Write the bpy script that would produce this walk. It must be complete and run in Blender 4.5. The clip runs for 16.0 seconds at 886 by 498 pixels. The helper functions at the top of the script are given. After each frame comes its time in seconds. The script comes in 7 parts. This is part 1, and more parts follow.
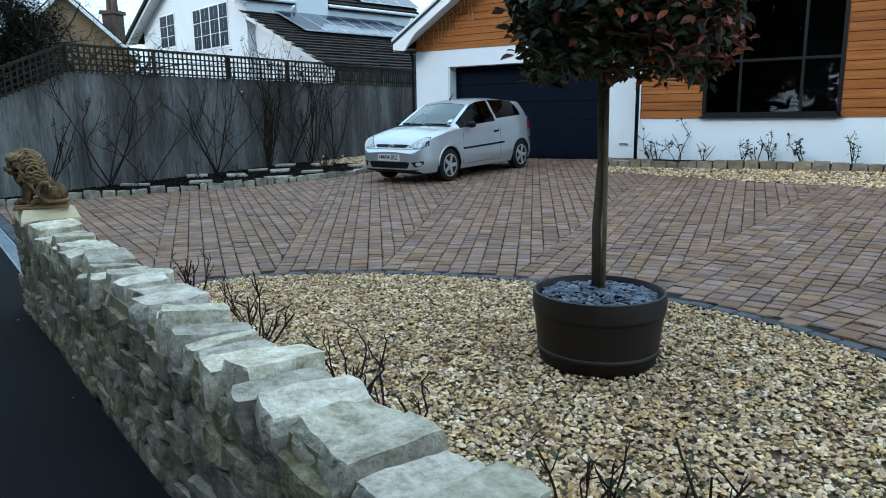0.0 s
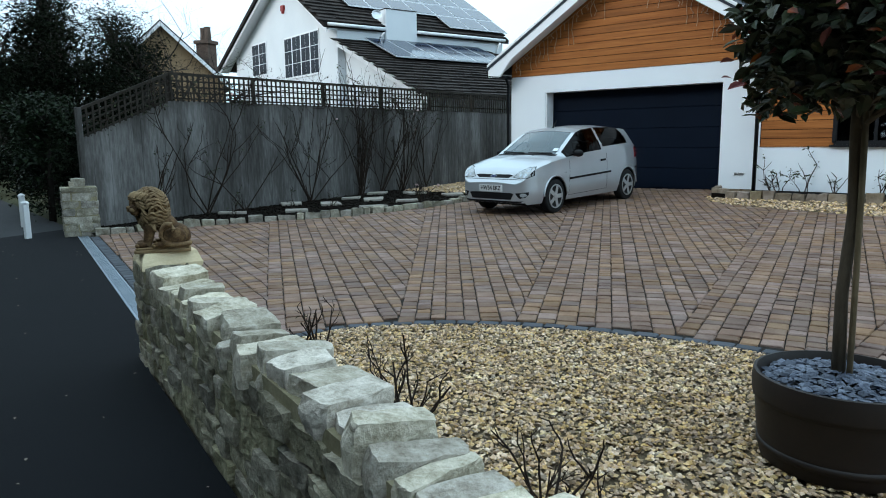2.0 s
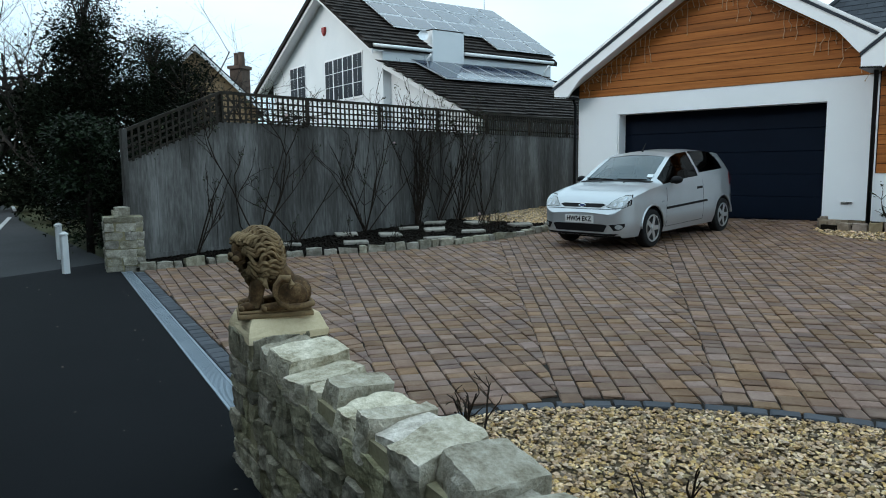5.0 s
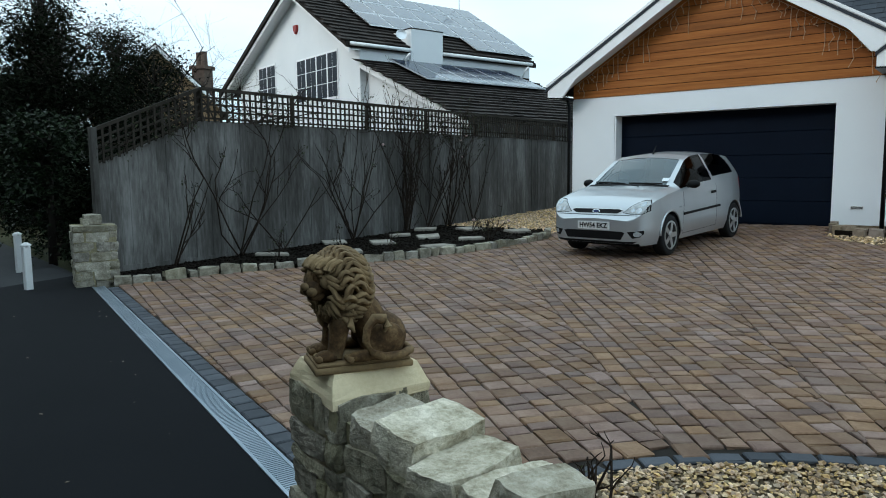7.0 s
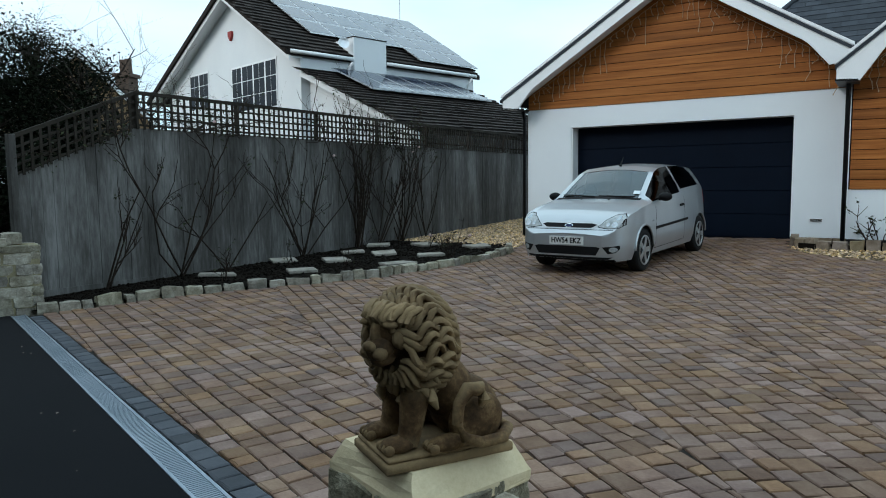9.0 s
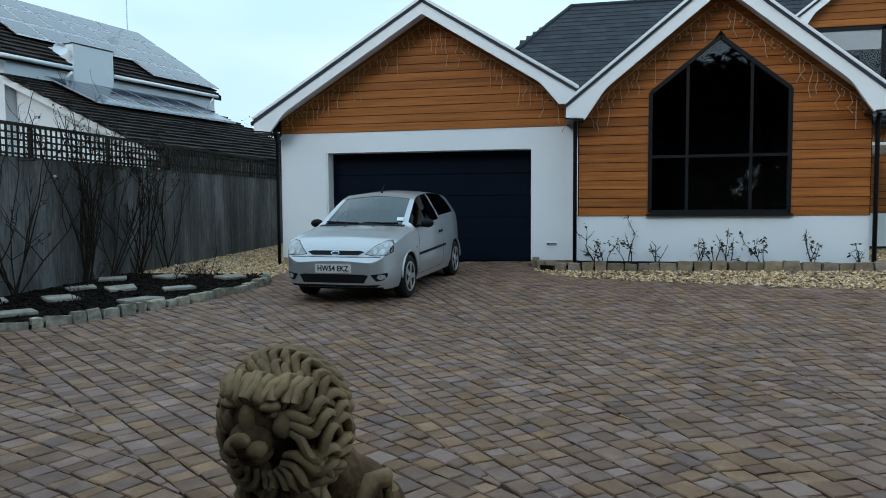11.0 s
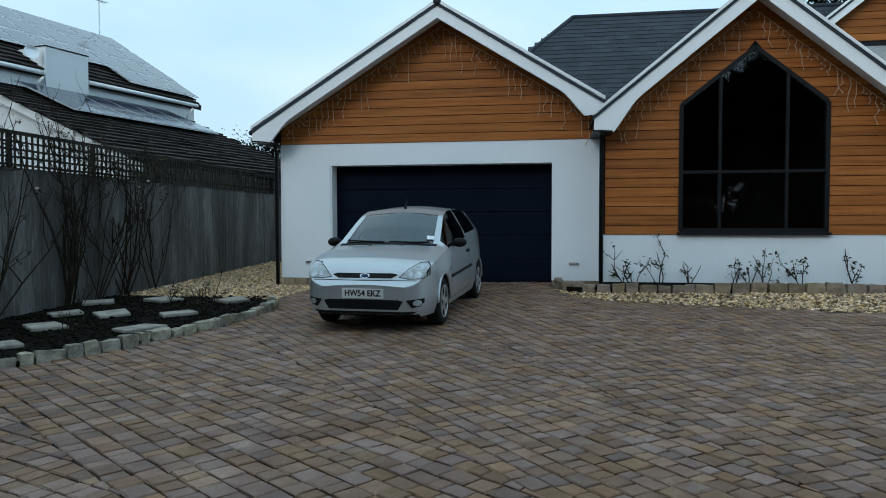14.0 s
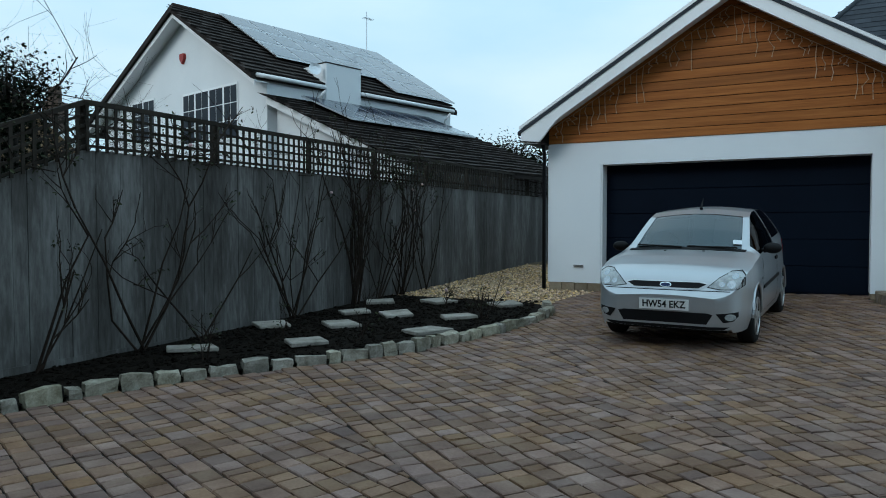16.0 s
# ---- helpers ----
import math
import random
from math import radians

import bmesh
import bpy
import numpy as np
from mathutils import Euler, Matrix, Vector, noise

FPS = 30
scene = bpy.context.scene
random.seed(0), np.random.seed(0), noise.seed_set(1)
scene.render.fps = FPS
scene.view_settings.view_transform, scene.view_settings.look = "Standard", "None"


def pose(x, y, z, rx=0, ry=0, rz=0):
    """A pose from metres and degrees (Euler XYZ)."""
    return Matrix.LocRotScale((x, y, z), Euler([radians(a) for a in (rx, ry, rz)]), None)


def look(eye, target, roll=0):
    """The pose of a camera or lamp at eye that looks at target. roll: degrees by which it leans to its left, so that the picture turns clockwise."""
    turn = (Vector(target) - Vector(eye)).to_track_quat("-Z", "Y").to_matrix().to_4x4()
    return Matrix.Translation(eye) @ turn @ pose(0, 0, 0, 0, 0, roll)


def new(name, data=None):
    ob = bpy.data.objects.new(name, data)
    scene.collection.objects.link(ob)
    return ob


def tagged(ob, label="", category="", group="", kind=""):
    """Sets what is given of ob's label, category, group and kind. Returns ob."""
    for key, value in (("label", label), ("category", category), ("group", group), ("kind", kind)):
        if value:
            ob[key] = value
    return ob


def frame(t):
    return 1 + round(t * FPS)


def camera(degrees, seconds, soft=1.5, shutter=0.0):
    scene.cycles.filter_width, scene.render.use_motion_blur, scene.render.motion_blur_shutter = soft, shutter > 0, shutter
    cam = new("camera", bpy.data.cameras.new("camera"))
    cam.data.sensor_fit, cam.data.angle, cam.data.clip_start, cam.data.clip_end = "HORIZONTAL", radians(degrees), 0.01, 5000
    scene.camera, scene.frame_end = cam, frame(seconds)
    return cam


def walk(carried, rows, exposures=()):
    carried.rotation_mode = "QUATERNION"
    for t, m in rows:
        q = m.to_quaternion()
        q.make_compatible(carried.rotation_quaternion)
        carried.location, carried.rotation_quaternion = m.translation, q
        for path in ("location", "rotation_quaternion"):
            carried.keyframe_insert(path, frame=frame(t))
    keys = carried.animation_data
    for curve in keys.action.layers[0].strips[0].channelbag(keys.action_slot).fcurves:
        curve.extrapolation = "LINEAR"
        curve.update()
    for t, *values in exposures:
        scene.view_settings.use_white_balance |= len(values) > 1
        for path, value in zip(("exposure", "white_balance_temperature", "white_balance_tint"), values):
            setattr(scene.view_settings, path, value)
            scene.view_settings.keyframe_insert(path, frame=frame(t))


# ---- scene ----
cam = camera(64.8, 16.0, 1.0)
METRES, EYE, TILT, LEAN, TURN = 7.4, 1.5, 0.0, 0.0, 34.65
ROWS = [
    (0.0, 0.0, 0.0, 0.0, -0.13, -10.84, 0.68),
    (0.5, -0.0167, 0.0157, 0.0025, 1.16, -10.27, 0.68),
    (1.0, -0.0316, 0.0396, 0.007, 3.12, -9.88, 0.68),
    (1.5, -0.0538, 0.0729, 0.0086, 4.62, -9.34, 0.71),
    (2.0, -0.0787, 0.0872, 0.011, 5.72, -8.84, 0.69),
    (2.5, -0.1009, 0.1155, 0.0106, 6.34, -8.14, 0.7),
    (3.0, -0.1255, 0.1448, 0.0111, 7.3, -7.08, 0.62),
    (3.5, -0.1573, 0.1695, 0.0111, 7.64, -6.99, 0.62),
    (4.0, -0.1823, 0.1957, 0.0096, 7.66, -6.9, 0.58),
    (6.5, -0.3019, 0.3371, 0.0084, 5.72, -6.33, 0.7),
    (7.0, -0.3292, 0.358, 0.0079, 4.1, -6.38, 0.59),
    (7.5, -0.3501, 0.3868, 0.0072, 0.93, -6.32, 0.54),
    (8.0, -0.3671, 0.4076, 0.0064, 0.17, -6.27, 0.55),
    (10.5, -0.4281, 0.5012, 0.008, -13.87, -3.31, 0.44),
    (11.0, -0.4316, 0.5103, 0.007, -22.57, -3.37, 0.34),
    (11.5, -0.4268, 0.5336, 0.011, -32.62, -3.33, 0.31),
    (12.0, -0.4268, 0.5554, 0.0131, -34.9, -2.38, 0.34),
    (12.5, -0.4468, 0.5832, 0.0104, -34.88, -2.32, 0.23),
    (13.0, -0.469, 0.612, 0.0098, -34.24, -2.25, 0.11),
    (13.5, -0.4841, 0.6497, 0.0114, -31.18, -2.17, 0.04),
    (14.0, -0.5008, 0.6786, 0.0121, -25.56, -2.14, 0.09),
    (14.5, -0.5216, 0.7024, 0.0133, -20.85, -2.09, 0.11),
    (15.0, -0.5373, 0.7314, 0.0121, -16.45, -2.03, 0.06),
    (15.5, -0.5494, 0.768, 0.0144, -10.19, -1.99, 0.03),
    (16.0, -0.5694, 0.7877, 0.0128, -6.83, -1.95, 0.05),
]
walk(cam, [(t, pose(0, 0, EYE, TILT, LEAN, TURN) @ pose(METRES * x, METRES * y, METRES * z, 90 + pitch, roll, yaw)) for t, x, y, z, yaw, pitch, roll in ROWS],
     [(0.0, 0.42, 5800, 8), (2.0, 0.38, 6200, 8), (4.0, 0.16, 6350, 8), (8.0, 0.10, 6520, 8), (11.0, -0.15, 6050, 7), (16.0, -0.34, 5980, 4)])

# ---- world and sun: a dull overcast winter afternoon ----
world = bpy.data.worlds.new("overcast_sky")
scene.world = world
world.use_nodes = True
wn, wl = world.node_tree.nodes, world.node_tree.links
bg = wn["Background"]
sky = wn.new("ShaderNodeTexSky")
sky.sky_type, sky.sun_disc = "NISHITA", False
sky.sun_elevation, sky.sun_rotation = radians(25), radians(200)
sky.air_density, sky.dust_density = 1.0, 3.0
wc = wn.new("ShaderNodeTexCoord")
wm = wn.new("ShaderNodeMapping")
wm.inputs["Scale"].default_value = (1.2, 1.2, 3.5)
cloud = wn.new("ShaderNodeTexNoise")
cloud.inputs["Scale"].default_value, cloud.inputs["Detail"].default_value = 1.6, 6
ramp = wn.new("ShaderNodeValToRGB")
ramp.color_ramp.elements[0].position, ramp.color_ramp.elements[0].color = 0.32, (5.7, 8.3, 9.9, 1)
ramp.color_ramp.elements[1].position, ramp.color_ramp.elements[1].color = 0.68, (8.2, 9.9, 10.7, 1)
wmix = wn.new("ShaderNodeMixRGB")
wmix.inputs[0].default_value = 0.88
wl.new(wc.outputs["Generated"], wm.inputs[0])
wl.new(wm.outputs[0], cloud.inputs["Vector"])
wl.new(cloud.outputs["Fac"], ramp.inputs[0])
wl.new(sky.outputs[0], wmix.inputs[1])
wl.new(ramp.outputs[0], wmix.inputs[2])
# an overcast sky is brighter overhead than at the horizon
sep = wn.new("ShaderNodeSeparateXYZ")
lift = wn.new("ShaderNodeMapRange")
lift.inputs["From Min"].default_value, lift.inputs["From Max"].default_value = 0.12, 1.0
lift.inputs["To Min"].default_value, lift.inputs["To Max"].default_value = 1.28, 1.75
grade = wn.new("ShaderNodeVectorMath")
grade.operation = "SCALE"
wl.new(wc.outputs["Generated"], sep.inputs[0])
wl.new(sep.outputs["Z"], lift.inputs["Value"])
wl.new(wmix.outputs[0], grade.inputs[0])
wl.new(lift.outputs[0], grade.inputs["Scale"])
wl.new(grade.outputs[0], bg.inputs[0])
bg.inputs[1].default_value = 0.095
sun = new("sun", bpy.data.lights.new("sun", "SUN"))
sun.data.energy, sun.data.angle, sun.data.color = 1.1, radians(25), (1.0, 0.97, 0.93)
sun.matrix_basis = look((0, 0, 30), (9, 24, 18))


# ---- materials ----
def mat(name, cols, rough=0.75, scale=3.0, fine=40.0, bump=0.3, depth=0.01, metal=0.0, vary=0.0, island=0.0,
        stretch=(1, 1, 1), mixfine=0.4, spec=0.18, hue=0.0, coat=0.0, rough_var=0.1):
    m = bpy.data.materials.new(name)
    m.use_nodes = True
    n, l = m.node_tree.nodes, m.node_tree.links
    b = n["Principled BSDF"]
    tc = n.new("ShaderNodeTexCoord")
    oi = n.new("ShaderNodeObjectInfo")
    off = n.new("ShaderNodeVectorMath")
    off.operation = "MULTIPLY_ADD"
    off.inputs[1].default_value = stretch
    sc = n.new("ShaderNodeMath")
    sc.operation = "MULTIPLY"
    sc.inputs[1].default_value = 37.0 if vary else 0.0
    l.new(oi.outputs["Random"], sc.inputs[0])
    l.new(tc.outputs["Object"], off.inputs[0])
    l.new(sc.outputs[0], off.inputs[2])
    big, small = n.new("ShaderNodeTexNoise"), n.new("ShaderNodeTexNoise")
    big.inputs["Scale"].default_value, big.inputs["Detail"].default_value = scale, 5
    small.inputs["Scale"].default_value, small.inputs["Detail"].default_value = fine, 6
    small.inputs["Roughness"].default_value = 0.65
    for q in (big, small):
        l.new(off.outputs[0], q.inputs["Vector"])
    mx = n.new("ShaderNodeMath")
    mx.operation = "MULTIPLY_ADD"
    mx.inputs[1].default_value = mixfine
    mul = n.new("ShaderNodeMath")
    mul.operation = "MULTIPLY"
    mul.inputs[1].default_value = 1 - mixfine
    l.new(big.outputs["Fac"], mul.inputs[0])
    l.new(small.outputs["Fac"], mx.inputs[0])
    l.new(mul.outputs[0], mx.inputs[2])
    r = n.new("ShaderNodeValToRGB")
    els = r.color_ramp.elements
    while len(els) < len(cols):
        els.new(0.5)
    for i, c in enumerate(cols):
        els[i].position = 0.32 + 0.36 * i / max(1, len(cols) - 1)
        els[i].color = (*c, 1)
    l.new(mx.outputs[0], r.inputs[0])
    colour = r.outputs[0]
    if vary or island:
        hs = n.new("ShaderNodeHueSaturation")
        mr = n.new("ShaderNodeMapRange")
        k = vary or island
        mr.inputs["To Min"].default_value, mr.inputs["To Max"].default_value = 1 - k, 1 + k
        if island:
            geo = n.new("ShaderNodeNewGeometry")
            rnd = geo.outputs["Random Per Island"]
        else:
            rnd = oi.outputs["Random"]
        l.new(rnd, mr.inputs["Value"])
        l.new(mr.outputs[0], hs.inputs["Value"])
        if hue:
            wob = n.new("ShaderNodeMath")
            wob.operation = "MULTIPLY"
            wob.inputs[1].default_value = 7.31
            fr = n.new("ShaderNodeMath")
            fr.operation = "FRACT"
            mh = n.new("ShaderNodeMapRange")
            mh.inputs["To Min"].default_value, mh.inputs["To Max"].default_value = 0.5 - hue, 0.5 + hue
            ms = n.new("ShaderNodeMapRange")
            ms.inputs["To Min"].default_value, ms.inputs["To Max"].default_value = 0.75, 1.2
            l.new(rnd, wob.inputs[0])
            l.new(wob.outputs[0], fr.inputs[0])
            l.new(fr.outputs[0], mh.inputs["Value"])
            l.new(fr.outputs[0], ms.inputs["Value"])
            l.new(mh.outputs[0], hs.inputs["Hue"])
            l.new(ms.outputs[0], hs.inputs["Saturation"])
        l.new(colour, hs.inputs["Color"])
        colour = hs.outputs[0]
    l.new(colour, b.inputs["Base Color"])
    rr = n.new("ShaderNodeMapRange")
    rr.inputs["To Min"].default_value, rr.inputs["To Max"].default_value = max(0.02, rough - rough_var), min(1, rough + rough_var)
    l.new(small.outputs["Fac"], rr.inputs["Value"])
    l.new(rr.outputs[0], b.inputs["Roughness"])
    b.inputs["Metallic"].default_value = metal
    b.inputs["Specular IOR Level"].default_value = spec
    b.inputs["Coat Weight"].default_value = coat
    b.inputs["Coat Roughness"].default_value = 0.05
    if bump:
        bp = n.new("ShaderNodeBump")
        bp.inputs["Strength"].default_value, bp.inputs["Distance"].default_value = bump, depth
        l.new(mx.outputs[0], bp.inputs["Height"])
        l.new(bp.outputs[0], b.inputs["Normal"])
    return m


def glass(name, tint=(1, 1, 1), rough=0.02, coat=0.0):
    m = bpy.data.materials.new(name)
    m.use_nodes = True
    b = m.node_tree.nodes["Principled BSDF"]
    b.inputs["Base Color"].default_value = (*tint, 1)
    b.inputs["Transmission Weight"].default_value = 1.0
    b.inputs["Roughness"].default_value = rough
    b.inputs["IOR"].default_value = 1.5
    b.inputs["Coat Weight"].default_value = coat
    b.inputs["Coat IOR"].default_value = 1.7
    return m


RENDER = mat("white_render", [(0.73, 0.77, 0.81), (0.80, 0.835, 0.87)], 0.85, 0.6, 90, 0.25, 0.003, mixfine=0.3)
CEDAR = mat("cedar_board", [(0.175, 0.055, 0.011), (0.285, 0.096, 0.020), (0.39, 0.148, 0.037)], 0.6, 1.4, 6, 0.3, 0.004, vary=0.17, stretch=(0.5, 5, 12))
DARKFRAME = mat("dark_grey_frame", [(0.008, 0.009, 0.011), (0.013, 0.014, 0.016)], 0.4, 4, 60, 0.05, 0.001)
DOORBLUE = mat("navy_steel", [(0.003, 0.006, 0.013), (0.004, 0.008, 0.017)], 0.55, 2, 120, 0.1, 0.001, spec=0.06)
WHITEPAINT = mat("white_upvc", [(0.76, 0.78, 0.8), (0.82, 0.83, 0.85)], 0.4, 1.5, 30, 0.05, 0.001)
SLATE = mat("grey_slate", [(0.02, 0.025, 0.033), (0.037, 0.044, 0.055)], 0.65, 2, 30, 0.35, 0.004, vary=0.22)
SLATEJ = mat("grey_slate_field", [(0.02, 0.025, 0.033), (0.037, 0.044, 0.055)], 0.65, 2, 30, 0.35, 0.004, island=0.22)
TILE = mat("brown_roof_tile", [(0.016, 0.013, 0.012), (0.035, 0.028, 0.025)], 0.9, 1.5, 25, 0.4, 0.006, island=0.3)
ASPHALT = mat("new_asphalt", [(0.0032, 0.0036, 0.005), (0.007, 0.0076, 0.0095)], 0.85, 0.8, 220, 0.5, 0.004, mixfine=0.5, spec=0.09)
ASPHALTOLD = mat("old_asphalt", [(0.022, 0.024, 0.027), (0.04, 0.041, 0.044)], 0.85, 0.9, 180, 0.5, 0.004, mixfine=0.5)
EARTH = mat("dark_earth", [(0.004, 0.0034, 0.0028), (0.013, 0.010, 0.0075)], 0.98, 6, 50, 0.9, 0.03, spec=0.05)
LAWN = mat("rough_ground", [(0.03, 0.035, 0.015), (0.06, 0.06, 0.03)], 0.95, 2, 40, 0.9, 0.03)
MORTAR = mat("sand_joint", [(0.012, 0.0095, 0.008), (0.026, 0.021, 0.017)], 0.95, 8, 90, 0.5, 0.006)
BLOCK = mat("tumbled_block", [(0.118, 0.064, 0.044), (0.182, 0.109, 0.076), (0.250, 0.166, 0.120)], 0.7, 4, 45, 0.5, 0.005, vary=0.27, hue=0.012, spec=0.24)
BLOCKJ = mat("tumbled_block_field", [(0.118, 0.064, 0.044), (0.182, 0.109, 0.076), (0.250, 0.166, 0.120)], 0.7, 4, 45, 0.5, 0.005, island=0.27, hue=0.012, spec=0.24)
BLUEBRICK = mat("charcoal_block", [(0.045, 0.05, 0.06), (0.08, 0.085, 0.098)], 0.75, 5, 45, 0.5, 0.005, vary=0.25)
GRAVELBASE = mat("gravel_bed", [(0.06, 0.044, 0.026), (0.15, 0.112, 0.07)], 0.95, 20, 90, 0.9, 0.02)
PEBBLE = mat("flint_pebble", [(0.25, 0.146, 0.070), (0.46, 0.308, 0.168), (0.68, 0.545, 0.375)], 0.65, 10, 60, 0.2, 0.003, island=0.68, hue=0.01, spec=0.3)
STONE = mat("rubble_limestone", [(0.085, 0.075, 0.05), (0.25, 0.222, 0.155), (0.47, 0.425, 0.32)], 0.9, 14, 70, 1.0, 0.03, vary=0.3, hue=0.015)
CAPSTONE = mat("cap_limestone", [(0.19, 0.158, 0.112), (0.45, 0.40, 0.325), (0.68, 0.62, 0.54)], 0.9, 13, 55, 0.9, 0.025, vary=0.3, hue=0.012, mixfine=0.45)
LIME = mat("lime_mortar", [(0.15, 0.13, 0.075), (0.34, 0.30, 0.195)], 0.95, 5, 50, 0.8, 0.015)
CREAM = mat("cream_mortar", [(0.58, 0.465, 0.29), (0.76, 0.64, 0.44)], 0.9, 5, 60, 0.5, 0.008)
FENCEWOOD = mat("weathered_fence", [(0.027, 0.024, 0.021), (0.086, 0.082, 0.078), (0.215, 0.21, 0.205)], 0.85, 0.8, 9, 0.5, 0.006, stretch=(2.4, 2.4, 0.4), spec=0.3)
TRELLIS = mat("trellis_wood", [(0.018, 0.015, 0.012), (0.045, 0.038, 0.031)], 0.9, 4, 30, 0.4, 0.004)
STEEL = mat("galvanised_steel", [(0.26, 0.31, 0.36), (0.38, 0.43, 0.49)], 0.42, 3, 60, 0.1, 0.001, metal=0.7)
# near-black colour painted in place of the shade down in the drain
DARKHOLE = mat("painted_void", [(0.006, 0.006, 0.007), (0.009, 0.009, 0.01)], 0.9, 4, 30, 0)
SOLAR = mat("solar_cell", [(0.02, 0.03, 0.055), (0.03, 0.042, 0.07)], 0.15, 3, 40, 0, coat=0.4, rough_var=0.03)
ALU = mat("aluminium", [(0.55, 0.57, 0.6), (0.65, 0.66, 0.68)], 0.35, 4, 50, 0.05, 0.001, metal=0.9)
# near-black colour stands in for darkness in rooms and vent slots; also backs cladding
ROOMDARK = mat("painted_dark_backing", [(0.004, 0.004, 0.005), (0.008, 0.008, 0.009)], 0.9, 1.5, 20, 0)
PANE = glass("window_glass", (0.55, 0.58, 0.6))


# ---- mesh helpers ----
def box(bm, x0, x1, y0, y1, z0, z1, m=None):
    v = [bm.verts.new(p) for p in ((x0, y0, z0), (x1, y0, z0), (x1, y1, z0), (x0, y1, z0), (x0, y0, z1), (x1, y0, z1), (x1, y1, z1), (x0, y1, z1))]
    if m is not None:
        for q in v:
            q.co = m @ q.co
    for f in ((0, 3, 2, 1), (4, 5, 6, 7), (0, 1, 5, 4), (1, 2, 6, 5), (2, 3, 7, 6), (3, 0, 4, 7)):
        bm.faces.new([v[i] for i in f])
    return v


def slab(bm, pts, shift):
    """A closed prism: the polygon pts pushed along shift."""
    a = [bm.verts.new(p) for p in pts]
    b = [bm.verts.new(Vector(p) + Vector(shift)) for p in pts]
    bm.faces.new(a)
    bm.faces.new(b[::-1])
    for i in range(len(a)):
        j = (i + 1) % len(a)
        bm.faces.new((a[j], a[i], b[i], b[j]))


def tube(bm, pts, radii, sides=6, caps=True):
    pts = [Vector(p) for p in pts]
    rings = []
    for i, p in enumerate(pts):
        d = (pts[min(i + 1, len(pts) - 1)] - pts[max(i - 1, 0)]).normalized()
        a = d.cross(Vector((0.31, 0.17, 0.93)))
        if a.length < 0.05:
            a = d.cross(Vector((1, 0, 0)))
        a.normalize()
        c = d.cross(a)
        r = radii[i] if isinstance(radii, (list, tuple)) else radii
        rings.append([bm.verts.new(p + r * (math.cos(k * math.tau / sides) * a + math.sin(k * math.tau / sides) * c)) for k in range(sides)])
    for q, w in zip(rings, rings[1:]):
        for k in range(sides):
            bm.faces.new((q[k], q[(k + 1) % sides], w[(k + 1) % sides], w[k]))
    if caps:
        bm.faces.new(rings[0][::-1])
        bm.faces.new(rings[-1])


def lathe(bm, profile, sides=32, centre=(0, 0, 0)):
    """Turns (radius, z) pairs round the z axis."""
    c = Vector(centre)
    rings = [[bm.verts.new(c + Vector((r * math.cos(k * math.tau / sides), r * math.sin(k * math.tau / sides), z))) for k in range(sides)] for r, z in profile]
    for q, w in zip(rings, rings[1:]):
        for k in range(sides):
            bm.faces.new((q[k], q[(k + 1) % sides], w[(k + 1) % sides], w[k]))
    bm.faces.new(rings[0][::-1])
    bm.faces.new(rings[-1])


def world_of(ob):
    m = ob.matrix_basis.copy()
    return world_of(ob.parent) @ ob.matrix_parent_inverse @ m if ob.parent else m


def mesh_of(name, bm, material, smooth=False, fix=True):
    if fix:
        bmesh.ops.recalc_face_normals(bm, faces=bm.faces)
    me = bpy.data.meshes.new(name)
    bm.to_mesh(me)
    bm.free()
    me.materials.append(material)
    if smooth:
        me.polygons.foreach_set("use_smooth", [True] * len(me.polygons))
    return me


def part(name, bm, material, parent=None, label="", smooth=False):
    ob = new(name, bm if isinstance(bm, bpy.types.Mesh) else mesh_of(name, bm, material, smooth))
    if parent:
        ob.parent = parent
        ob.matrix_parent_inverse = world_of(parent).inverted()
    return tagged(ob, label) if label else ob


def thing(name, label, category, at=(0, 0, 0), group="", kind=""):
    ob = new(name)
    ob.empty_display_size = 0.1
    ob.location = at
    return tagged(ob, label, category, group, kind)


def bm_new():
    return bmesh.new()


def bevel(bm, w, seg=1):
    bmesh.ops.recalc_face_normals(bm, faces=bm.faces)
    bmesh.ops.bevel(bm, geom=bm.edges[:], offset=w, segments=seg, affect="EDGES", clamp_overlap=True)


def rough_up(bm, amount, size, seed=0.0):
    for v in bm.verts:
        v.co += amount * noise.noise_vector(v.co * size + Vector((seed, seed * 1.7, seed * 0.3)))


# ---- the lie of the land: rises gently from the street to the house ----
def along(x, y):
    return 0.333 * x + 0.943 * y


def zg(x, y):
    s = min(max(along(x, y), -1.5), 15.0)
    return 0.09 + 0.02 * s + (0.0008 * s * s if s > 0 else 0)


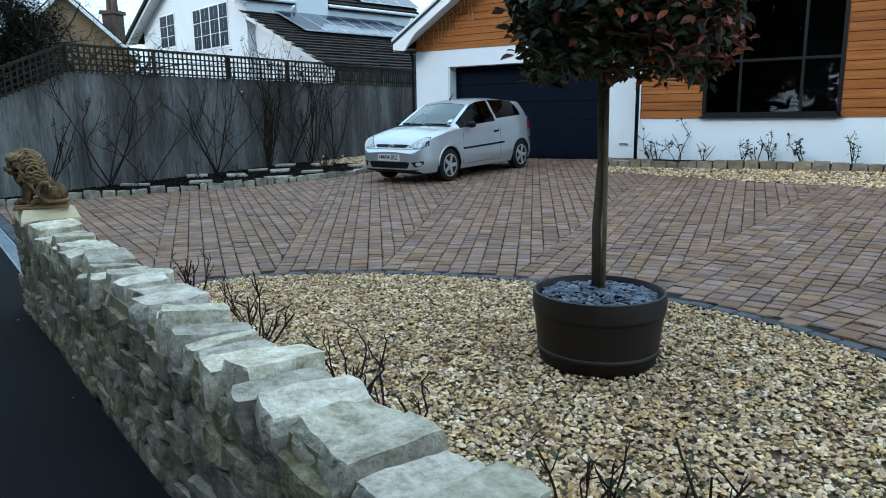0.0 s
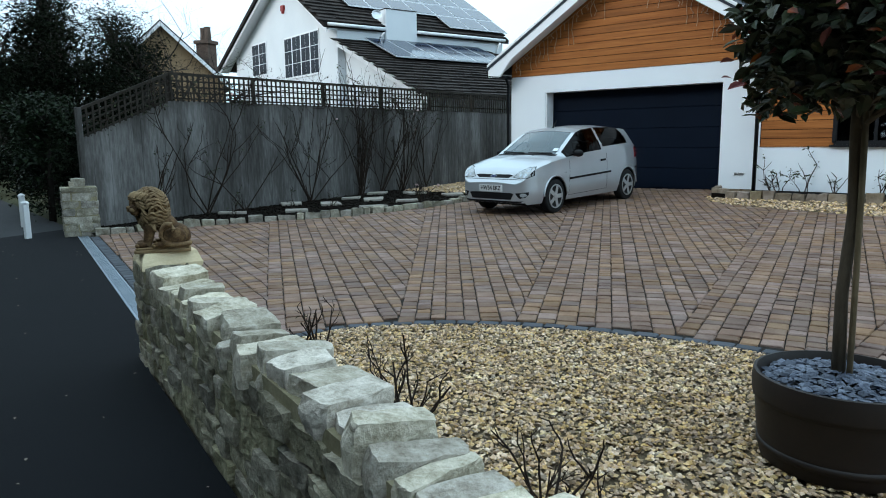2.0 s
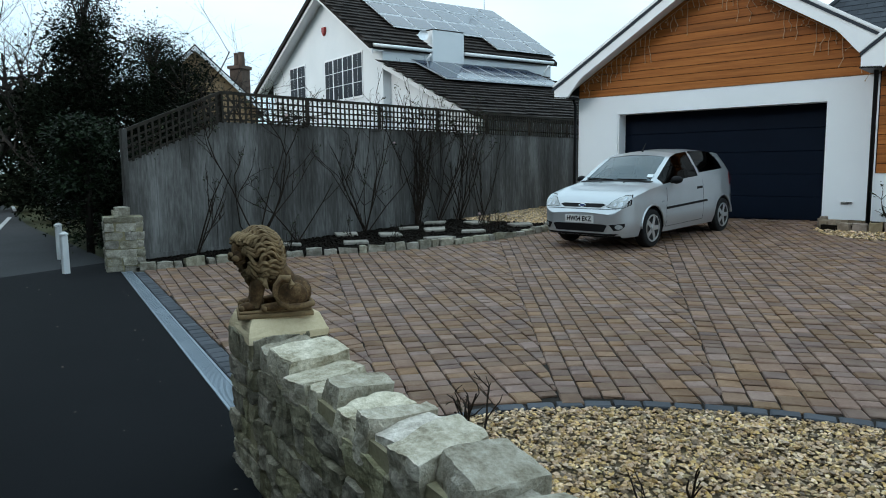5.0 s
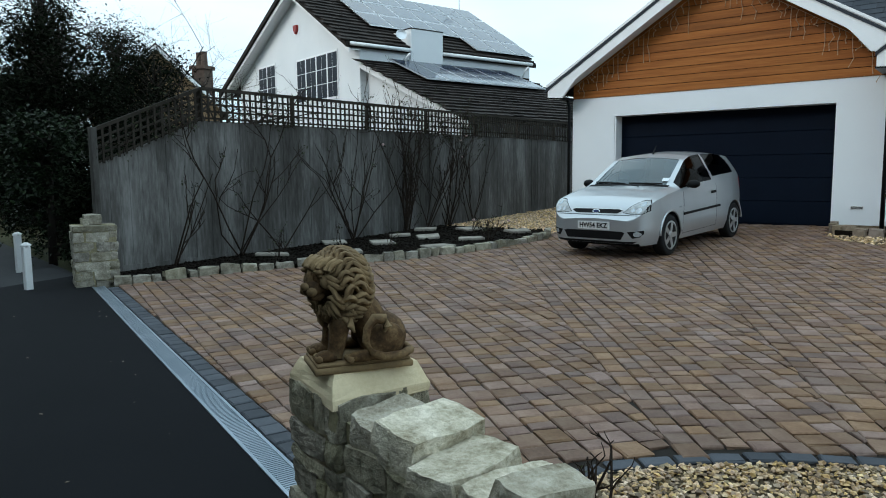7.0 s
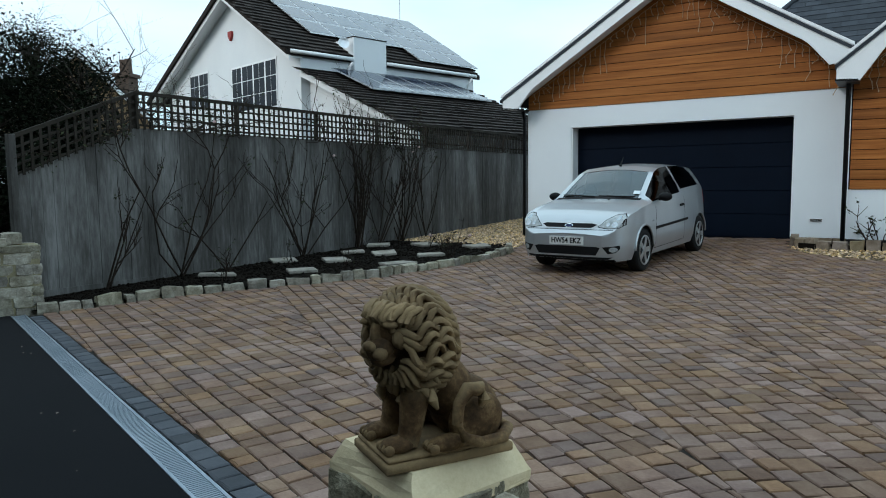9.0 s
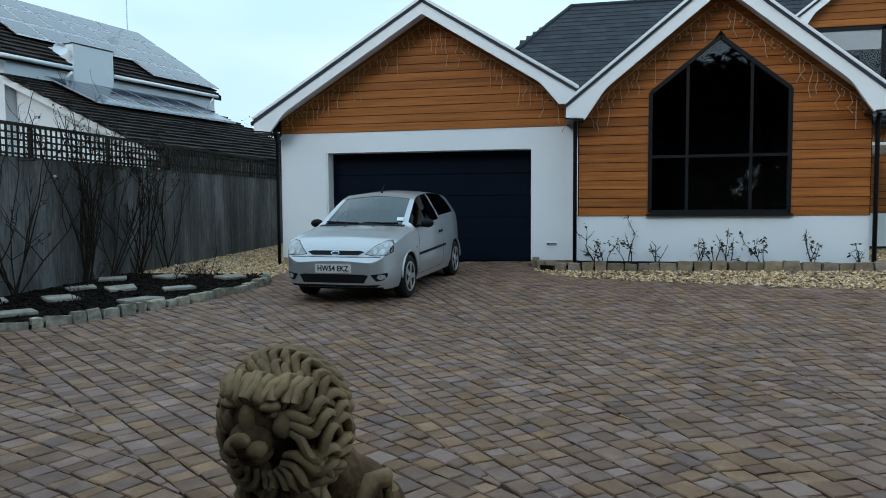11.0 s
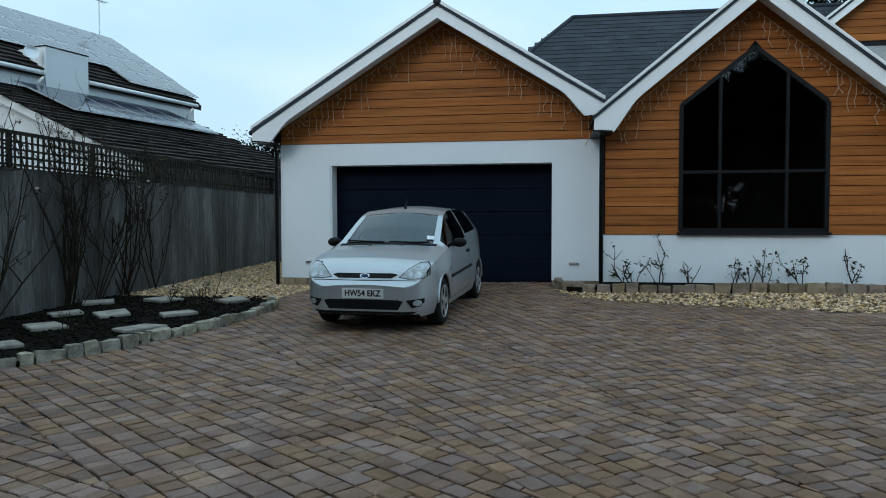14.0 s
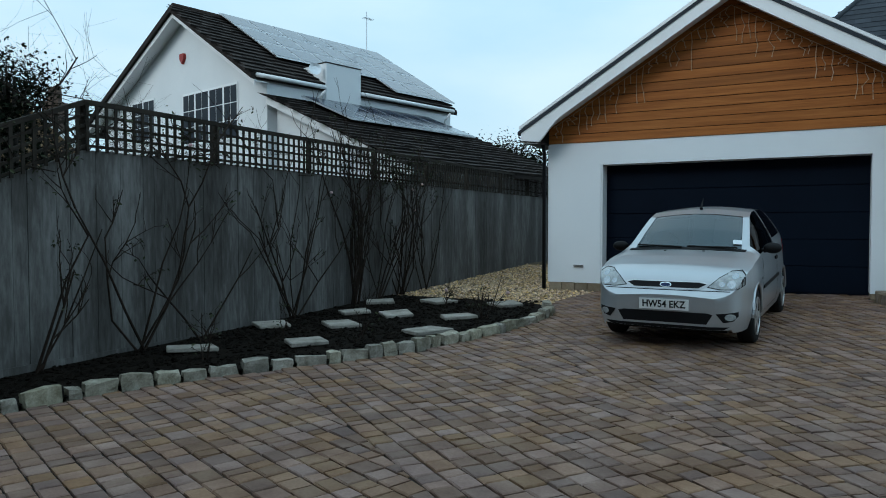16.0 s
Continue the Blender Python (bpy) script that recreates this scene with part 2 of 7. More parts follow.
def sheet(name, outline, material, drop=0.0, step=0.5, label="", kind="structure", category="", parent=None, thick=0.0):
    """A flat piece of ground with that outline, laid on the slope."""
    bm = bm_new()
    f = bm.faces.new([bm.verts.new((x, y, 0)) for x, y in outline])
    bmesh.ops.triangulate(bm, faces=[f])
    xs, ys = [p[0] for p in outline], [p[1] for p in outline]
    n = Vector((0.333, 0.943, 0)).normalized()
    svals = [n.x * x + n.y * y for x, y in outline]
    s = math.floor(min(svals) / step) * step
    while s < min(max(svals), 16):
        if s > -2:
            bmesh.ops.bisect_plane(bm, geom=bm.verts[:] + bm.edges[:] + bm.faces[:], plane_co=n * s, plane_no=n)
        s += step
    for v in bm.verts:
        v.co.z = zg(v.co.x, v.co.y) - drop
    for q in bm.faces:
        if q.normal.z < 0:
            q.normal_flip()
    bm.normal_update()
    ob = part(name, bm, material, parent)
    return tagged(ob, label, category, kind=kind) if not parent else ob


DRAIN_A, DRAIN_B = Vector((-5.9, 2.68)), Vector((-12.7, 4.93))

# ==== built parts ====

# ---- ground ----
sheet("ground", [(-900, -900), (900, -900), (900, 900), (-900, 900)], LAWN, 0.09, label="rough ground reaching the horizon", category="ground")
WALL_O, WALL_D, WALL_N = Vector((-5.21, 2.31)), Vector((0.955, -0.298)), Vector((0.298, 0.955))


def wallpt(a, b):
    p = WALL_O + a * WALL_D + b * WALL_N
    return p.x, p.y


STREET_D = (DRAIN_B - DRAIN_A).normalized()
STREET_N = Vector((-STREET_D.y, STREET_D.x)) * -1
far_l = DRAIN_B + STREET_D * 1.4
sheet("pavement", [(14, -3.6), (12, -7), (-13.4, 1.3), tuple(far_l), tuple(DRAIN_B), tuple(DRAIN_A), wallpt(0, -0.0), wallpt(12, 0.05), (14, -3.5)],
      ASPHALT, 0.0, label="smooth new black asphalt pavement along the wall", category="pavement")
sheet("road", [(14, -7.6), (12, -14), (-60, 9.5), (-60, 16.5), (-25, 7.5), (-14.02, 5.36), (-13.4, 1.3), (12, -7), ],
      ASPHALTOLD, 0.012, label="older grey asphalt street", category="road")

EDGE = [(-12.62, 5.12), (-12.42, 5.62), (-12.16, 6.53), (-11.65, 7.46), (-10.78, 8.72), (-10.28, 10.14), (-10.06, 11.5), (-10.12, 12.2), (-10.42, 12.72)]
ARC = [(-5.06, 2.95), (-5.0, 3.4), (-4.86, 3.82), (-4.28, 4.32), (-3.6, 4.65), (-2.8, 4.85), (-2.1, 4.92), (-1.38, 4.85), (-0.76, 4.66), (-0.08, 4.3), (0.7, 3.7), (1.4, 2.9), (2.0, 1.9), (2.5, 0.6), (2.6, 0.1)]
FRONT = [(-5.96, 14.62), (-5.78, 13.9), (-5.4, 13.35), (-4.9, 13.0), (-3.6, 12.5), (-1.65, 11.98), (1.2, 11.45), (4.0, 11.0), (9.0, 10.2)]


def smooth_line(pts, n=6):
    out = []
    for i in range(len(pts) - 1):
        p0, p1, p2, p3 = (Vector(pts[max(i - 1, 0)]), Vector(pts[i]), Vector(pts[i + 1]), Vector(pts[min(i + 2, len(pts) - 1)]))
        for k in range(n):
            t = k / n
            out.append(0.5 * ((2 * p1) + (p2 - p0) * t + (2 * p0 - 5 * p1 + 4 * p2 - p3) * t * t + (3 * p1 - p0 - 3 * p2 + p3) * t ** 3))
    return [(p.x, p.y) for p in out] + [tuple(pts[-1])]


def resample(pts, step):
    out, acc = [Vector(pts[0])], 0.0
    for a, b in zip(pts, pts[1:]):
        a, b = Vector(a), Vector(b)
        d = (b - a).length
        while acc + d >= step:
            a = a + (b - a) * ((step - acc) / d)
            d, acc = (b - a).length, 0.0
            out.append(a.copy())
        acc += d
    return out


ARCS, EDGES, FRONTS = smooth_line(ARC), smooth_line(EDGE), smooth_line(FRONT)
DRIVE = [tuple(DRAIN_A), tuple(DRAIN_B)] + EDGES + [(-10.5, 13.6), (-10.22, 14.9), (-10.22, 15.44), (-5.95, 15.44)] + FRONTS + [(9.5, -2.0)] + ARCS[::-1] + [wallpt(0.0, 0.38), wallpt(-0.36, 0.38)]
drive = sheet("driveway", DRIVE, MORTAR, 0.016, label="block-paved driveway of tumbled brown setts", category="driveway")
sheet("gravel_bed", ARCS + [wallpt(8.3, 0.1), wallpt(0.0, 0.1), wallpt(0.0, 0.38)], GRAVELBASE, 0.02, label="bed of honey-coloured gravel behind the wall", category="gravel")
sheet("front_gravel", FRONTS + [(9.0, 19.3), (-0.1, 19.3), (-0.1, 14.65), (-5.05, 14.65), (-5.05, 15.1), (-5.95, 15.1)], GRAVELBASE, 0.02, label="strip of pale gravel before the house", category="gravel")
BED = EDGES + [(-10.9, 12.95), (-11.5, 13.0), (-12.4, 13.1), (-13.55, 13.2), (-13.55, 5.45)]
sheet("flower_bed", BED, EARTH, -0.03, label="dark bare soil of the flower bed", category="soil")
sheet("side_gravel", [(-10.42, 12.72), (-10.5, 13.6), (-10.22, 14.9), (-10.25, 15.1), (-11.2, 15.1), (-11.2, 24), (-13.6, 24), (-13.6, 13.0), (-10.9, 12.95)], GRAVELBASE, 0.015, label="gravel path beside the garage", category="gravel")


# ---- the house ----
GY, WY, VY = 15.1, 14.65, 19.3


def gable_limits(cx, apex, slope):
    return (lambda z: cx - (apex - z) / slope), (lambda z: cx + (apex - z) / slope)


def cladding(parent, y, z0, z1, left, right, hole=None, pitch=0.165):
    """Horizontal lapped boards, one object each, between two slanting limits and round a hole."""
    z = z0
    while z < z1 - 0.02:
        t = min(z + pitch, z1)
        spans = [((left(z), left(t)), (right(z), right(t)))]
        if hole:
            h = hole(z, t)
            if h:
                spans = [(spans[0][0], (h[0], h[1])), ((h[2], h[3]), spans[0][1])]
        for (a0, a1), (b0, b1) in spans:
            if b0 - a0 < 0.05:
                continue
            if b1 < a1:
                a1 = b1 = (a1 + b1) / 2
            bm = bm_new()
            lap, dz = 0.022, 0.012
            pts = [(a0, y - 0.028, z + 0.004), (b0, y - 0.028, z + 0.004), (b1, y - 0.028 + lap * 0.6, t - 0.006), (a1, y - 0.028 + lap * 0.6, t - 0.006)]
            back = [(a0, y, z + 0.004), (b0, y, z + 0.004), (b1, y, t - 0.006), (a1, y, t - 0.006)]
            f = [bm.verts.new(p) for p in pts]
            g = [bm.verts.new(p) for p in back]
            bm.faces.new(f)
            bm.faces.new(g[::-1])
            for i in range(4):
                bm.faces.new((f[(i + 1) % 4], f[i], g[i], g[(i + 1) % 4]))
            part("board", bm, CEDAR, parent)
        z = t


def barge(parent, cx, apex, slope, tips, y, width=0.26, thick=0.06):
    """White bargeboards of a gable, each with a curved foot."""
    for side, tip in zip((-1, 1), tips):
        run = tip
        zt = apex - slope * run
        k = width * math.sqrt(1 + slope * slope)
        top = [(0, apex), (run, zt)]
        low = [(run, zt - 0.27), (run - 0.33, zt - 0.30)]
        base_r = run - 0.33
        for q in range(1, 8):
            a = q / 7
            r = base_r - 0.42 * a
            target = apex - slope * r - k
            low.append((r, (zt - 0.30) + (target - (zt - 0.30)) * math.sin(a * math.pi / 2) ** 0.8))
        low.append((0, apex - k))
        bm = bm_new()
        slab(bm, [(cx + side * r, y, z) for r, z in top + low], (0, thick, 0))
        part("bargeboard", bm, WHITEPAINT, parent, "white bargeboard with a curved foot")
        bm = bm_new()
        slab(bm, [(cx + side * r, y - 0.02, z) for r, z in ((0, apex + 0.03), (run + 0.03, zt + 0.03), (run + 0.03, zt - 0.03), (0, apex - 0.03))], (0, 0.02, 0))
        part("verge_trim", bm, WHITEPAINT, parent)


house = thing("house", "white rendered bungalow with cedar cladding and slate roofs", "house", (-4, 15, 0.4))
# rendered garage front with a deep opening
GL, GR, DL, DR, DT = -11.22, -5.05, -10.21, -5.96, 2.70


def walls(parent, material, label, *boxes):
    for q in boxes:
        bm = bm_new()
        box(bm, *q)
        part("wall", bm, material, parent, label)


walls(house, RENDER, "smooth white rendered garage wall", (GL, DL, GY, GY + 0.34, 0.52, 3.12), (DR, GR, GY, GY + 0.34, 0.52, 3.12), (DL, DR, GY, GY + 0.34, DT, 3.12))
bm = bm_new()
slab(bm, [(GL, GY + 0.012, 3.12), (GR, GY + 0.012, 3.12), (GR, GY + 0.012, 3.75), (-8.02, GY + 0.012, 5.5), (GL, GY + 0.012, 3.45)], (0, 0.3, 0))
part("wall", bm, ROOMDARK, house)
walls(house, RENDER, "", (GL, GL + 0.3, GY + 0.34, 24, 0.3, 3.3), (GR - 0.3, GR, GY + 0.34, 19, 0.3, 3.3))
PLINTH = mat("plinth_brick", [(0.2, 0.15, 0.10), (0.32, 0.26, 0.19)], 0.9, 5, 40, 0.6, 0.01, vary=0.2)
for a, b in ((GL + 0.02, DL), (DR, GR)):
    n = max(2, round((b - a) / 0.24))
    for i in range(n):
        bm = bm_new()
        box(bm, a + (b - a) * i / n + 0.005, a + (b - a) * (i + 1) / n - 0.005, GY + 0.01, GY + 0.3, 0.30, 0.517)
        bevel(bm, 0.01)
        part("brick", bm, PLINTH, house)
gl, gr = gable_limits(-8.02, 5.46, 0.62)
cladding(house, GY + 0.01, 3.12, 5.4, lambda z: max(gl(z), GL + 0.02), lambda z: min(gr(z), GR - 0.04))
barge(house, -8.02, 5.60, 0.62, (3.56, 2.95), GY - 0.5)
# air vents low in the render
for vx in (-10.62, -5.55):
    vent = bm_new()
    box(vent, vx - 0.11, vx + 0.11, GY - 0.012, GY, 0.80, 0.86)
    v = part("vent", vent, WHITEPAINT, house, "small plastic air vent")
    # raised near-black strips, painted as the shade inside the vent openings
    for k in range(3):
        s = bm_new()
        box(s, vx - 0.095, vx + 0.095, GY - 0.016, GY - 0.0125, 0.808 + k * 0.017, 0.818 + k * 0.017)
        part("slot", s, ROOMDARK, v)
# garage door of wide sections
garage_door = bm_new()
box(garage_door, DL, DR, GY + 0.345, GY + 0.38, 0.42, DT)
gd = part("garage_door", garage_door, DOORBLUE, house, "navy blue sectional garage door")
for k in range(5):
    bm = bm_new()
    z0 = 0.47 + k * 0.445
    box(bm, DL + 0.01, DR - 0.01, GY + 0.325, GY + 0.344, z0, min(z0 + 0.437, DT - 0.002))
    bevel(bm, 0.006)
    part("door_panel", bm, DOORBLUE, gd)
bm = bm_new()
box(bm, DL - 0.015, DL + 0.03, GY + 0.02, GY + 0.32, 0.52, DT)
part("reveal_trim", bm, WHITEPAINT, house)

# gabled block with the tall window
WL, WR, WCX = -5.05, -0.08, -2.565
WINL, WINR, WB, WS, WA = -3.79, -1.36, 1.42, 3.61, 4.61
bm = bm_new()
box(bm, WL, WR, WY, WY + 0.3, 0.35, 1.38)
part("wall", bm, RENDER, house, "white rendered base wall")
bm = bm_new()
box(bm, WL - 0.005, WR, WY - 0.02, WY, 0.40, 0.545)
part("plinth", bm, DARKFRAME, house)
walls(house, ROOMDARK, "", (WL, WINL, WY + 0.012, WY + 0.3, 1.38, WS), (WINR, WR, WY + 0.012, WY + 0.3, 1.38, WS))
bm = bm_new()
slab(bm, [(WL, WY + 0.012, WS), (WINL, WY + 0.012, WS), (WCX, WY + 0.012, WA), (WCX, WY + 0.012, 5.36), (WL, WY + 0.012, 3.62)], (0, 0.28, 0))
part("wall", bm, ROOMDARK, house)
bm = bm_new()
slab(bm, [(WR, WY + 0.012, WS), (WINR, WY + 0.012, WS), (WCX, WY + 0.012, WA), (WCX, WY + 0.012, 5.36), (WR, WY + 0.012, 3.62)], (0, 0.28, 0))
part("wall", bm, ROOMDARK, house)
bm = bm_new()
box(bm, WR - 0.28, WR, WY + 0.3, VY, 0.3, 3.4)
part("wall", bm, RENDER, house)
bm = bm_new()
box(bm, WL, WL + 0.28, WY + 0.3, GY + 0.05, 0.3, 3.5)
part("wall", bm, RENDER, house)


def win_hole(z, t):
    if t <= WB:
        return None
    if z >= WA:
        return None
    k = (WA - WS) / (WINR - WCX)
    half = lambda q: (WINR - WCX) if q <= WS else max(0.0, (WA - q) / k)
    return (WCX - half(z), WCX - half(t), WCX + half(t) if False else WCX + half(z), WCX + half(t))


wl_, wr_ = gable_limits(WCX, 5.42, 0.82)
cladding(house, WY + 0.01, 1.38, 5.36, lambda z: max(wl_(z), WL + 0.02), lambda z: min(wr_(z), WR - 0.02), win_hole)
barge(house, WCX - 0.03, 5.60, 0.82, (2.66, 2.68), WY - 0.5)
# the tall window: frame, mullions, panes, room behind with its gloom put in the colour
window = part("window", bm_new(), DARKFRAME, house, "tall pointed dark-framed window")
FR = 0.07


def frame_bar(p, q, w, y0, y1, parent, material=None):
    p, q = Vector((p[0], 0, p[1])), Vector((q[0], 0, q[1]))
    d = (q - p).normalized()
    s = Vector((-d.z, 0, d.x)) * w / 2
    bm = bm_new()
    slab(bm, [Vector((v.x, y0, v.z)) for v in (p + s, q + s, q - s, p - s)], (0, y1 - y0, 0))
    part("window_frame", bm, material or DARKFRAME, parent)


ol = [(WINL + FR / 2, WB + FR / 2), (WINR - FR / 2, WB + FR / 2), (WINR - FR / 2, WS), (WCX, WA - 0.05), (WINL + FR / 2, WS)]
for i in range(5):
    frame_bar(ol[i], ol[(i + 1) % 5], FR, WY - 0.035, WY + 0.06, window)
for mx_ in (-3.11, -2.03):
    frame_bar((mx_, WB + FR), (mx_, WA - (WA - WS) * abs(mx_ - WCX) / (WINR - WCX) - 0.07), 0.05, WY - 0.02, WY + 0.05, window)
frame_bar((WINL + FR, 2.46), (WINR - FR, 2.46), 0.05, WY - 0.022, WY + 0.052, window)
bm = bm_new()
box(bm, WINL - 0.03, WINR + 0.03, WY - 0.075, WY - 0.03, WB - 0.045, WB)
part("window_sill", bm, DARKFRAME, window)


def pane(pts, parent, material=PANE, thick=0.008):
    bm = bm_new()
    slab(bm, pts, (0, thick, 0))
    ob = part("pane", bm, material, parent)
    ob.visible_shadow = False
    return ob


cut = lambda x: min(WS + 0.0 + (WA - WS) * (1 - abs(x - WCX) / (WINR - WCX)), WA) - 0.04
xs_ = [WINL + FR, -3.11, -2.03, WINR - FR]
for a, b in zip(xs_, xs_[1:]):
    pane([(a, WY + 0.01, WB + FR), (b, WY + 0.01, WB + FR), (b, WY + 0.01, 2.46), (a, WY + 0.01, 2.46)], window)
    top = [(a, WY + 0.01, 2.462), (b, WY + 0.01, 2.462), (b, WY + 0.01, cut(b))]
    if a < WCX < b:
        top.append((WCX, WY + 0.01, WA - 0.06))
    pane(top + [(a, WY + 0.01, cut(a))], window)
# room shell open to the window, its darkness painted near-black
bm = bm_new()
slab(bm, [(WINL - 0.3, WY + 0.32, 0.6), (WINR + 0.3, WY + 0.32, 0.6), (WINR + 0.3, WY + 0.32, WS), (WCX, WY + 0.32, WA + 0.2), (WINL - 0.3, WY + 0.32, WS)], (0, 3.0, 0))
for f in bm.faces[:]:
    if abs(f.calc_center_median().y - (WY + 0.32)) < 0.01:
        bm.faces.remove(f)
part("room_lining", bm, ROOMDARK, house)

# drainpipes and gutters
for px, py, zt in ((GL - 0.06, GY - 0.05, 3.15), (-5.10, WY - 0.06, 3.25), (WR + 0.06, WY - 0.05, 3.2)):
    bm = bm_new()
    tube(bm, [(px, py, 0.35), (px, py, zt - 0.2), (px, py - 0.12, zt)], 0.038, 8)
    part("drainpipe", bm, DARKFRAME, house, "black plastic drainpipe", True)

# wing wall, low window, front door in shade
walls(house, RENDER, "white rendered base wall", (WR, 12.0, VY, VY + 0.3, 0.3, 1.37))
walls(house, ROOMDARK, "", (1.0, 3.75, VY + 0.02, VY + 0.3, 1.38, 3.6), (6.6, 12.0, VY + 0.02, VY + 0.3, 1.38, 3.6), (3.75, 6.6, VY + 0.02, VY + 0.3, 2.80, 3.6))
bm = bm_new()
box(bm, 0.15, 12.0, VY - 0.02, VY, 0.45, 0.60)
part("plinth", bm, DARKFRAME, house)
cladding(house, VY + 0.018, 1.38, 3.45, lambda z: 1.05, lambda z: 12.0, lambda z, t: (3.75, 3.75, 6.6, 6.6) if t < 2.85 else None)
lowwin = part("window", bm_new(), DARKFRAME, house, "wide dark-framed window with cream curtains")
for p, q in (((3.78, 1.38), (3.78, 2.79)), ((6.57, 1.38), (6.57, 2.79)), ((3.75, 2.76), (6.6, 2.76)), ((3.75, 1.41), (6.6, 1.41)), ((5.6, 1.4), (5.6, 2.78))):
    frame_bar(p, q, 0.06, VY - 0.03, VY + 0.05, lowwin)
pane([(3.8, VY + 0.01, 1.43), (5.6, VY + 0.01, 1.43), (5.6, VY + 0.01, 2.74), (3.8, VY + 0.01, 2.74)], lowwin)
pane([(5.6, VY + 0.01, 1.43), (6.55, VY + 0.01, 1.43), (6.55, VY + 0.01, 2.74), (5.6, VY + 0.01, 2.74)], lowwin)
# wing room shell, unlit look painted on as near-black
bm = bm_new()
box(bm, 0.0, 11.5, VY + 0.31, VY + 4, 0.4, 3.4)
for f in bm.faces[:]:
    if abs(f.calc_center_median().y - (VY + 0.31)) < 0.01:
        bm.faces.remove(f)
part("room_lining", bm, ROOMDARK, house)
frontdoor = bm_new()
box(frontdoor, 0.0, 0.98, VY - 0.01, VY + 0.25, 0.62, 3.3)
bevel(frontdoor, 0.01)
part("front_door", frontdoor, DARKFRAME, house, "dark front door under the porch")


# ---- roofs ----
def roof_slab(parent, pts, thick, material):
    bm = bm_new()
    slab(bm, pts, (0, 0, -thick))
    return part("roof", bm, material, parent)


def slates(parent, origin, u, up, inside, nu, nv, wide, tall, near=None, lift=0.012, single="slate", field=None, step=0.010):
    """Courses of lapped slates on a slope: singles where near() says so, the others in one mesh."""
    o, u, up = Vector(origin), Vector(u).normalized(), Vector(up).normalized()
    nrm = u.cross(up).normalized()
    if nrm.z < 0:
        nrm = -nrm
    rng = random.Random(5)
    verts, faces, count = [], [], 0
    shared = None
    for j in range(nv):
        for i in range(-1, nu):
            a = (i + 0.5 * (j % 2)) * wide
            b = j * tall
            if not inside(a + wide / 2, b + tall / 2):
                continue
            g = 0.004
            p = o + u * a + up * b + nrm * lift
            hs = step + rng.random() * step * 0.6
            c = [p + u * g + nrm * hs, p + u * (wide - g) + nrm * hs, p + u * (wide - g) + up * (tall + 0.03) + nrm * 0.001, p + u * g + up * (tall + 0.03) + nrm * 0.001,
                 p + u * g - nrm * 0.003, p + u * (wide - g) - nrm * 0.003]
            if near and near(a, b) and count < 300:
                bm = bm_new()
                v = [bm.verts.new(q) for q in c]
                for f in ((0, 1, 2, 3), (4, 5, 1, 0), (4, 0, 3), (1, 5, 2)):
                    bm.faces.new([v[k] for k in f])
                part(single, bm, SLATE, parent)
                count += 1
            else:
                n = len(verts)
                verts += [tuple(q) for q in c]
                faces += [tuple(n + k for k in f) for f in ((0, 1, 2, 3), (4, 5, 1, 0), (4, 0, 3), (1, 5, 2))]
    me = bpy.data.meshes.new("slate_field")
    me.from_pydata(verts, [], faces)
    me.materials.append(field or SLATEJ)
    tagged(part("slate_field", me, None, parent), kind="stuff")


UNDER = SLATEJ
# garage roof, ridge along y
for side, run in ((-1, 3.62), (1, 3.0)):
    zt = 5.57 - 0.62 * run
    x1 = -8.02 + side * run
    roof_slab(house, [(-8.02, GY - 0.52, 5.57), (x1, GY - 0.52, zt), (x1, 24, zt), (-8.02, 24, 5.57)], 0.06, SLATEJ)
bm = bm_new()
tube(bm, [(-8.02, GY - 0.54, 5.59), (-8.02, 24, 5.59)], 0.07, 8)
part("ridge_tile", bm, SLATE, house, "dark ridge tile", True)
for side, run in ((-1, 2.68), (1, 2.7)):
    zt = 5.58 - 0.82 * run
    x1 = WCX - 0.03 + side * run
    roof_slab(house, [(WCX - 0.03, WY - 0.52, 5.57), (x1, WY - 0.52, zt), (x1, 21.5, zt), (WCX - 0.03, 21.5, 5.57)], 0.06, SLATEJ)
    bm = bm_new()
    slab(bm, [(x1 - 0.33 * side, WY - 0.5, zt - 0.24), (x1, WY - 0.5, zt - 0.22), (x1, 19, zt - 0.22), (x1 - 0.33 * side, 19, zt - 0.24)], (0, 0, -0.03))
    part("soffit", bm, DARKFRAME, house)
bm = bm_new()
slab(bm, [(-11.6, GY - 0.5, 3.16), (-11.2, GY - 0.5, 3.12), (-11.2, 24, 3.12), (-11.6, 24, 3.16)], (0, 0, -0.03))
part("soffit", bm, DARKFRAME, house)
# white soffits under the verges
for cx, ap, sl, rl, rr_, y0, y1 in ((-8.02, 5.50, 0.62, 3.4, 2.9, GY - 0.44, GY - 0.03), (WCX - 0.03, 5.50, 0.82, 2.4, 2.4, WY - 0.44, WY - 0.03)):
    for side, run in ((-1, rl), (1, rr_)):
        bm = bm_new()
        slab(bm, [(cx, y0, ap - 0.12), (cx + side * run, y0, ap - 0.12 - sl * run), (cx + side * run, y1, ap - 0.12 - sl * run), (cx, y1, ap - 0.12)], (0, 0, 0.02))
        part("soffit", bm, WHITEPAINT, house)
# main roof, ridge along x, hipped at both ends
EZ, EY, RZ, RY = 3.52, 18.7, 7.42, 22.5
RL, RR = -5.42, 7.3
roof_slab(house, [(-9.2, EY, EZ), (11.2, EY, EZ), (RR, RY, RZ), (RL, RY, RZ)], 0.05, SLATEJ)
roof_slab(house, [(-9.2, EY, EZ), (RL, RY, RZ), (-9.2, 26.3, EZ)], 0.05, SLATEJ)
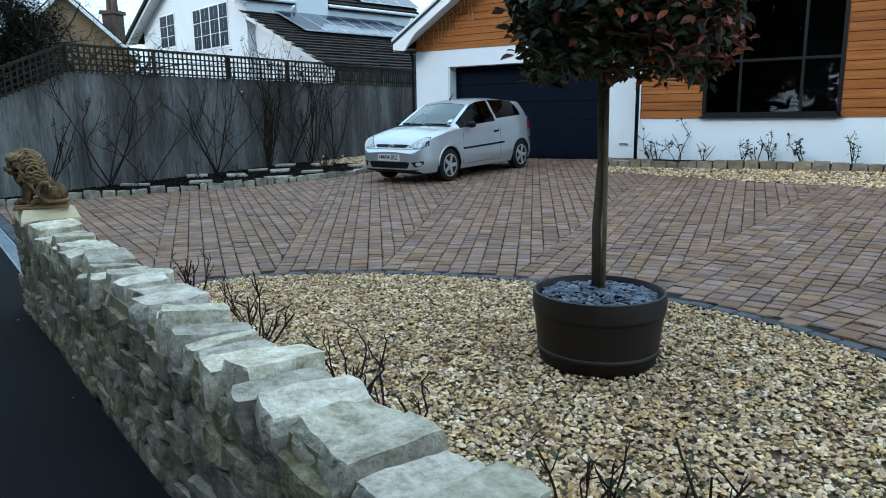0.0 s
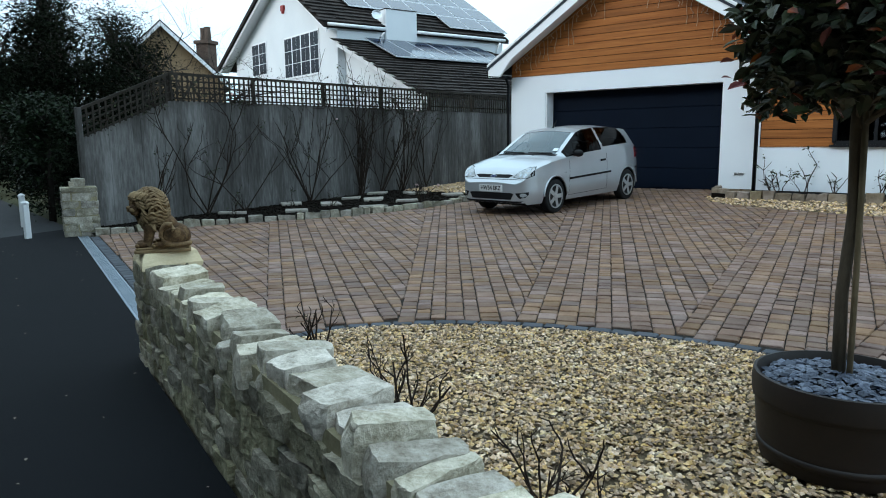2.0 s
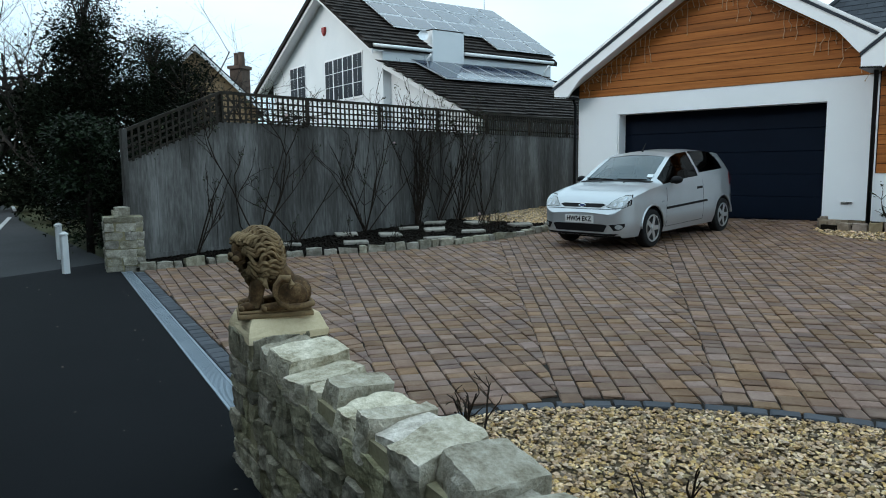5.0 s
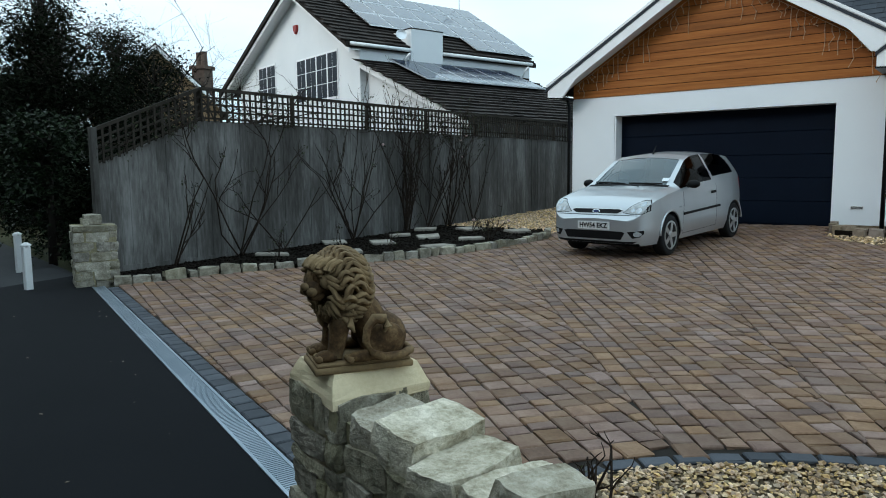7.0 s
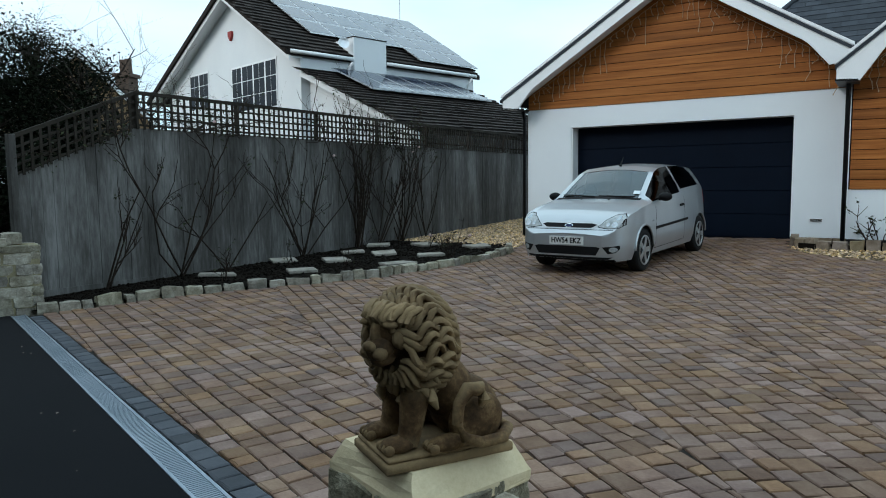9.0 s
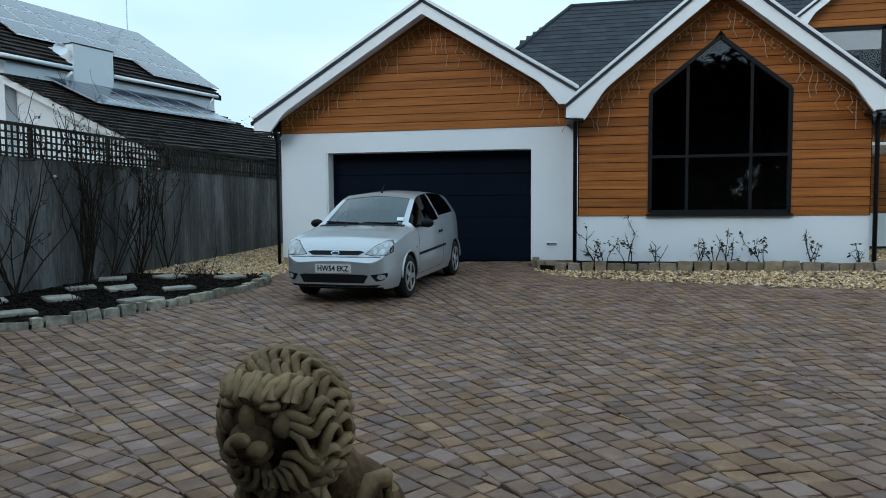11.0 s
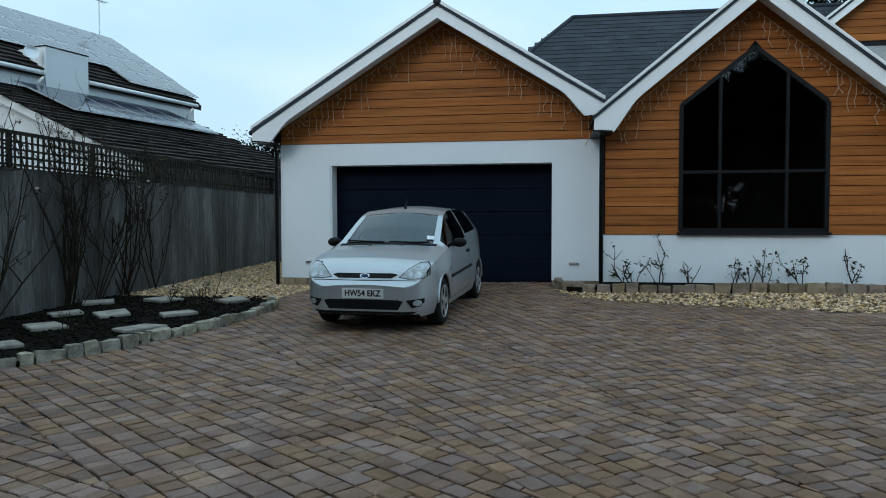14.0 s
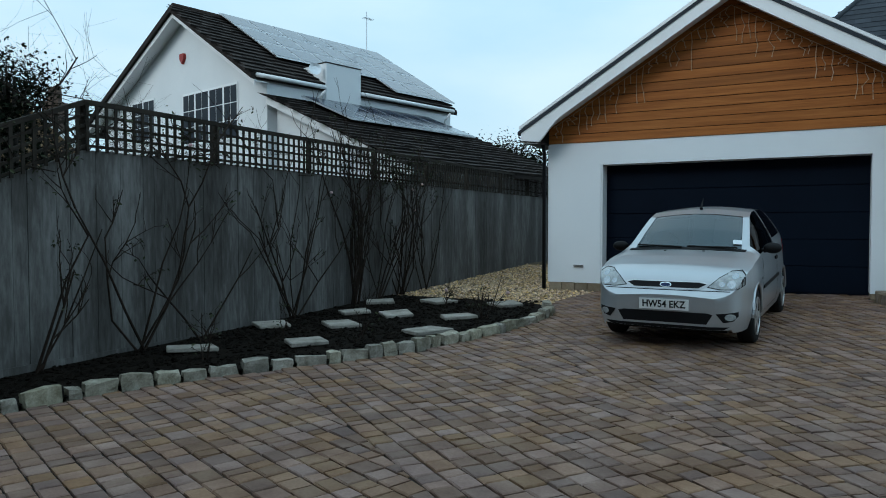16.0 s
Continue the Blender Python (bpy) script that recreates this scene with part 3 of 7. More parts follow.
roof_slab(house, [(11.2, EY, EZ), (11.2, 26.3, EZ), (RR, RY, RZ)], 0.05, SLATEJ)
roof_slab(house, [(-9.2, 26.3, EZ), (RL, RY, RZ), (RR, RY, RZ), (11.2, 26.3, EZ)], 0.05, SLATEJ)
slope_len = math.hypot(RY - EY, RZ - EZ)


def on_front(a, b):
    f = b / slope_len
    x = -9.2 + a
    return f < 0.99 and -9.2 + f * 3.75 < x < 11.2 - f * 3.85


slates(house, (-9.2, EY, EZ), (1, 0, 0), (0, RY - EY, RZ - EZ), on_front, 60, 27, 0.34, 0.2,
       near=lambda a, b: 12.0 < a < 18.2 and b < 3.4)
for p, q in (((RL, RY, RZ + 0.02), (RR, RY, RZ + 0.02)), ((RL, RY, RZ + 0.02), (-9.2, EY, EZ + 0.02)), ((RR, RY, RZ + 0.02), (11.2, EY, EZ + 0.02))):
    bm = bm_new()
    tube(bm, [p, q], 0.065, 8)
    part("ridge_tile", bm, SLATE, house, "dark ridge tile", True)
# eaves of the wing
bm = bm_new()
box(bm, WR + 0.1, 11.2, EY - 0.02, EY + 0.02, EZ - 0.2, EZ - 0.0)
box(bm, WR + 0.1, 11.2, EY + 0.02, VY, EZ - 0.2, EZ - 0.17)
part("fascia", bm, DARKFRAME, house)
bm = bm_new()
tube(bm, [(WR + 0.1, EY - 0.07, EZ - 0.08), (11.2, EY - 0.07, EZ - 0.08)], 0.055, 8)
part("gutter", bm, DARKFRAME, house, "black plastic gutter", True)
# dormer
DCX, DY = 1.30, VY
dormer = part("dormer", bm_new(), CEDAR, house, "cedar-clad dormer with a gable roof")
bm = bm_new()
box(bm, DCX - 1.45, DCX + 1.45, DY + 0.01, DY + 2.4, 4.1, 5.75)
slab(bm, [(DCX - 1.45, DY + 0.01, 5.75), (DCX + 1.45, DY + 0.01, 5.75), (DCX, DY + 0.01, 6.95)], (0, 2.4, 0))
part("dormer_wall", bm, ROOMDARK, dormer)
dl, dr = gable_limits(DCX, 6.93, 0.8)
cladding(dormer, DY + 0.006, 4.2, 6.85, lambda z: max(dl(z), DCX - 1.45), lambda z: min(dr(z), DCX + 1.45), lambda z, t: (DCX - 1.15, DCX - 1.15, DCX + 1.15, DCX + 1.15) if t < 5.7 else None)
DWHITE = mat("white_blind", [(0.5, 0.52, 0.54), (0.6, 0.62, 0.63)], 0.9, 2, 30, 0.1)
for p, q in (((DCX - 1.12, 4.3), (DCX - 1.12, 5.65)), ((DCX + 1.12, 4.3), (DCX + 1.12, 5.65)), ((DCX - 1.15, 5.62), (DCX + 1.15, 5.62)), ((DCX - 1.15, 4.34), (DCX + 1.15, 4.34)), ((DCX + 0.42, 4.3), (DCX + 0.42, 5.65))):
    frame_bar(p, q, 0.09, DY - 0.035, DY + 0.005, dormer)
# near-black plate just behind the glass, painted as the dark room
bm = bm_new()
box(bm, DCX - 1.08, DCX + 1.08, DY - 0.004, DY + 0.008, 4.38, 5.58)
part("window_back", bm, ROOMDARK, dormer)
bm = bm_new()
box(bm, DCX - 1.07, DCX + 0.37, DY - 0.012, DY - 0.006, 5.14, 5.57)
box(bm, DCX + 0.47, DCX + 1.07, DY - 0.012, DY - 0.006, 5.14, 5.57)
part("blind", bm, DWHITE, dormer, "pale roller blind half drawn")
pane([(DCX - 1.08, DY - 0.025, 4.38), (DCX + 1.08, DY - 0.025, 4.38), (DCX + 1.08, DY - 0.025, 5.58), (DCX - 1.08, DY - 0.025, 5.58)], dormer)
barge(dormer, DCX, 7.12, 0.8, (1.80, 1.80), DY - 0.3, 0.2)
for side in (-1, 1):
    roof_slab(dormer, [(DCX, DY - 0.32, 7.1), (DCX + side * 1.82, DY - 0.32, 7.1 - 0.8 * 1.82), (DCX + side * 1.82, DY + 2.2, 7.1 - 0.8 * 1.82), (DCX, DY + 3.2, 7.1)], 0.06, SLATEJ)
# porch canopy on a rough post
POSTWOOD = mat("rough_post_wood", [(0.12, 0.06, 0.028), (0.22, 0.12, 0.06)], 0.9, 3, 20, 0.6, 0.02, stretch=(4, 4, 0.6))
porch = thing("porch", "open porch canopy on a rough timber post", "porch", (1.4, 16.4, 0.5))
bm = bm_new()
box(bm, WR, 1.62, 15.95, VY - 0.05, 2.68, 2.74)
part("canopy", bm, WHITEPAINT, porch, "thin white porch canopy")
bm = bm_new()
tube(bm, [(1.42, 16.4, 0.45), (1.40, 16.4, 1.0), (1.45, 16.4, 1.7), (1.42, 16.4, 2.68)], [0.115, 0.105, 0.10, 0.12], 10)
rough_up(bm, 0.02, 5)
part("post", bm, POSTWOOD, porch, "rough brown timber post", True)

# ---- boundary fence along the flower bed ----
FX = -13.6


def fence_top(y):
    return 2.90 if y >= 7.2 else 2.19 + (y - 5.49) / (7.2 - 5.49) * 0.71


fence = thing("fence", "weathered grey board fence topped with trellis", "fence", (FX, 12, 0.1))
y = 5.52
rng = random.Random(3)
while y < 23:
    w = 0.150
    h0, h1 = fence_top(y) - 0.50, fence_top(y + w) - 0.50
    bm = bm_new()
    off = rng.uniform(-0.004, 0.004)
    slab(bm, [(FX + off, y + 0.002, 0.02), (FX + off, y + w - 0.002, 0.02), (FX + off, y + w - 0.002, h1), (FX + off, y + 0.002, h0)], (-0.02, 0, 0))
    part("fence_board", bm, FENCEWOOD, fence)
    y += w
bm = bm_new()
box(bm, FX - 0.02, FX + 0.012, 5.5, 23, 0.04, 0.22)
part("gravel_board", bm, FENCEWOOD, fence)


def lat(name, a, b, w, d, x):
    """A flat strip from a to b, (y, z) pairs."""
    a, b = Vector((0, *a)), Vector((0, *b))
    n = (b - a).normalized()
    s = Vector((0, -n.z, n.y)) * w / 2
    bm = bm_new()
    slab(bm, [v + Vector((x, 0, 0)) for v in (a + s, b + s, b - s, a - s)], (d, 0, 0))
    return part(name, bm, TRELLIS, fence)


lat("top_rail", (7.2, 2.90), (23, 2.90), 0.05, -0.06, FX + 0.04)
lat("top_rail", (5.46, 2.18), (7.2, 2.90), 0.05, -0.06, FX + 0.04)
for k in range(4):
    lat("trellis_lath", (7.2, 2.44 + 0.11 * k), (14.6, 2.44 + 0.11 * k), 0.03, 0.018, FX + 0.0)
    lat("trellis_lath", (5.5, 1.72 + 0.11 * k), (7.2, 2.44 + 0.11 * k), 0.03, 0.018, FX + 0.0)
for k in range(2):
    lat("trellis_lath", (14.6, 2.5 + 0.28 * k), (23, 2.5 + 0.28 * k), 0.03, 0.018, FX + 0.0)
y = 5.6
while y < 22.9:
    t = fence_top(y)
    lat("trellis_lath", (y, t - 0.52), (y, t - 0.02), 0.034, 0.016, FX + 0.019)
    y += 0.115 if y < 14.6 else 0.095
for py in (5.48, 7.2, 9.1, 11.0, 12.85, 14.7, 16.6, 18.5, 20.4, 22.3):
    bm = bm_new()
    box(bm, FX - 0.10, FX - 0.025, py - 0.03, py + 0.03, 0.0, fence_top(py))
    bevel(bm, 0.008)
    part("fence_post", bm, TRELLIS, fence)
bm = bm_new()
box(bm, FX - 0.03, FX + 0.06, 5.42, 5.51, 0.0, 2.22)
bevel(bm, 0.008)
part("fence_post", bm, FENCEWOOD, fence)

# ---- the car ----
from mathutils.bvhtree import BVHTree

SILVER = mat("silver_car_paint", [(0.43, 0.46, 0.49), (0.48, 0.51, 0.54)], 0.38, 2, 300, 0.0, metal=0.66, spec=0.5, coat=0.8, rough_var=0.03)
BLACKPLASTIC = mat("black_plastic", [(0.005, 0.005, 0.006), (0.010, 0.010, 0.011)], 0.6, 4, 80, 0.1, 0.001, spec=0.15)
RUBBER = mat("tyre_rubber", [(0.010, 0.010, 0.011), (0.018, 0.018, 0.018)], 0.85, 8, 80, 0.2, 0.002, spec=0.2)
ALLOY = mat("alloy_wheel", [(0.45, 0.46, 0.48), (0.58, 0.59, 0.6)], 0.35, 5, 60, 0, metal=0.8)
LENS = mat("headlamp_lens", [(0.22, 0.24, 0.25), (0.50, 0.53, 0.54)], 0.12, 14, 40, 0.1, 0.004, coat=1.0, rough_var=0.05)
LAMPIN = mat("headlamp_chrome", [(0.3, 0.32, 0.34), (0.45, 0.47, 0.49)], 0.2, 9, 40, 0, metal=0.9)
CHROME = mat("chrome", [(0.7, 0.72, 0.74), (0.8, 0.81, 0.82)], 0.12, 5, 60, 0, metal=1.0, rough_var=0.03)
PLATE = mat("number_plate_white", [(0.72, 0.73, 0.72), (0.78, 0.79, 0.78)], 0.4, 5, 60, 0)
INK = mat("black_ink", [(0.01, 0.01, 0.01), (0.015, 0.015, 0.015)], 0.6, 5, 60, 0)
BADGE = mat("blue_badge", [(0.01, 0.02, 0.08), (0.015, 0.03, 0.1)], 0.3, 5, 60, 0)
TAILRED = mat("tail_lamp_red", [(0.25, 0.01, 0.01), (0.35, 0.02, 0.02)], 0.15, 5, 40, 0, coat=1)
CARGLASS = glass("car_glass", (0.12, 0.16, 0.19), 0.02, 0.5)
SIDEGLASS = glass("car_side_glass", (0.006, 0.008, 0.011))
SIDEGLASS.node_tree.nodes["Principled BSDF"].inputs["IOR"].default_value = 1.15
SIDEGLASS.node_tree.nodes["Principled BSDF"].inputs["Specular IOR Level"].default_value = 0.12
CARGLASS.node_tree.nodes["Principled BSDF"].inputs["Specular Tint"].default_value = (0.55, 0.85, 1.0, 1)
SEATCLOTH = mat("dark_seat_cloth", [(0.015, 0.016, 0.018), (0.03, 0.03, 0.033)], 0.9, 10, 80, 0.3, 0.004)


def curve_of(pairs, soft=0.1):
    xs, ys = np.array([p[0] for p in pairs]), np.array([p[1] for p in pairs])
    t = np.linspace(-0.2, 4.12, 865)
    v = np.interp(t, xs, ys)
    k = max(1, int(soft / 0.005))
    pad = np.concatenate([np.full(k, v[0]), v, np.full(k, v[-1])])
    s = np.convolve(pad, np.ones(k) / k, "same")[k:-k]
    return lambda x: float(np.interp(x, t, s))


belt = curve_of([(0, 0.54), (0.05, 0.58), (0.09, 0.635), (0.18, 0.735), (0.33, 0.80), (0.7, 0.875), (1.05, 0.915), (2.2, 0.955), (3.0, 0.995), (3.5, 1.03), (3.74, 1.02), (3.86, 0.82), (3.92, 0.60)], 0.06)
rooftop = curve_of([(0, 0.56), (0.02, 0.60), (0.055, 0.622), (0.08, 0.645), (0.13, 0.735), (0.22, 0.80), (0.38, 0.852), (0.7, 0.925), (1.0, 0.972), (1.06, 0.99), (1.40, 1.205), (1.72, 1.375), (1.95, 1.43), (2.4, 1.455), (2.9, 1.45), (3.35, 1.415), (3.56, 1.39), (3.63, 1.35), (3.76, 1.10), (3.82, 1.0), (3.88, 0.80), (3.92, 0.60)], 0.05)
halfw = curve_of([(0, 0.50), (0.025, 0.60), (0.07, 0.69), (0.15, 0.755), (0.28, 0.80), (0.5, 0.828), (0.8, 0.838), (2.0, 0.842), (3.2, 0.838), (3.6, 0.80), (3.8, 0.74), (3.88, 0.66), (3.92, 0.58)], 0.04)
roofw = curve_of([(0, 0.42), (0.3, 0.66), (0.9, 0.70), (1.05, 0.705), (1.4, 0.655), (1.75, 0.60), (2.3, 0.575), (3.0, 0.565), (3.5, 0.55), (3.75, 0.57), (3.92, 0.45)], 0.10)
WHEELS_X, WHEEL_R, ARCH_R, WHEEL_Z = (0.80, 3.286), 0.292, 0.345, 0.292


def car_section(x):
    w, zb, zr, wr = halfw(x), belt(x), rooftop(x), min(roofw(x), halfw(x) - 0.03)
    z0 = 0.20 if 0.1 < x < 3.8 else 0.23
    for c in WHEELS_X:
        if abs(x - c) < ARCH_R:
            z0 = max(z0, WHEEL_Z + math.sqrt(ARCH_R ** 2 - (x - c) ** 2))
    edge = zr - (0.018 if x < 1.0 else min(0.018 + (x - 1.0) * 0.07, 0.048))
    zb = min(zb, edge - 0.004)
    pts = []
    for k in range(9):
        f = k / 8
        z = z0 + (zb - z0) * f
        y = w - 0.05 * max(0, (0.40 - z) / 0.2) ** 1.5 - 0.034 * max(0, (z - 0.62) / 0.36) ** 1.6 - 0.006 * math.exp(-((z - 0.56) / 0.03) ** 2)
        pts.append((y, z))
    yb = pts[-1][0]
    for k in range(1, 11):
        f = k / 10
        y = yb + (wr - yb) * (f ** 1.25 * 0.85 + f * 0.15)
        pts.append((y, zb + (edge - zb) * f))
    for k in range(1, 9):
        f = k / 8
        a = f * math.pi / 2
        pts.append((wr * (1 - f), edge + (zr - edge) * math.sin(a) ** 1.1))
    return pts


def build_car():
    car = thing("car", "silver three-door hatchback parked before the garage", "car")
    xs = sorted(set([0, 0.006, 0.018, 0.04, 0.07] + [round(0.1 + 0.025 * i, 4) for i in range(152)] + [3.9, 3.91, 3.92]
                    + [c + s * ARCH_R * (1 - e) for c in WHEELS_X for s in (-1, 1) for e in (0.0005, 0.003, 0.012, 0.03)]))
    secs = [car_section(x) for x in xs]
    nv = len(secs[0])

    def is_glass(x, k):
        if k >= 19 and 1.07 < x < 1.73:
            return "windscreen"
        if k >= 20 and 3.64 < x < 3.79:
            return "rear_window"
        if 9 <= k <= 17:
            f = (k - 8) / 10
            if 1.16 < x < 2.36 - 0.05 * f and f > 0.03:
                return "door_window"
            if 2.43 - 0.05 * f < x < 3.40 - 0.05 * f - 0.42 * abs(f - 0.45) ** 2 and f > 0.12:
                return "quarter_window"
        return ""

    body, lining, panes = bm_new(), bm_new(), {}
    for side in (1, -1):
        grid = [[body.verts.new((x, side * y, z)) for y, z in s] for x, s in zip(xs, secs)]
        inner = {}
        for i in range(len(xs) - 1):
            xm = (xs[i] + xs[i + 1]) / 2
            for k in range(nv - 1):
                kind = is_glass(xm, k)
                q = [grid[i][k], grid[i + 1][k], grid[i + 1][k + 1], grid[i][k + 1]]
                if kind:
                    key = kind if kind in ("windscreen", "rear_window") else kind + ("_l" if side > 0 else "_r")
                    pb = panes.setdefault(key, bm_new())
                    ctr = Vector((xm, 0, 0.8))
                    pb.faces.new([pb.verts.new(v.co + (ctr - v.co).normalized() * 0.006) for v in q])
                else:
                    body.faces.new(q)
                    if 1.0 < xm < 3.75 and k >= 8:
                        lining.faces.new([lining.verts.new(v.co + (Vector((xm, 0, 0.9)) - v.co) * 0.05) for v in q])
        for row in (0, -1):
            loop = grid[row]
            cen = [body.verts.new((xs[row], 0, z)) for _, z in secs[row]]
            for k in range(nv - 1):
                try:
                    body.faces.new([loop[k], loop[k + 1], cen[k + 1], cen[k]])
                except ValueError:
                    pass
    bmesh.ops.remove_doubles(body, verts=body.verts, dist=0.0006)
    bmesh.ops.recalc_face_normals(body, faces=body.faces)
    tree = BVHTree.FromBMesh(body)
    b = part("body", body, SILVER, car, "silver painted bodywork", True)
    b.data.set_sharp_from_angle(angle=radians(38))
    for key, pb in panes.items():
        bmesh.ops.remove_doubles(pb, verts=pb.verts, dist=0.0006)
        for fc in pb.faces:
            fc.normal_update()
            if fc.normal.dot(fc.calc_center_median() - Vector((2.1, 0, 0.75))) < 0:
                fc.normal_flip()
        p = part(key.rsplit("_", 1)[0] if key[-2:] in ("_l", "_r") else key, pb, CARGLASS if "wind" in key and "_window" not in key else SIDEGLASS, car, "tinted car window glass", True)
        p.visible_shadow = False
    part("cabin_lining", lining, SEATCLOTH, car)
    bm = bm_new()
    box(bm, 0.25, 3.75, -0.60, 0.60, 0.17, 0.50)
    part("underbody", bm, BLACKPLASTIC, car)
    bm = bm_new()
    box(bm, 1.02, 1.40, -0.66, 0.66, 0.66, 0.93)
    bevel(bm, 0.04, 2)
    part("dashboard", bm, BLACKPLASTIC, car)
    for sy in (-0.36, 0.36):
        bm = bm_new()
        box(bm, 1.75, 2.25, sy - 0.24, sy + 0.24, 0.35, 0.62)
        box(bm, 2.12, 2.30, sy - 0.23, sy + 0.23, 0.60, 1.10)
        box(bm, 2.20, 2.28, sy - 0.12, sy + 0.12, 1.12, 1.28)
        bevel(bm, 0.03, 2)
        part("seat", bm, SEATCLOTH, car)
    bm = bm_new()
    ring = [(1.50 + 0.07 * math.sin(a), 0.36 + 0.18 * math.cos(a), 0.90 + 0.17 * math.sin(a)) for a in [k * math.tau / 20 for k in range(21)]]
    tube(bm, ring, 0.014, 6, False)
    part("steering_wheel", bm, BLACKPLASTIC, car)

    def patch(name, outline, direction, material, parent, lift=0.004, label="", fine=0.03, thick=0.006):
        """A plate of that outline, wrapped on the bodywork. direction: 'x' outline in (y, z) from the front, 'y+'/'y-' in (x, z) from a side, 'z' in (x, y) from above."""
        bm = bm_new()
        f = bm.faces.new([bm.verts.new((p[0], p[1], 0)) for p in outline])
        bmesh.ops.triangulate(bm, faces=[f])
        lo = [min(p[i] for p in outline) for i in (0, 1)]
        hi = [max(p[i] for p in outline) for i in (0, 1)]
        for i in (0, 1):
            s = lo[i] + fine
            while s < hi[i]:
                co, no = Vector((0, 0, 0)), Vector((0, 0, 0))
                co[i], no[i] = s, 1
                bmesh.ops.bisect_plane(bm, geom=bm.verts[:] + bm.edges[:] + bm.faces[:], plane_co=co, plane_no=no)
                s += fine
        for v in bm.verts:
            a, c = v.co.x, v.co.y
            o, d = {"x": (Vector((-1, a, c)), Vector((1, 0, 0))), "r": (Vector((5, a, c)), Vector((-1, 0, 0))), "y+": (Vector((a, 2, c)), Vector((0, -1, 0))),
                    "y-": (Vector((a, -2, c)), Vector((0, 1, 0))), "z": (Vector((a, c, 3)), Vector((0, 0, -1)))}[direction]
            hit, nrm, _, _ = tree.ray_cast(o, d)
            if hit is None:
                hit, nrm, _, _ = tree.find_nearest(o + d * (1.05 if direction == "x" else 1.3))
            v.co = hit - d * lift
        d = {"x": Vector((1, 0, 0)), "r": Vector((-1, 0, 0)), "y+": Vector((0, -1, 0)), "y-": Vector((0, 1, 0)), "z": Vector((0, 0, -1))}[direction]
        ext = bmesh.ops.extrude_face_region(bm, geom=bm.faces[:])
        for v in [g for g in ext["geom"] if isinstance(g, bmesh.types.BMVert)]:
            v.co += d * thick
        return part(name, bm, material, parent, label)

    # front: grille with a bright rim, intake, plate, fog lamps, headlamps
    rim = [(-0.45, 0.682), (-0.36, 0.628), (0.36, 0.628), (0.45, 0.682), (0.36, 0.702), (-0.36, 0.702)]
    bump = [(-0.66, 0.612), (0.66, 0.612), (0.66, 0.620), (-0.66, 0.620)]
    patch("bumper_seam", bump, "x", BLACKPLASTIC, b, 0.001, fine=0.06, thick=0.003)
    patch("grille_rim", rim, "x", ALLOY, b, 0.006, "bright grille surround")
    patch("grille", [(-0.42, 0.680), (-0.34, 0.640), (0.34, 0.640), (0.42, 0.680), (0.35, 0.696), (-0.35, 0.696)], "x", BLACKPLASTIC, b, 0.011, "black grille slot")
    patch("badge", [(0.062 * math.cos(a), 0.668 + 0.024 * math.sin(a)) for a in [k * math.tau / 16 for k in range(16)]], "x", CHROME, b, 0.016, "oval maker's badge")
    patch("badge_field", [(0.054 * math.cos(a), 0.668 + 0.018 * math.sin(a)) for a in [k * math.tau / 16 for k in range(16)]], "x", BADGE, b, 0.020)
    patch("lower_intake", [(-0.50, 0.385), (-0.44, 0.285), (0.44, 0.285), (0.50, 0.385), (0.44, 0.398), (-0.44, 0.398)], "x", BLACKPLASTIC, b, 0.005, "black lower air intake")
    patch("bumper_lip", [(-0.66, 0.262), (0.66, 0.262), (0.60, 0.232), (-0.60, 0.232)], "x", BLACKPLASTIC, b, 0.006)
    plate = patch("number_plate", [(-0.26, 0.415), (0.26, 0.415), (0.26, 0.525), (-0.26, 0.525)], "x", PLATE, b, 0.016, "white front number plate", 0.3, 0.014)
    text = bpy.data.curves.new("plate_text", "FONT")
    text.body, text.size, text.align_x, text.align_y, text.extrude, text.offset = "HW54 EKZ", 0.105, "CENTER", "CENTER", 0.001, 0.0025
    tob = new("tmp_text", text)
    me = bpy.data.meshes.new_from_object(tob.evaluated_get(bpy.context.evaluated_depsgraph_get()))
    bpy.data.objects.remove(tob)
    nose = min(v.co.x for v in plate.data.vertices)
    span = max(v.co.x for v in me.vertices) - min(v.co.x for v in me.vertices)
    me.transform(Matrix.Translation((nose - 0.003, 0, 0.47)) @ Matrix(((0, 0, -1, 0), (-1, 0, 0, 0), (0, 1, 0, 0), (0, 0, 0, 1))) @ Matrix.Diagonal((0.455 / span, 0.95, 1, 1)))
    me.materials.clear()
    me.materials.append(INK)
    part("plate_text", me, None, plate, "black letters HW54 EKZ")
    for s in (-1, 1):
        lamp = [(s * y, z) for y, z in ((0.44, 0.655), (0.56, 0.637), (0.72, 0.642), (0.775, 0.68), (0.775, 0.775), (0.73, 0.812), (0.64, 0.805), (0.54, 0.745))]
        cy_, cz_ = sum(q[0] for q in lamp) / 8, sum(q[1] for q in lamp) / 8
        patch("headlamp_surround", [(cy_ + (y - cy_) * 1.07, cz_ + (z - cz_) * 1.09) for y, z in lamp], "x", BLACKPLASTIC, b, 0.003, fine=0.025)
        h = patch("headlamp", lamp, "x", LENS, b, 0.005, "clear headlamp", 0.025)
        for (cy, cz, r) in ((0.665, 0.685, 0.042), (0.69, 0.765, 0.034), (0.575, 0.685, 0.030)):
            patch("reflector", [(s * cy + r * math.cos(a), cz + r * 0.9 * math.sin(a)) for a in [k * math.tau / 14 for k in range(14)]], "x", LAMPIN, h, 0.010, fine=0.04)
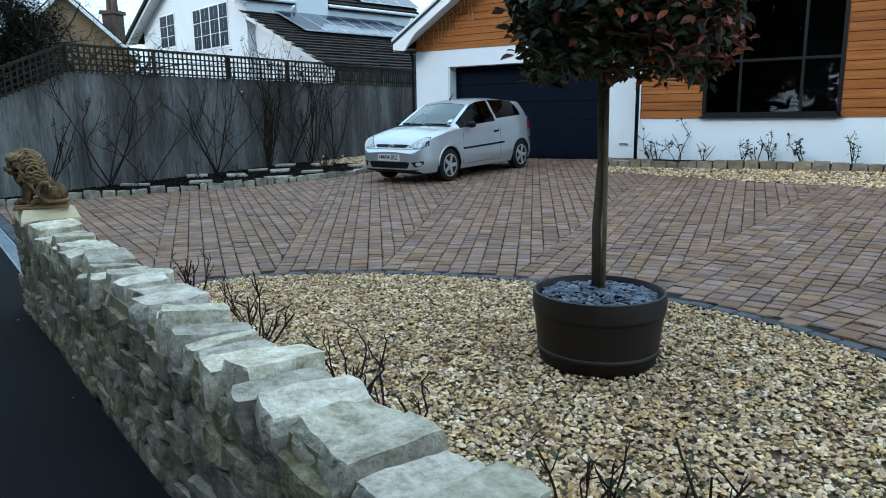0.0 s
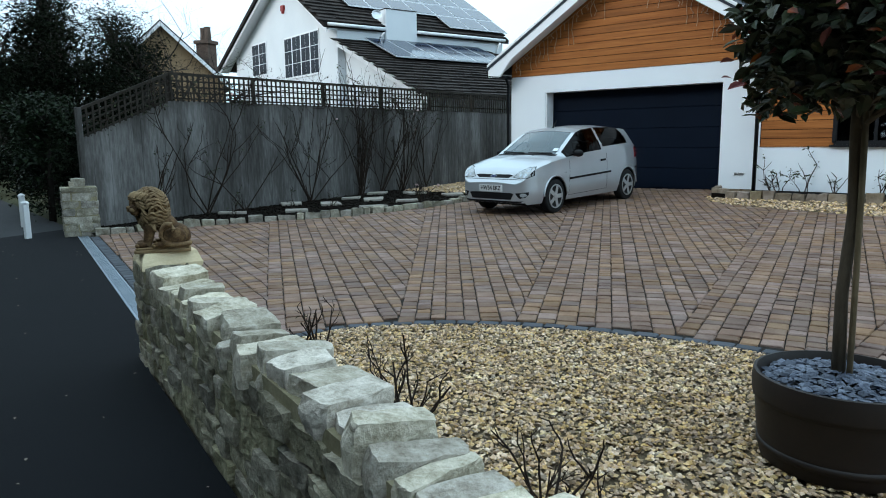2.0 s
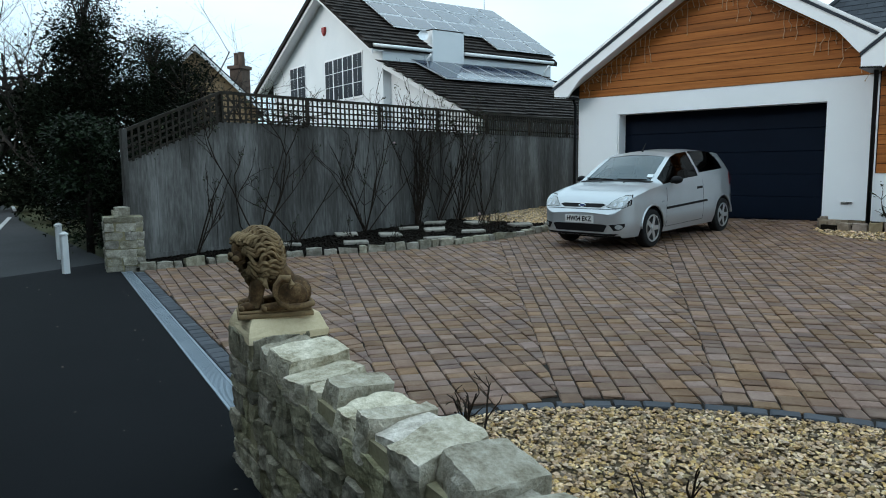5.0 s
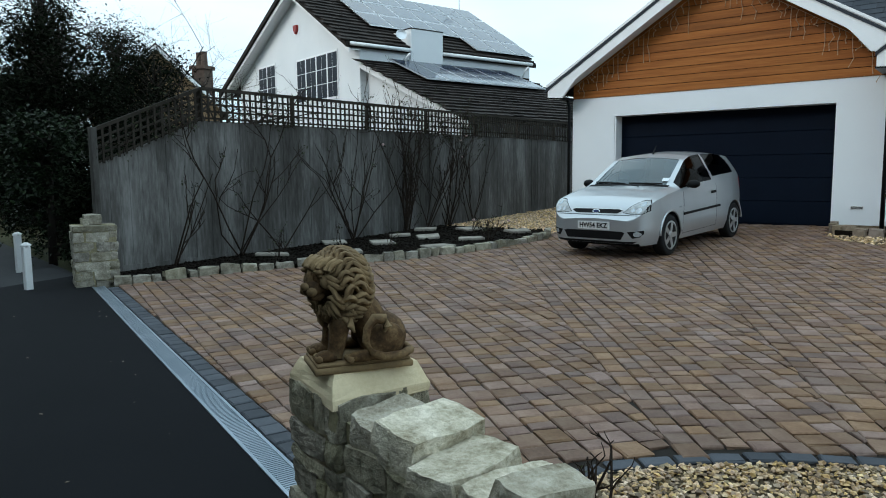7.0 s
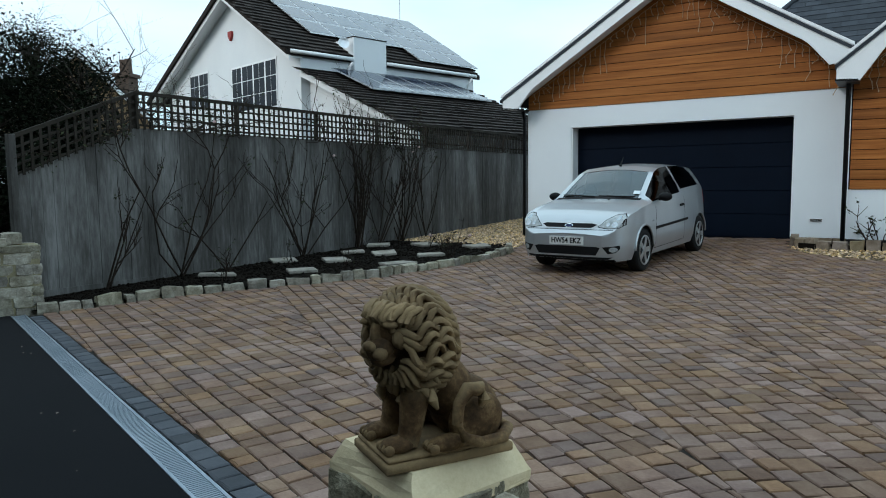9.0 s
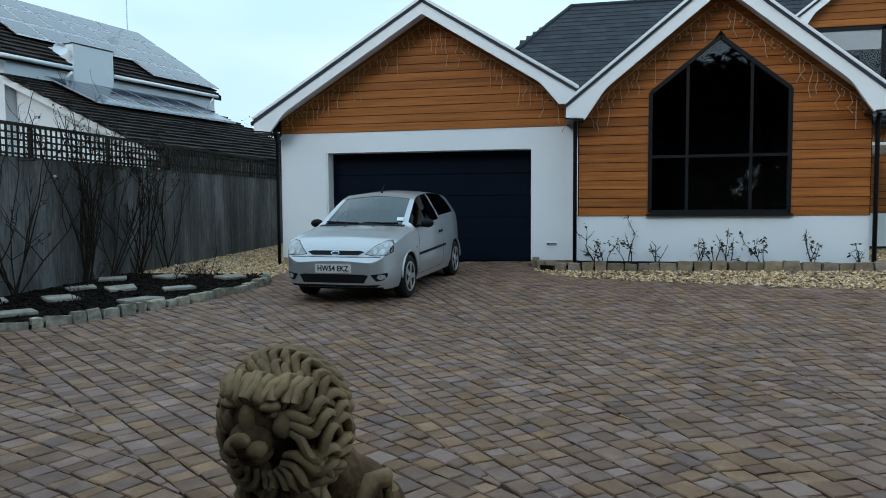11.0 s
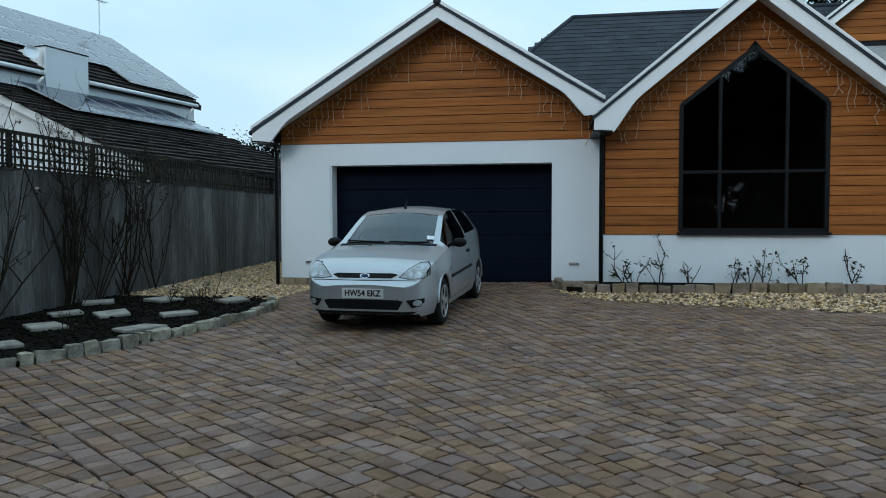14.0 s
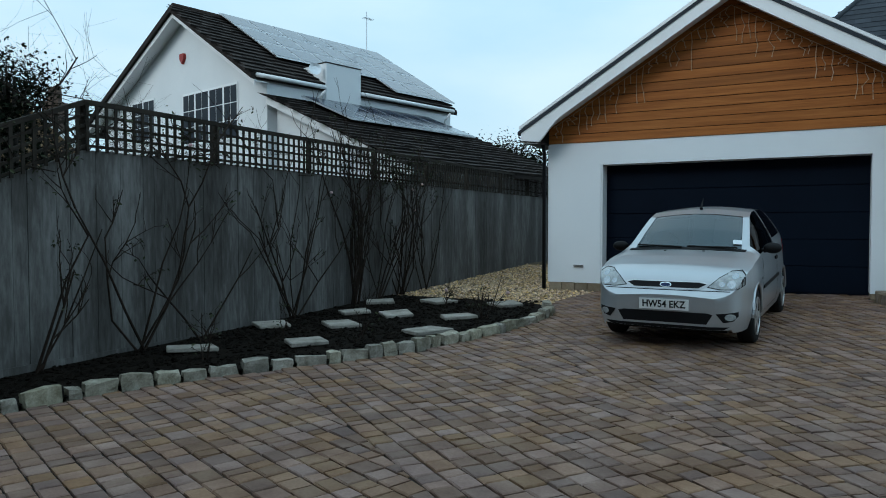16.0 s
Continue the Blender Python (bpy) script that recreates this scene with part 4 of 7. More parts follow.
        fog = [(s * y, z) for y, z in ((0.53, 0.395), (0.62, 0.402), (0.735, 0.415), (0.735, 0.37), (0.69, 0.32), (0.60, 0.305))]
        f = patch("fog_lamp_housing", fog, "x", BLACKPLASTIC, b, 0.005, "black fog lamp housing", 0.03)
        patch("fog_lamp", [(s * 0.665 + 0.050 * math.cos(a), 0.362 + 0.034 * math.sin(a)) for a in [k * math.tau / 14 for k in range(14)]], "x", LENS, f, 0.010, fine=0.05)
        side = "y+" if s > 0 else "y-"
        patch("rubbing_strip", [(1.22, 0.545), (2.62, 0.575), (2.62, 0.61), (1.22, 0.58)], side, BLACKPLASTIC, b, 0.012, "black rubbing strip", 0.06, 0.014)
        patch("rubbing_strip", [(3.62, 0.59), (3.8, 0.60), (3.8, 0.63), (3.62, 0.62)], side, BLACKPLASTIC, b, 0.010, fine=0.06)
        patch("door_handle", [(2.26, 0.80), (2.42, 0.805), (2.42, 0.84), (2.26, 0.835)], side, BLACKPLASTIC, b, 0.025, "black door handle", 0.05, 0.02)
        seam = 0.006
        for pts in ([(1.20, 0.28), (1.206, 0.28), (1.236, 0.88), (1.23, 0.88)], [(2.47, 0.30), (2.476, 0.30), (2.50, 0.94), (2.494, 0.94)], [(1.20, 0.275), (2.474, 0.29), (2.474, 0.296), (1.20, 0.281)]):
            patch("door_seam", pts, side, BLACKPLASTIC, b, 0.0015, fine=0.08, thick=0.002)
        patch("side_indicator", [(1.06, 0.66), (1.12, 0.665), (1.12, 0.685), (1.06, 0.68)], side, LENS, b, 0.006, fine=0.05)
        bm = bm_new()
        arc = []
        for c in WHEELS_X:
            arc = [(c + (ARCH_R + 0.004) * math.cos(a), s * (halfw(c) - 0.012), WHEEL_Z + (ARCH_R + 0.004) * math.sin(a)) for a in [math.pi * (0.02 + 0.96 * k / 24) for k in range(25)]]
            bm = bm_new()
            tube(bm, arc, 0.018, 6)
            part("wheel_arch_lip", bm, SILVER, b, smooth=True)
        bm = bm_new()
        m0 = Matrix.Translation((1.40, s * 0.905, 0.985)) @ Matrix.Diagonal((0.07, 0.10, 0.062, 1))
        bmesh.ops.create_icosphere(bm, subdivisions=3, radius=1, matrix=m0)
        for v in bm.verts:
            v.co.x = min(v.co.x, 1.425)
        tube(bm, [(1.41, s * 0.86, 0.965), (1.41, s * 0.75, 0.945)], 0.028, 8)
        part("door_mirror", bm, BLACKPLASTIC, car, "black door mirror", True)
        tail = patch("tail_lamp", [(3.62, 0.80), (3.80, 0.80), (3.74, 1.02), (3.62, 1.0)], side, TAILRED, b, 0.006, "red tail lamp", 0.04)
        for c in WHEELS_X:
            w = thing("wheel", "", "")
            w.parent = car
            bm = bm_new()
            prof = [(0.20, -0.085), (0.262, -0.092), (0.285, -0.075), (WHEEL_R, -0.05), (WHEEL_R, 0.05), (0.285, 0.075), (0.262, 0.092), (0.20, 0.085)]
            ms = Matrix.Translation((c, s * 0.735, WHEEL_Z)) @ Matrix.Rotation(-s * math.pi / 2, 4, "X")
            lathe(bm, prof, 40)
            bmesh.ops.transform(bm, matrix=ms, verts=bm.verts)
            part("tyre", bm, RUBBER, w, "black tyre", True)
            bm = bm_new()
            lathe(bm, [(0.19, 0.02), (0.205, 0.03), (0.205, 0.0945), (0.185, 0.096), (0.178, 0.06), (0.06, 0.045)], 40)
            for k in range(5):
                rot_ = Matrix.Rotation(k * math.tau / 5, 4, "Z")
                v0 = len(bm.verts)
                vs = box(bm, 0.02, 0.188, -0.034, 0.034, 0.055, 0.088, rot_)
            lathe(bm, [(0.052, 0.05), (0.052, 0.096), (0.03, 0.102)], 16)
            bmesh.ops.transform(bm, matrix=ms, verts=bm.verts)
            r_ = part("rim", bm, ALLOY, w, "five-spoke alloy rim")
            r_.data.set_sharp_from_angle(angle=radians(30))
            bm = bm_new()
            lathe(bm, [(0.185, 0.02), (0.185, 0.05), (0.05, 0.052)], 24)
            bmesh.ops.transform(bm, matrix=ms, verts=bm.verts)
            part("brake_backing", bm, BLACKPLASTIC, w)
    # hood seam, wipers, washer jets, aerial, tax disc and sticker
    for s in (-1, 1):
        patch("washer_jet", [(0.93, s * 0.22 - 0.012), (0.955, s * 0.22 - 0.012), (0.955, s * 0.22 + 0.012), (0.93, s * 0.22 + 0.012)], "z", BLACKPLASTIC, b, 0.01, fine=0.1)
    patch("scuttle", [(1.01, -0.67), (1.072, -0.67), (1.072, 0.67), (1.01, 0.67)], "z", BLACKPLASTIC, b, 0.006, "black scuttle panel", 0.08)
    for a_, e_ in (((1.05, 0.05), (1.12, 0.60)), ((1.05, -0.57), (1.10, 0.0))):
        bm = bm_new()
        tube(bm, [(a_[0], a_[1], rooftop(a_[0]) + 0.015), (e_[0], e_[1], rooftop(e_[0]) - 0.035 + 0.03)], 0.011, 6)
        part("wiper", bm, BLACKPLASTIC, car, "black windscreen wiper")
    bm = bm_new()
    tube(bm, [(1.90, 0, 1.43), (1.92, 0, 1.455), (2.02, 0, 1.56)], [0.022, 0.014, 0.004], 8)
    part("aerial", bm, BLACKPLASTIC, car, "stubby roof aerial")
    STICK = mat("paper_sticker", [(0.65, 0.72, 0.78), (0.75, 0.8, 0.84)], 0.6, 5, 60, 0)
    bm = bm_new()
    zq = rooftop(1.24) - 0.01
    slab(bm, [(1.15, -0.61, rooftop(1.15) - 0.012), (1.15, -0.51, rooftop(1.15) - 0.008), (1.22, -0.50, rooftop(1.22) - 0.010), (1.22, -0.60, rooftop(1.22) - 0.014)], (0, 0, 0.002))
    part("window_sticker", bm, STICK, car, "pale blue permit sticker")
    return car


car = build_car()
CAR_X, CAR_Y, CAR_TURN = -8.17, 10.12, 86.0
slope_deg = math.degrees(math.atan2(zg(CAR_X, CAR_Y + 3.3) - zg(CAR_X, CAR_Y + 0.8), 2.49))
car.matrix_basis = Matrix.Translation((CAR_X, CAR_Y, zg(CAR_X, CAR_Y + 0.8) - 0.025)) @ Matrix.Rotation(radians(CAR_TURN), 4, "Z") @ Matrix.Rotation(-radians(slope_deg), 4, "Y") @ Matrix.Diagonal((0.985, 0.995, 1.035, 1))

# ---- stone lion on its pillar ----
LIONSTONE = mat("brown_cast_stone", [(0.022, 0.012, 0.006), (0.085, 0.047, 0.021), (0.22, 0.14, 0.068)], 0.8, 16, 80, 0.6, 0.006)
# highlights painted by curvature: raised edges mixed to pale stone, hollows left dark
ln_, ll_ = LIONSTONE.node_tree.nodes, LIONSTONE.node_tree.links
ridges, edge_, painted_glint = ln_.new("ShaderNodeNewGeometry"), ln_.new("ShaderNodeMapRange"), ln_.new("ShaderNodeMixRGB")
edge_.inputs["From Min"].default_value, edge_.inputs["From Max"].default_value = 0.56, 0.72
painted_glint.inputs[2].default_value = (0.42, 0.30, 0.165, 1)
lb_ = ln_["Principled BSDF"]
ll_.new(ridges.outputs["Pointiness"], edge_.inputs["Value"])
ll_.new(edge_.outputs[0], painted_glint.inputs[0])
ll_.new(lb_.inputs["Base Color"].links[0].from_socket, painted_glint.inputs[1])
ll_.new(painted_glint.outputs[0], lb_.inputs["Base Color"])


def blob(bm, at, size, turn=(0, 0, 0), sub=3):
    m = Matrix.Translation(at) @ Euler([radians(a) for a in turn]).to_matrix().to_4x4() @ Matrix.Diagonal((*size, 1))
    bmesh.ops.create_icosphere(bm, subdivisions=sub, radius=1, matrix=m)


def build_lion():
    """Sitting lion: faces +x, base at z 0, 0.43 high."""
    bm = bm_new()
    b2 = bm_new()
    box(b2, -0.165, 0.165, -0.105, 0.105, 0, 0.022)
    box(b2, -0.158, 0.158, -0.098, 0.098, 0.022, 0.034)
    bevel(b2, 0.004)
    me = bpy.data.meshes.new("tmp")
    b2.to_mesh(me)
    b2.free()
    bm.from_mesh(me)
    blob(bm, (-0.085, 0, 0.095), (0.085, 0.092, 0.080), (0, -10, 0))
    blob(bm, (-0.035, 0, 0.150), (0.066, 0.072, 0.105), (0, 28, 0))
    blob(bm, (0.020, 0, 0.215), (0.068, 0.076, 0.090), (0, 18, 0))
    for s in (-1, 1):
        tube(bm, [(0.050, s * 0.046, 0.21), (0.072, s * 0.050, 0.14), (0.082, s * 0.052, 0.08), (0.092, s * 0.054, 0.045)], [0.042, 0.034, 0.028, 0.027], 12)
        blob(bm, (0.115, s * 0.056, 0.050), (0.042, 0.032, 0.020))
        for k in range(4):
            blob(bm, (0.146, s * 0.056 + (k - 1.5) * 0.015, 0.046), (0.014, 0.009, 0.013), sub=2)
        blob(bm, (-0.070, s * 0.088, 0.090), (0.072, 0.034, 0.064), (0, 20, 0))
        blob(bm, (0.005, s * 0.098, 0.050), (0.055, 0.026, 0.020))
        for k in range(4):
            blob(bm, (0.052, s * 0.098 + (k - 1.5) * 0.013, 0.046), (0.013, 0.008, 0.012), sub=2)
    # head and muzzle, carried forward over the paws, then turned a little to one side
    bm.verts.ensure_lookup_table()
    neck = len(bm.verts)
    hx, hz = 0.030, 0.005
    blob(bm, (0.070 + hx, 0, 0.318 + hz), (0.066, 0.060, 0.070))
    blob(bm, (0.128 + hx, 0, 0.292 + hz), (0.036, 0.036, 0.030), (0, 12, 0))
    blob(bm, (0.122 + hx, 0, 0.264 + hz), (0.031, 0.028, 0.018))
    blob(bm, (0.159 + hx, 0, 0.303 + hz), (0.012, 0.019, 0.013), sub=2)
    blob(bm, (0.126 + hx, 0, 0.330 + hz), (0.022, 0.015, 0.034), (0, -25, 0), 2)
    for s in (-1, 1):
        blob(bm, (0.147 + hx, s * 0.019, 0.286 + hz), (0.019, 0.018, 0.017), sub=2)
        blob(bm, (0.120 + hx, s * 0.034, 0.346 + hz), (0.019, 0.019, 0.010), (0, -10, 0), 2)
        blob(bm, (0.117 + hx, s * 0.033, 0.331 + hz), (0.010, 0.011, 0.008), sub=2)
        blob(bm, (0.100 + hx, s * 0.046, 0.310 + hz), (0.030, 0.018, 0.026), sub=2)
    # mane: a mass, then thick waving locks swept back from the brow
    blob(bm, (0.040 + hx, 0, 0.314), (0.068, 0.080, 0.082))
    blob(bm, (0.020 + hx, 0, 0.255), (0.070, 0.082, 0.080))
    rng = random.Random(11)
    centre = Vector((0.028 + hx, 0, 0.292))
    for th0, n, span in ((28, 22, 40), (46, 28, 46), (68, 34, 50), (92, 34, 50), (116, 26, 44)):
        for k in range(n):
            az = math.tau * (k + rng.uniform(-0.2, 0.2)) / n
            if math.sin(az) < -0.8 and th0 > 90:
                continue
            phase = th0 * 0.9 + rng.uniform(-0.5, 0.5)
            swing = rng.uniform(0.09, 0.14)
            pts, rad = [], []
            for j in range(10):
                f = j / 9
                th = radians(th0 + span * f)
                p = az + swing * math.sin(phase + f * 7.5) / max(0.55, math.sin(th))
                up = 1.0 + 0.17 * math.sin(math.pi * min(1, f * 1.1)) ** 1.2 + 0.07 * f
                q = Vector((math.cos(th) * 0.088, math.sin(th) * math.cos(p) * 0.092, math.sin(th) * math.sin(p) * 0.100)) * up
                q.z -= 0.020 * f + (0.018 if math.sin(p) < 0 else 0.0)
                q.x -= 0.016 * f * f
                pts.append(centre + q)
                rad.append(0.0088 * math.sin(0.45 + f * 2.45) ** 0.6 + 0.0008)
            tube(bm, pts, rad, 6)
    for k in range(15):
        a = (k - 7) / 7
        base = Vector((0.132 + hx - 0.034 * a * a, a * 0.056, 0.352 - 0.016 * a * a + rng.uniform(-0.004, 0.004)))
        w = rng.uniform(-0.006, 0.006)
        tube(bm, [base, base + Vector((0.004, a * 0.006 + w, 0.016)), base + Vector((-0.012, a * 0.010 - w, 0.030)), base + Vector((-0.036, a * 0.014 + w, 0.036)), base + Vector((-0.064, a * 0.016 - w, 0.026))], [0.004, 0.0085, 0.0095, 0.0085, 0.003], 6)
    for k in range(34):
        a = rng.uniform(-1, 1)
        base = Vector((0.078 + 0.03 * math.cos(a * 1.5), math.sin(a * 1.4) * 0.082, rng.uniform(0.17, 0.26)))
        p = [base, base + Vector((0.010, 0.008 * a, -0.02)), base + Vector((0.002, 0.014 * a, -0.045))]
        tube(bm, p, [0.006, 0.013, 0.004], 6)
    bm.verts.ensure_lookup_table()
    bmesh.ops.rotate(bm, verts=bm.verts[neck:], cent=(0.045, 0, 0.26), matrix=(Matrix.Rotation(radians(24), 3, 'Z') @ Matrix.Rotation(radians(9), 3, 'Y')))
    # tail curled up over the haunch on both flanks
    tail = [(-0.160, 0.02, 0.052), (-0.160, 0.085, 0.052), (-0.115, 0.134, 0.052), (-0.055, 0.142, 0.052), (-0.012, 0.142, 0.070), (0.006, 0.140, 0.108), (0.000, 0.136, 0.148), (-0.026, 0.132, 0.178), (-0.056, 0.130, 0.174), (-0.070, 0.130, 0.150), (-0.058, 0.132, 0.132)]
    tube(bm, [Vector(p) for p in tail], [0.015, 0.015, 0.014, 0.014, 0.013, 0.013, 0.014, 0.018, 0.019, 0.015, 0.005], 10)
    bmesh.ops.remove_doubles(bm, verts=bm.verts, dist=0.0002)
    ob = part("lion_statue", bm, LIONSTONE, None, smooth=True)
    ob.data.set_sharp_from_angle(angle=radians(60))
    return tagged(ob, "weathered brown cast-stone sitting lion on the pillar", "statue")


lion = build_lion()
LION_AT = (-5.295, 2.515, 0.872)
lion.matrix_basis = pose(*LION_AT, 0, 0, 240) @ Matrix.Scale(1.06, 4)

# ---- half-barrel planter with a clipped standard tree ----
BARREL = mat("dark_barrel_plastic", [(0.008, 0.005, 0.0045), (0.018, 0.0115, 0.0095)], 0.55, 6, 60, 0.3, 0.003, spec=0.3)
CHIP = mat("blue_slate_chip", [(0.045, 0.055, 0.08), (0.11, 0.125, 0.165), (0.18, 0.2, 0.245)], 0.6, 10, 50, 0.3, 0.004, island=0.45)
BARK = mat("brown_bark", [(0.05, 0.038, 0.027), (0.10, 0.08, 0.06)], 0.9, 12, 60, 0.7, 0.01, stretch=(2, 2, 0.5))
CANE = mat("bamboo_cane", [(0.10, 0.075, 0.045), (0.16, 0.12, 0.075)], 0.8, 12, 40, 0.2, 0.004)
LEAF = mat("dark_red_green_leaf", [(0.018, 0.030, 0.014), (0.035, 0.042, 0.022), (0.055, 0.045, 0.03)], 0.42, 6, 40, 0.1, 0.002, island=0.6, hue=0.05)
LEAFRED = mat("young_red_leaf", [(0.10, 0.022, 0.018), (0.20, 0.05, 0.03)], 0.4, 6, 40, 0.1, 0.002, island=0.5, hue=0.02)
POT = Vector((-1.425, 3.575, 0))
pz = zg(POT.x, POT.y) - 0.01
planter = thing("planter", "round dark brown half-barrel planter filled with blue slate chips", "planter", (POT.x, POT.y, pz))
bm = bm_new()
lathe(bm, [(0.305, 0), (0.318, 0.01), (0.335, 0.12), (0.352, 0.29), (0.356, 0.30), (0.362, 0.302), (0.365, 0.36), (0.359, 0.40), (0.346, 0.402), (0.334, 0.38), (0.326, 0.345), (0.0005, 0.345)], 48, (POT.x, POT.y, pz))
part("tub", bm, BARREL, planter, "dark brown moulded tub", True).data.set_sharp_from_angle(angle=radians(45))
for rz, rr_ in ((0.06, 0.329), (0.285, 0.3545)):
    bm = bm_new()
    lathe(bm, [(rr_ - 0.01, rz), (rr_ + 0.004, rz), (rr_ + 0.006, rz + 0.035), (rr_ - 0.01, rz + 0.035)], 48, (POT.x, POT.y, pz))
    part("hoop", bm, BARREL, planter, smooth=True)


def scatter_stones(name, places, size, flat, material, parent=None, sides=5, label="", category=""):
    """Many small angular stones in one mesh. places: (x, y, z)."""
    rng = np.random.default_rng(7)
    n = len(places)
    P = np.array(places)
    base = np.array([[1, 0, 0], [0.3, 0.95, 0.1], [-0.8, 0.6, -0.1], [-0.85, -0.55, 0.1], [0.25, -0.95, -0.05], [0.1, 0.05, 1.0], [-0.15, -0.1, -0.8]])
    tris = np.array([[0, 1, 5], [1, 2, 5], [2, 3, 5], [3, 4, 5], [4, 0, 5], [1, 0, 6], [2, 1, 6], [3, 2, 6], [4, 3, 6], [0, 4, 6]])
    V = base[None] * (1 + rng.uniform(-0.3, 0.3, (n, 7, 1)))
    sc = size * rng.uniform(0.55, 1.3, (n, 1, 1)) * np.stack([np.ones(n), rng.uniform(0.55, 1, n), rng.uniform(flat * 0.6, flat * 1.3, n)], 1)[:, None, :]
    V = V * sc
    yaw, tilt = rng.uniform(0, 6.28, n), rng.normal(0, 0.35, n)
    c, s = np.cos(tilt)[:, None], np.sin(tilt)[:, None]
    y_, z_ = V[:, :, 1] * c - V[:, :, 2] * s, V[:, :, 1] * s + V[:, :, 2] * c
    c, s = np.cos(yaw)[:, None], np.sin(yaw)[:, None]
    x2, y2 = V[:, :, 0] * c - y_ * s, V[:, :, 0] * s + y_ * c
    V = np.stack([x2, y2, z_], 2) + P[:, None, :]
    F = tris[None] + (np.arange(n) * 7)[:, None, None]
    me = bpy.data.meshes.new(name)
    me.from_pydata(V.reshape(-1, 3).tolist(), [], F.reshape(-1, 3).tolist())
    me.materials.append(material)
    return tagged(part(name, me, None, parent), label, category, kind="stuff")


rng = random.Random(21)
chips = []
while len(chips) < 900:
    x, y = rng.uniform(-0.32, 0.32), rng.uniform(-0.32, 0.32)
    r = math.hypot(x, y)
    if r < 0.315:
        chips.append((POT.x + x, POT.y + y, pz + 0.352 + 0.045 * (1 - (r / 0.33) ** 2) + rng.uniform(-0.006, 0.012)))
scatter_stones("slate_chips", chips, 0.024, 0.35, CHIP, None, label="blue-grey slate chips in the planter", category="stones")

tree = thing("standard_tree", "clipped standard photinia with a dense round dark red-green head", "tree", (POT.x, POT.y, pz + 0.35))
TX, TY = POT.x - 0.02, POT.y + 0.02
CROWN = Vector((TX + 0.075, TY + 0.05, 1.99))
bm = bm_new()
tube(bm, [(TX, TY, pz + 0.3), (TX - 0.012, TY, 0.9), (TX + 0.008, TY, 1.25), (TX - 0.005, TY, 1.6), (TX, TY, 1.75)], [0.030, 0.026, 0.024, 0.024, 0.028], 10)
rng = random.Random(4)
for k in range(26):
    a, e = rng.uniform(0, math.tau), rng.uniform(0.05, 1.4)
    d = Vector((math.cos(a) * math.cos(e), math.sin(a) * math.cos(e), math.sin(e)))
    p0 = Vector((TX, TY, 1.60 + 0.15 * rng.random()))
    p1 = p0 + d * rng.uniform(0.25, 0.5) + Vector((0, 0, 0.05))
    tube(bm, [p0, (p0 + p1) / 2 + Vector((0, 0, 0.03)), p1], [0.013, 0.008, 0.003], 5)
part("trunk", bm, BARK, tree, "slim brown trunk", True)
bm = bm_new()
tube(bm, [(TX + 0.045, TY - 0.02, pz + 0.3), (TX + 0.04, TY - 0.02, 1.0), (TX + 0.03, TY - 0.02, 1.68)], 0.013, 7)
part("cane", bm, CANE, tree, "support cane tied to the trunk", True)


def leaf_cloud(name, centres, leaf, material, parent, seed, droop=0.3, label=""):
    """Folded pointed leaves at the given places, joined."""
    rng = random.Random(seed)
    V, F = [], []
    for c in centres:
        c = Vector(c)
        q = Euler((rng.uniform(-0.9, 0.9) - droop, rng.uniform(-0.9, 0.9), rng.uniform(0, math.tau))).to_matrix()
        L = leaf * rng.uniform(0.65, 1.25)
        w = L * rng.uniform(0.19, 0.26)
        pts = [(0, 0, 0), (w, L * 0.38, w * 0.35), (w * 0.75, L * 0.72, w * 0.25), (0, L, -L * 0.08), (-w * 0.75, L * 0.72, w * 0.25), (-w, L * 0.38, w * 0.35), (0, L * 0.55, 0)]
        n = len(V)
        V += [tuple(c + q @ Vector(p)) for p in pts]
        F += [(n, n + 1, n + 6), (n + 1, n + 2, n + 6), (n + 2, n + 3, n + 6), (n + 3, n + 4, n + 6), (n + 4, n + 5, n + 6), (n + 5, n, n + 6)]
    me = bpy.data.meshes.new(name)
    me.from_pydata(V, [], F)
    me.materials.append(material)
    return part(name, me, None, parent, label)


def crown_points(n, seed, c, r, squash, lo=0.55, floor=-0.62):
    rng = random.Random(seed)
    out = []
    while len(out) < n:
        d = Vector((rng.gauss(0, 1), rng.gauss(0, 1), rng.gauss(0, 1))).normalized()
        if d.z < floor:
            continue
        k = rng.uniform(lo, 1.0) ** 0.6
        wob = 1 + 0.13 * noise.noise(d * 2.4 + Vector((seed, 0, 0))) + 0.06 * noise.noise(d * 6)
        out.append(c + Vector((d.x * r, d.y * r, d.z * r * squash)) * k * wob)
    return out


leaf_cloud("crown", crown_points(7800, 1, CROWN, 0.57, 0.92, 0.2), 0.085, LEAF, tree, 2, label="dense dark leaves")
reds = [p for p in crown_points(900, 8, CROWN, 0.60, 0.95, 0.8) if p.x > CROWN.x + 0.05 or random.random() < 0.15]
leaf_cloud("young_leaves", reds, 0.08, LEAFRED, tree, 5, label="young red leaves")

# ---- the neighbour's white house beyond the fence ----
NWALL = mat("neighbour_white_render", [(0.66, 0.69, 0.72), (0.76, 0.78, 0.8)], 0.9, 0.7, 60, 0.2, 0.004)
NA = radians(-13.5)
NM = Matrix.Translation((-19.695, 16.812, 0)) @ Matrix.Rotation(NA, 4, "Z")


def npt(u, v, z):
    return NM @ Vector((u, v, z))


neighbour = thing("neighbour_house", "white two-storey house with brown tiled roofs and solar panels", "house", tuple(npt(-4, 4, 0)))


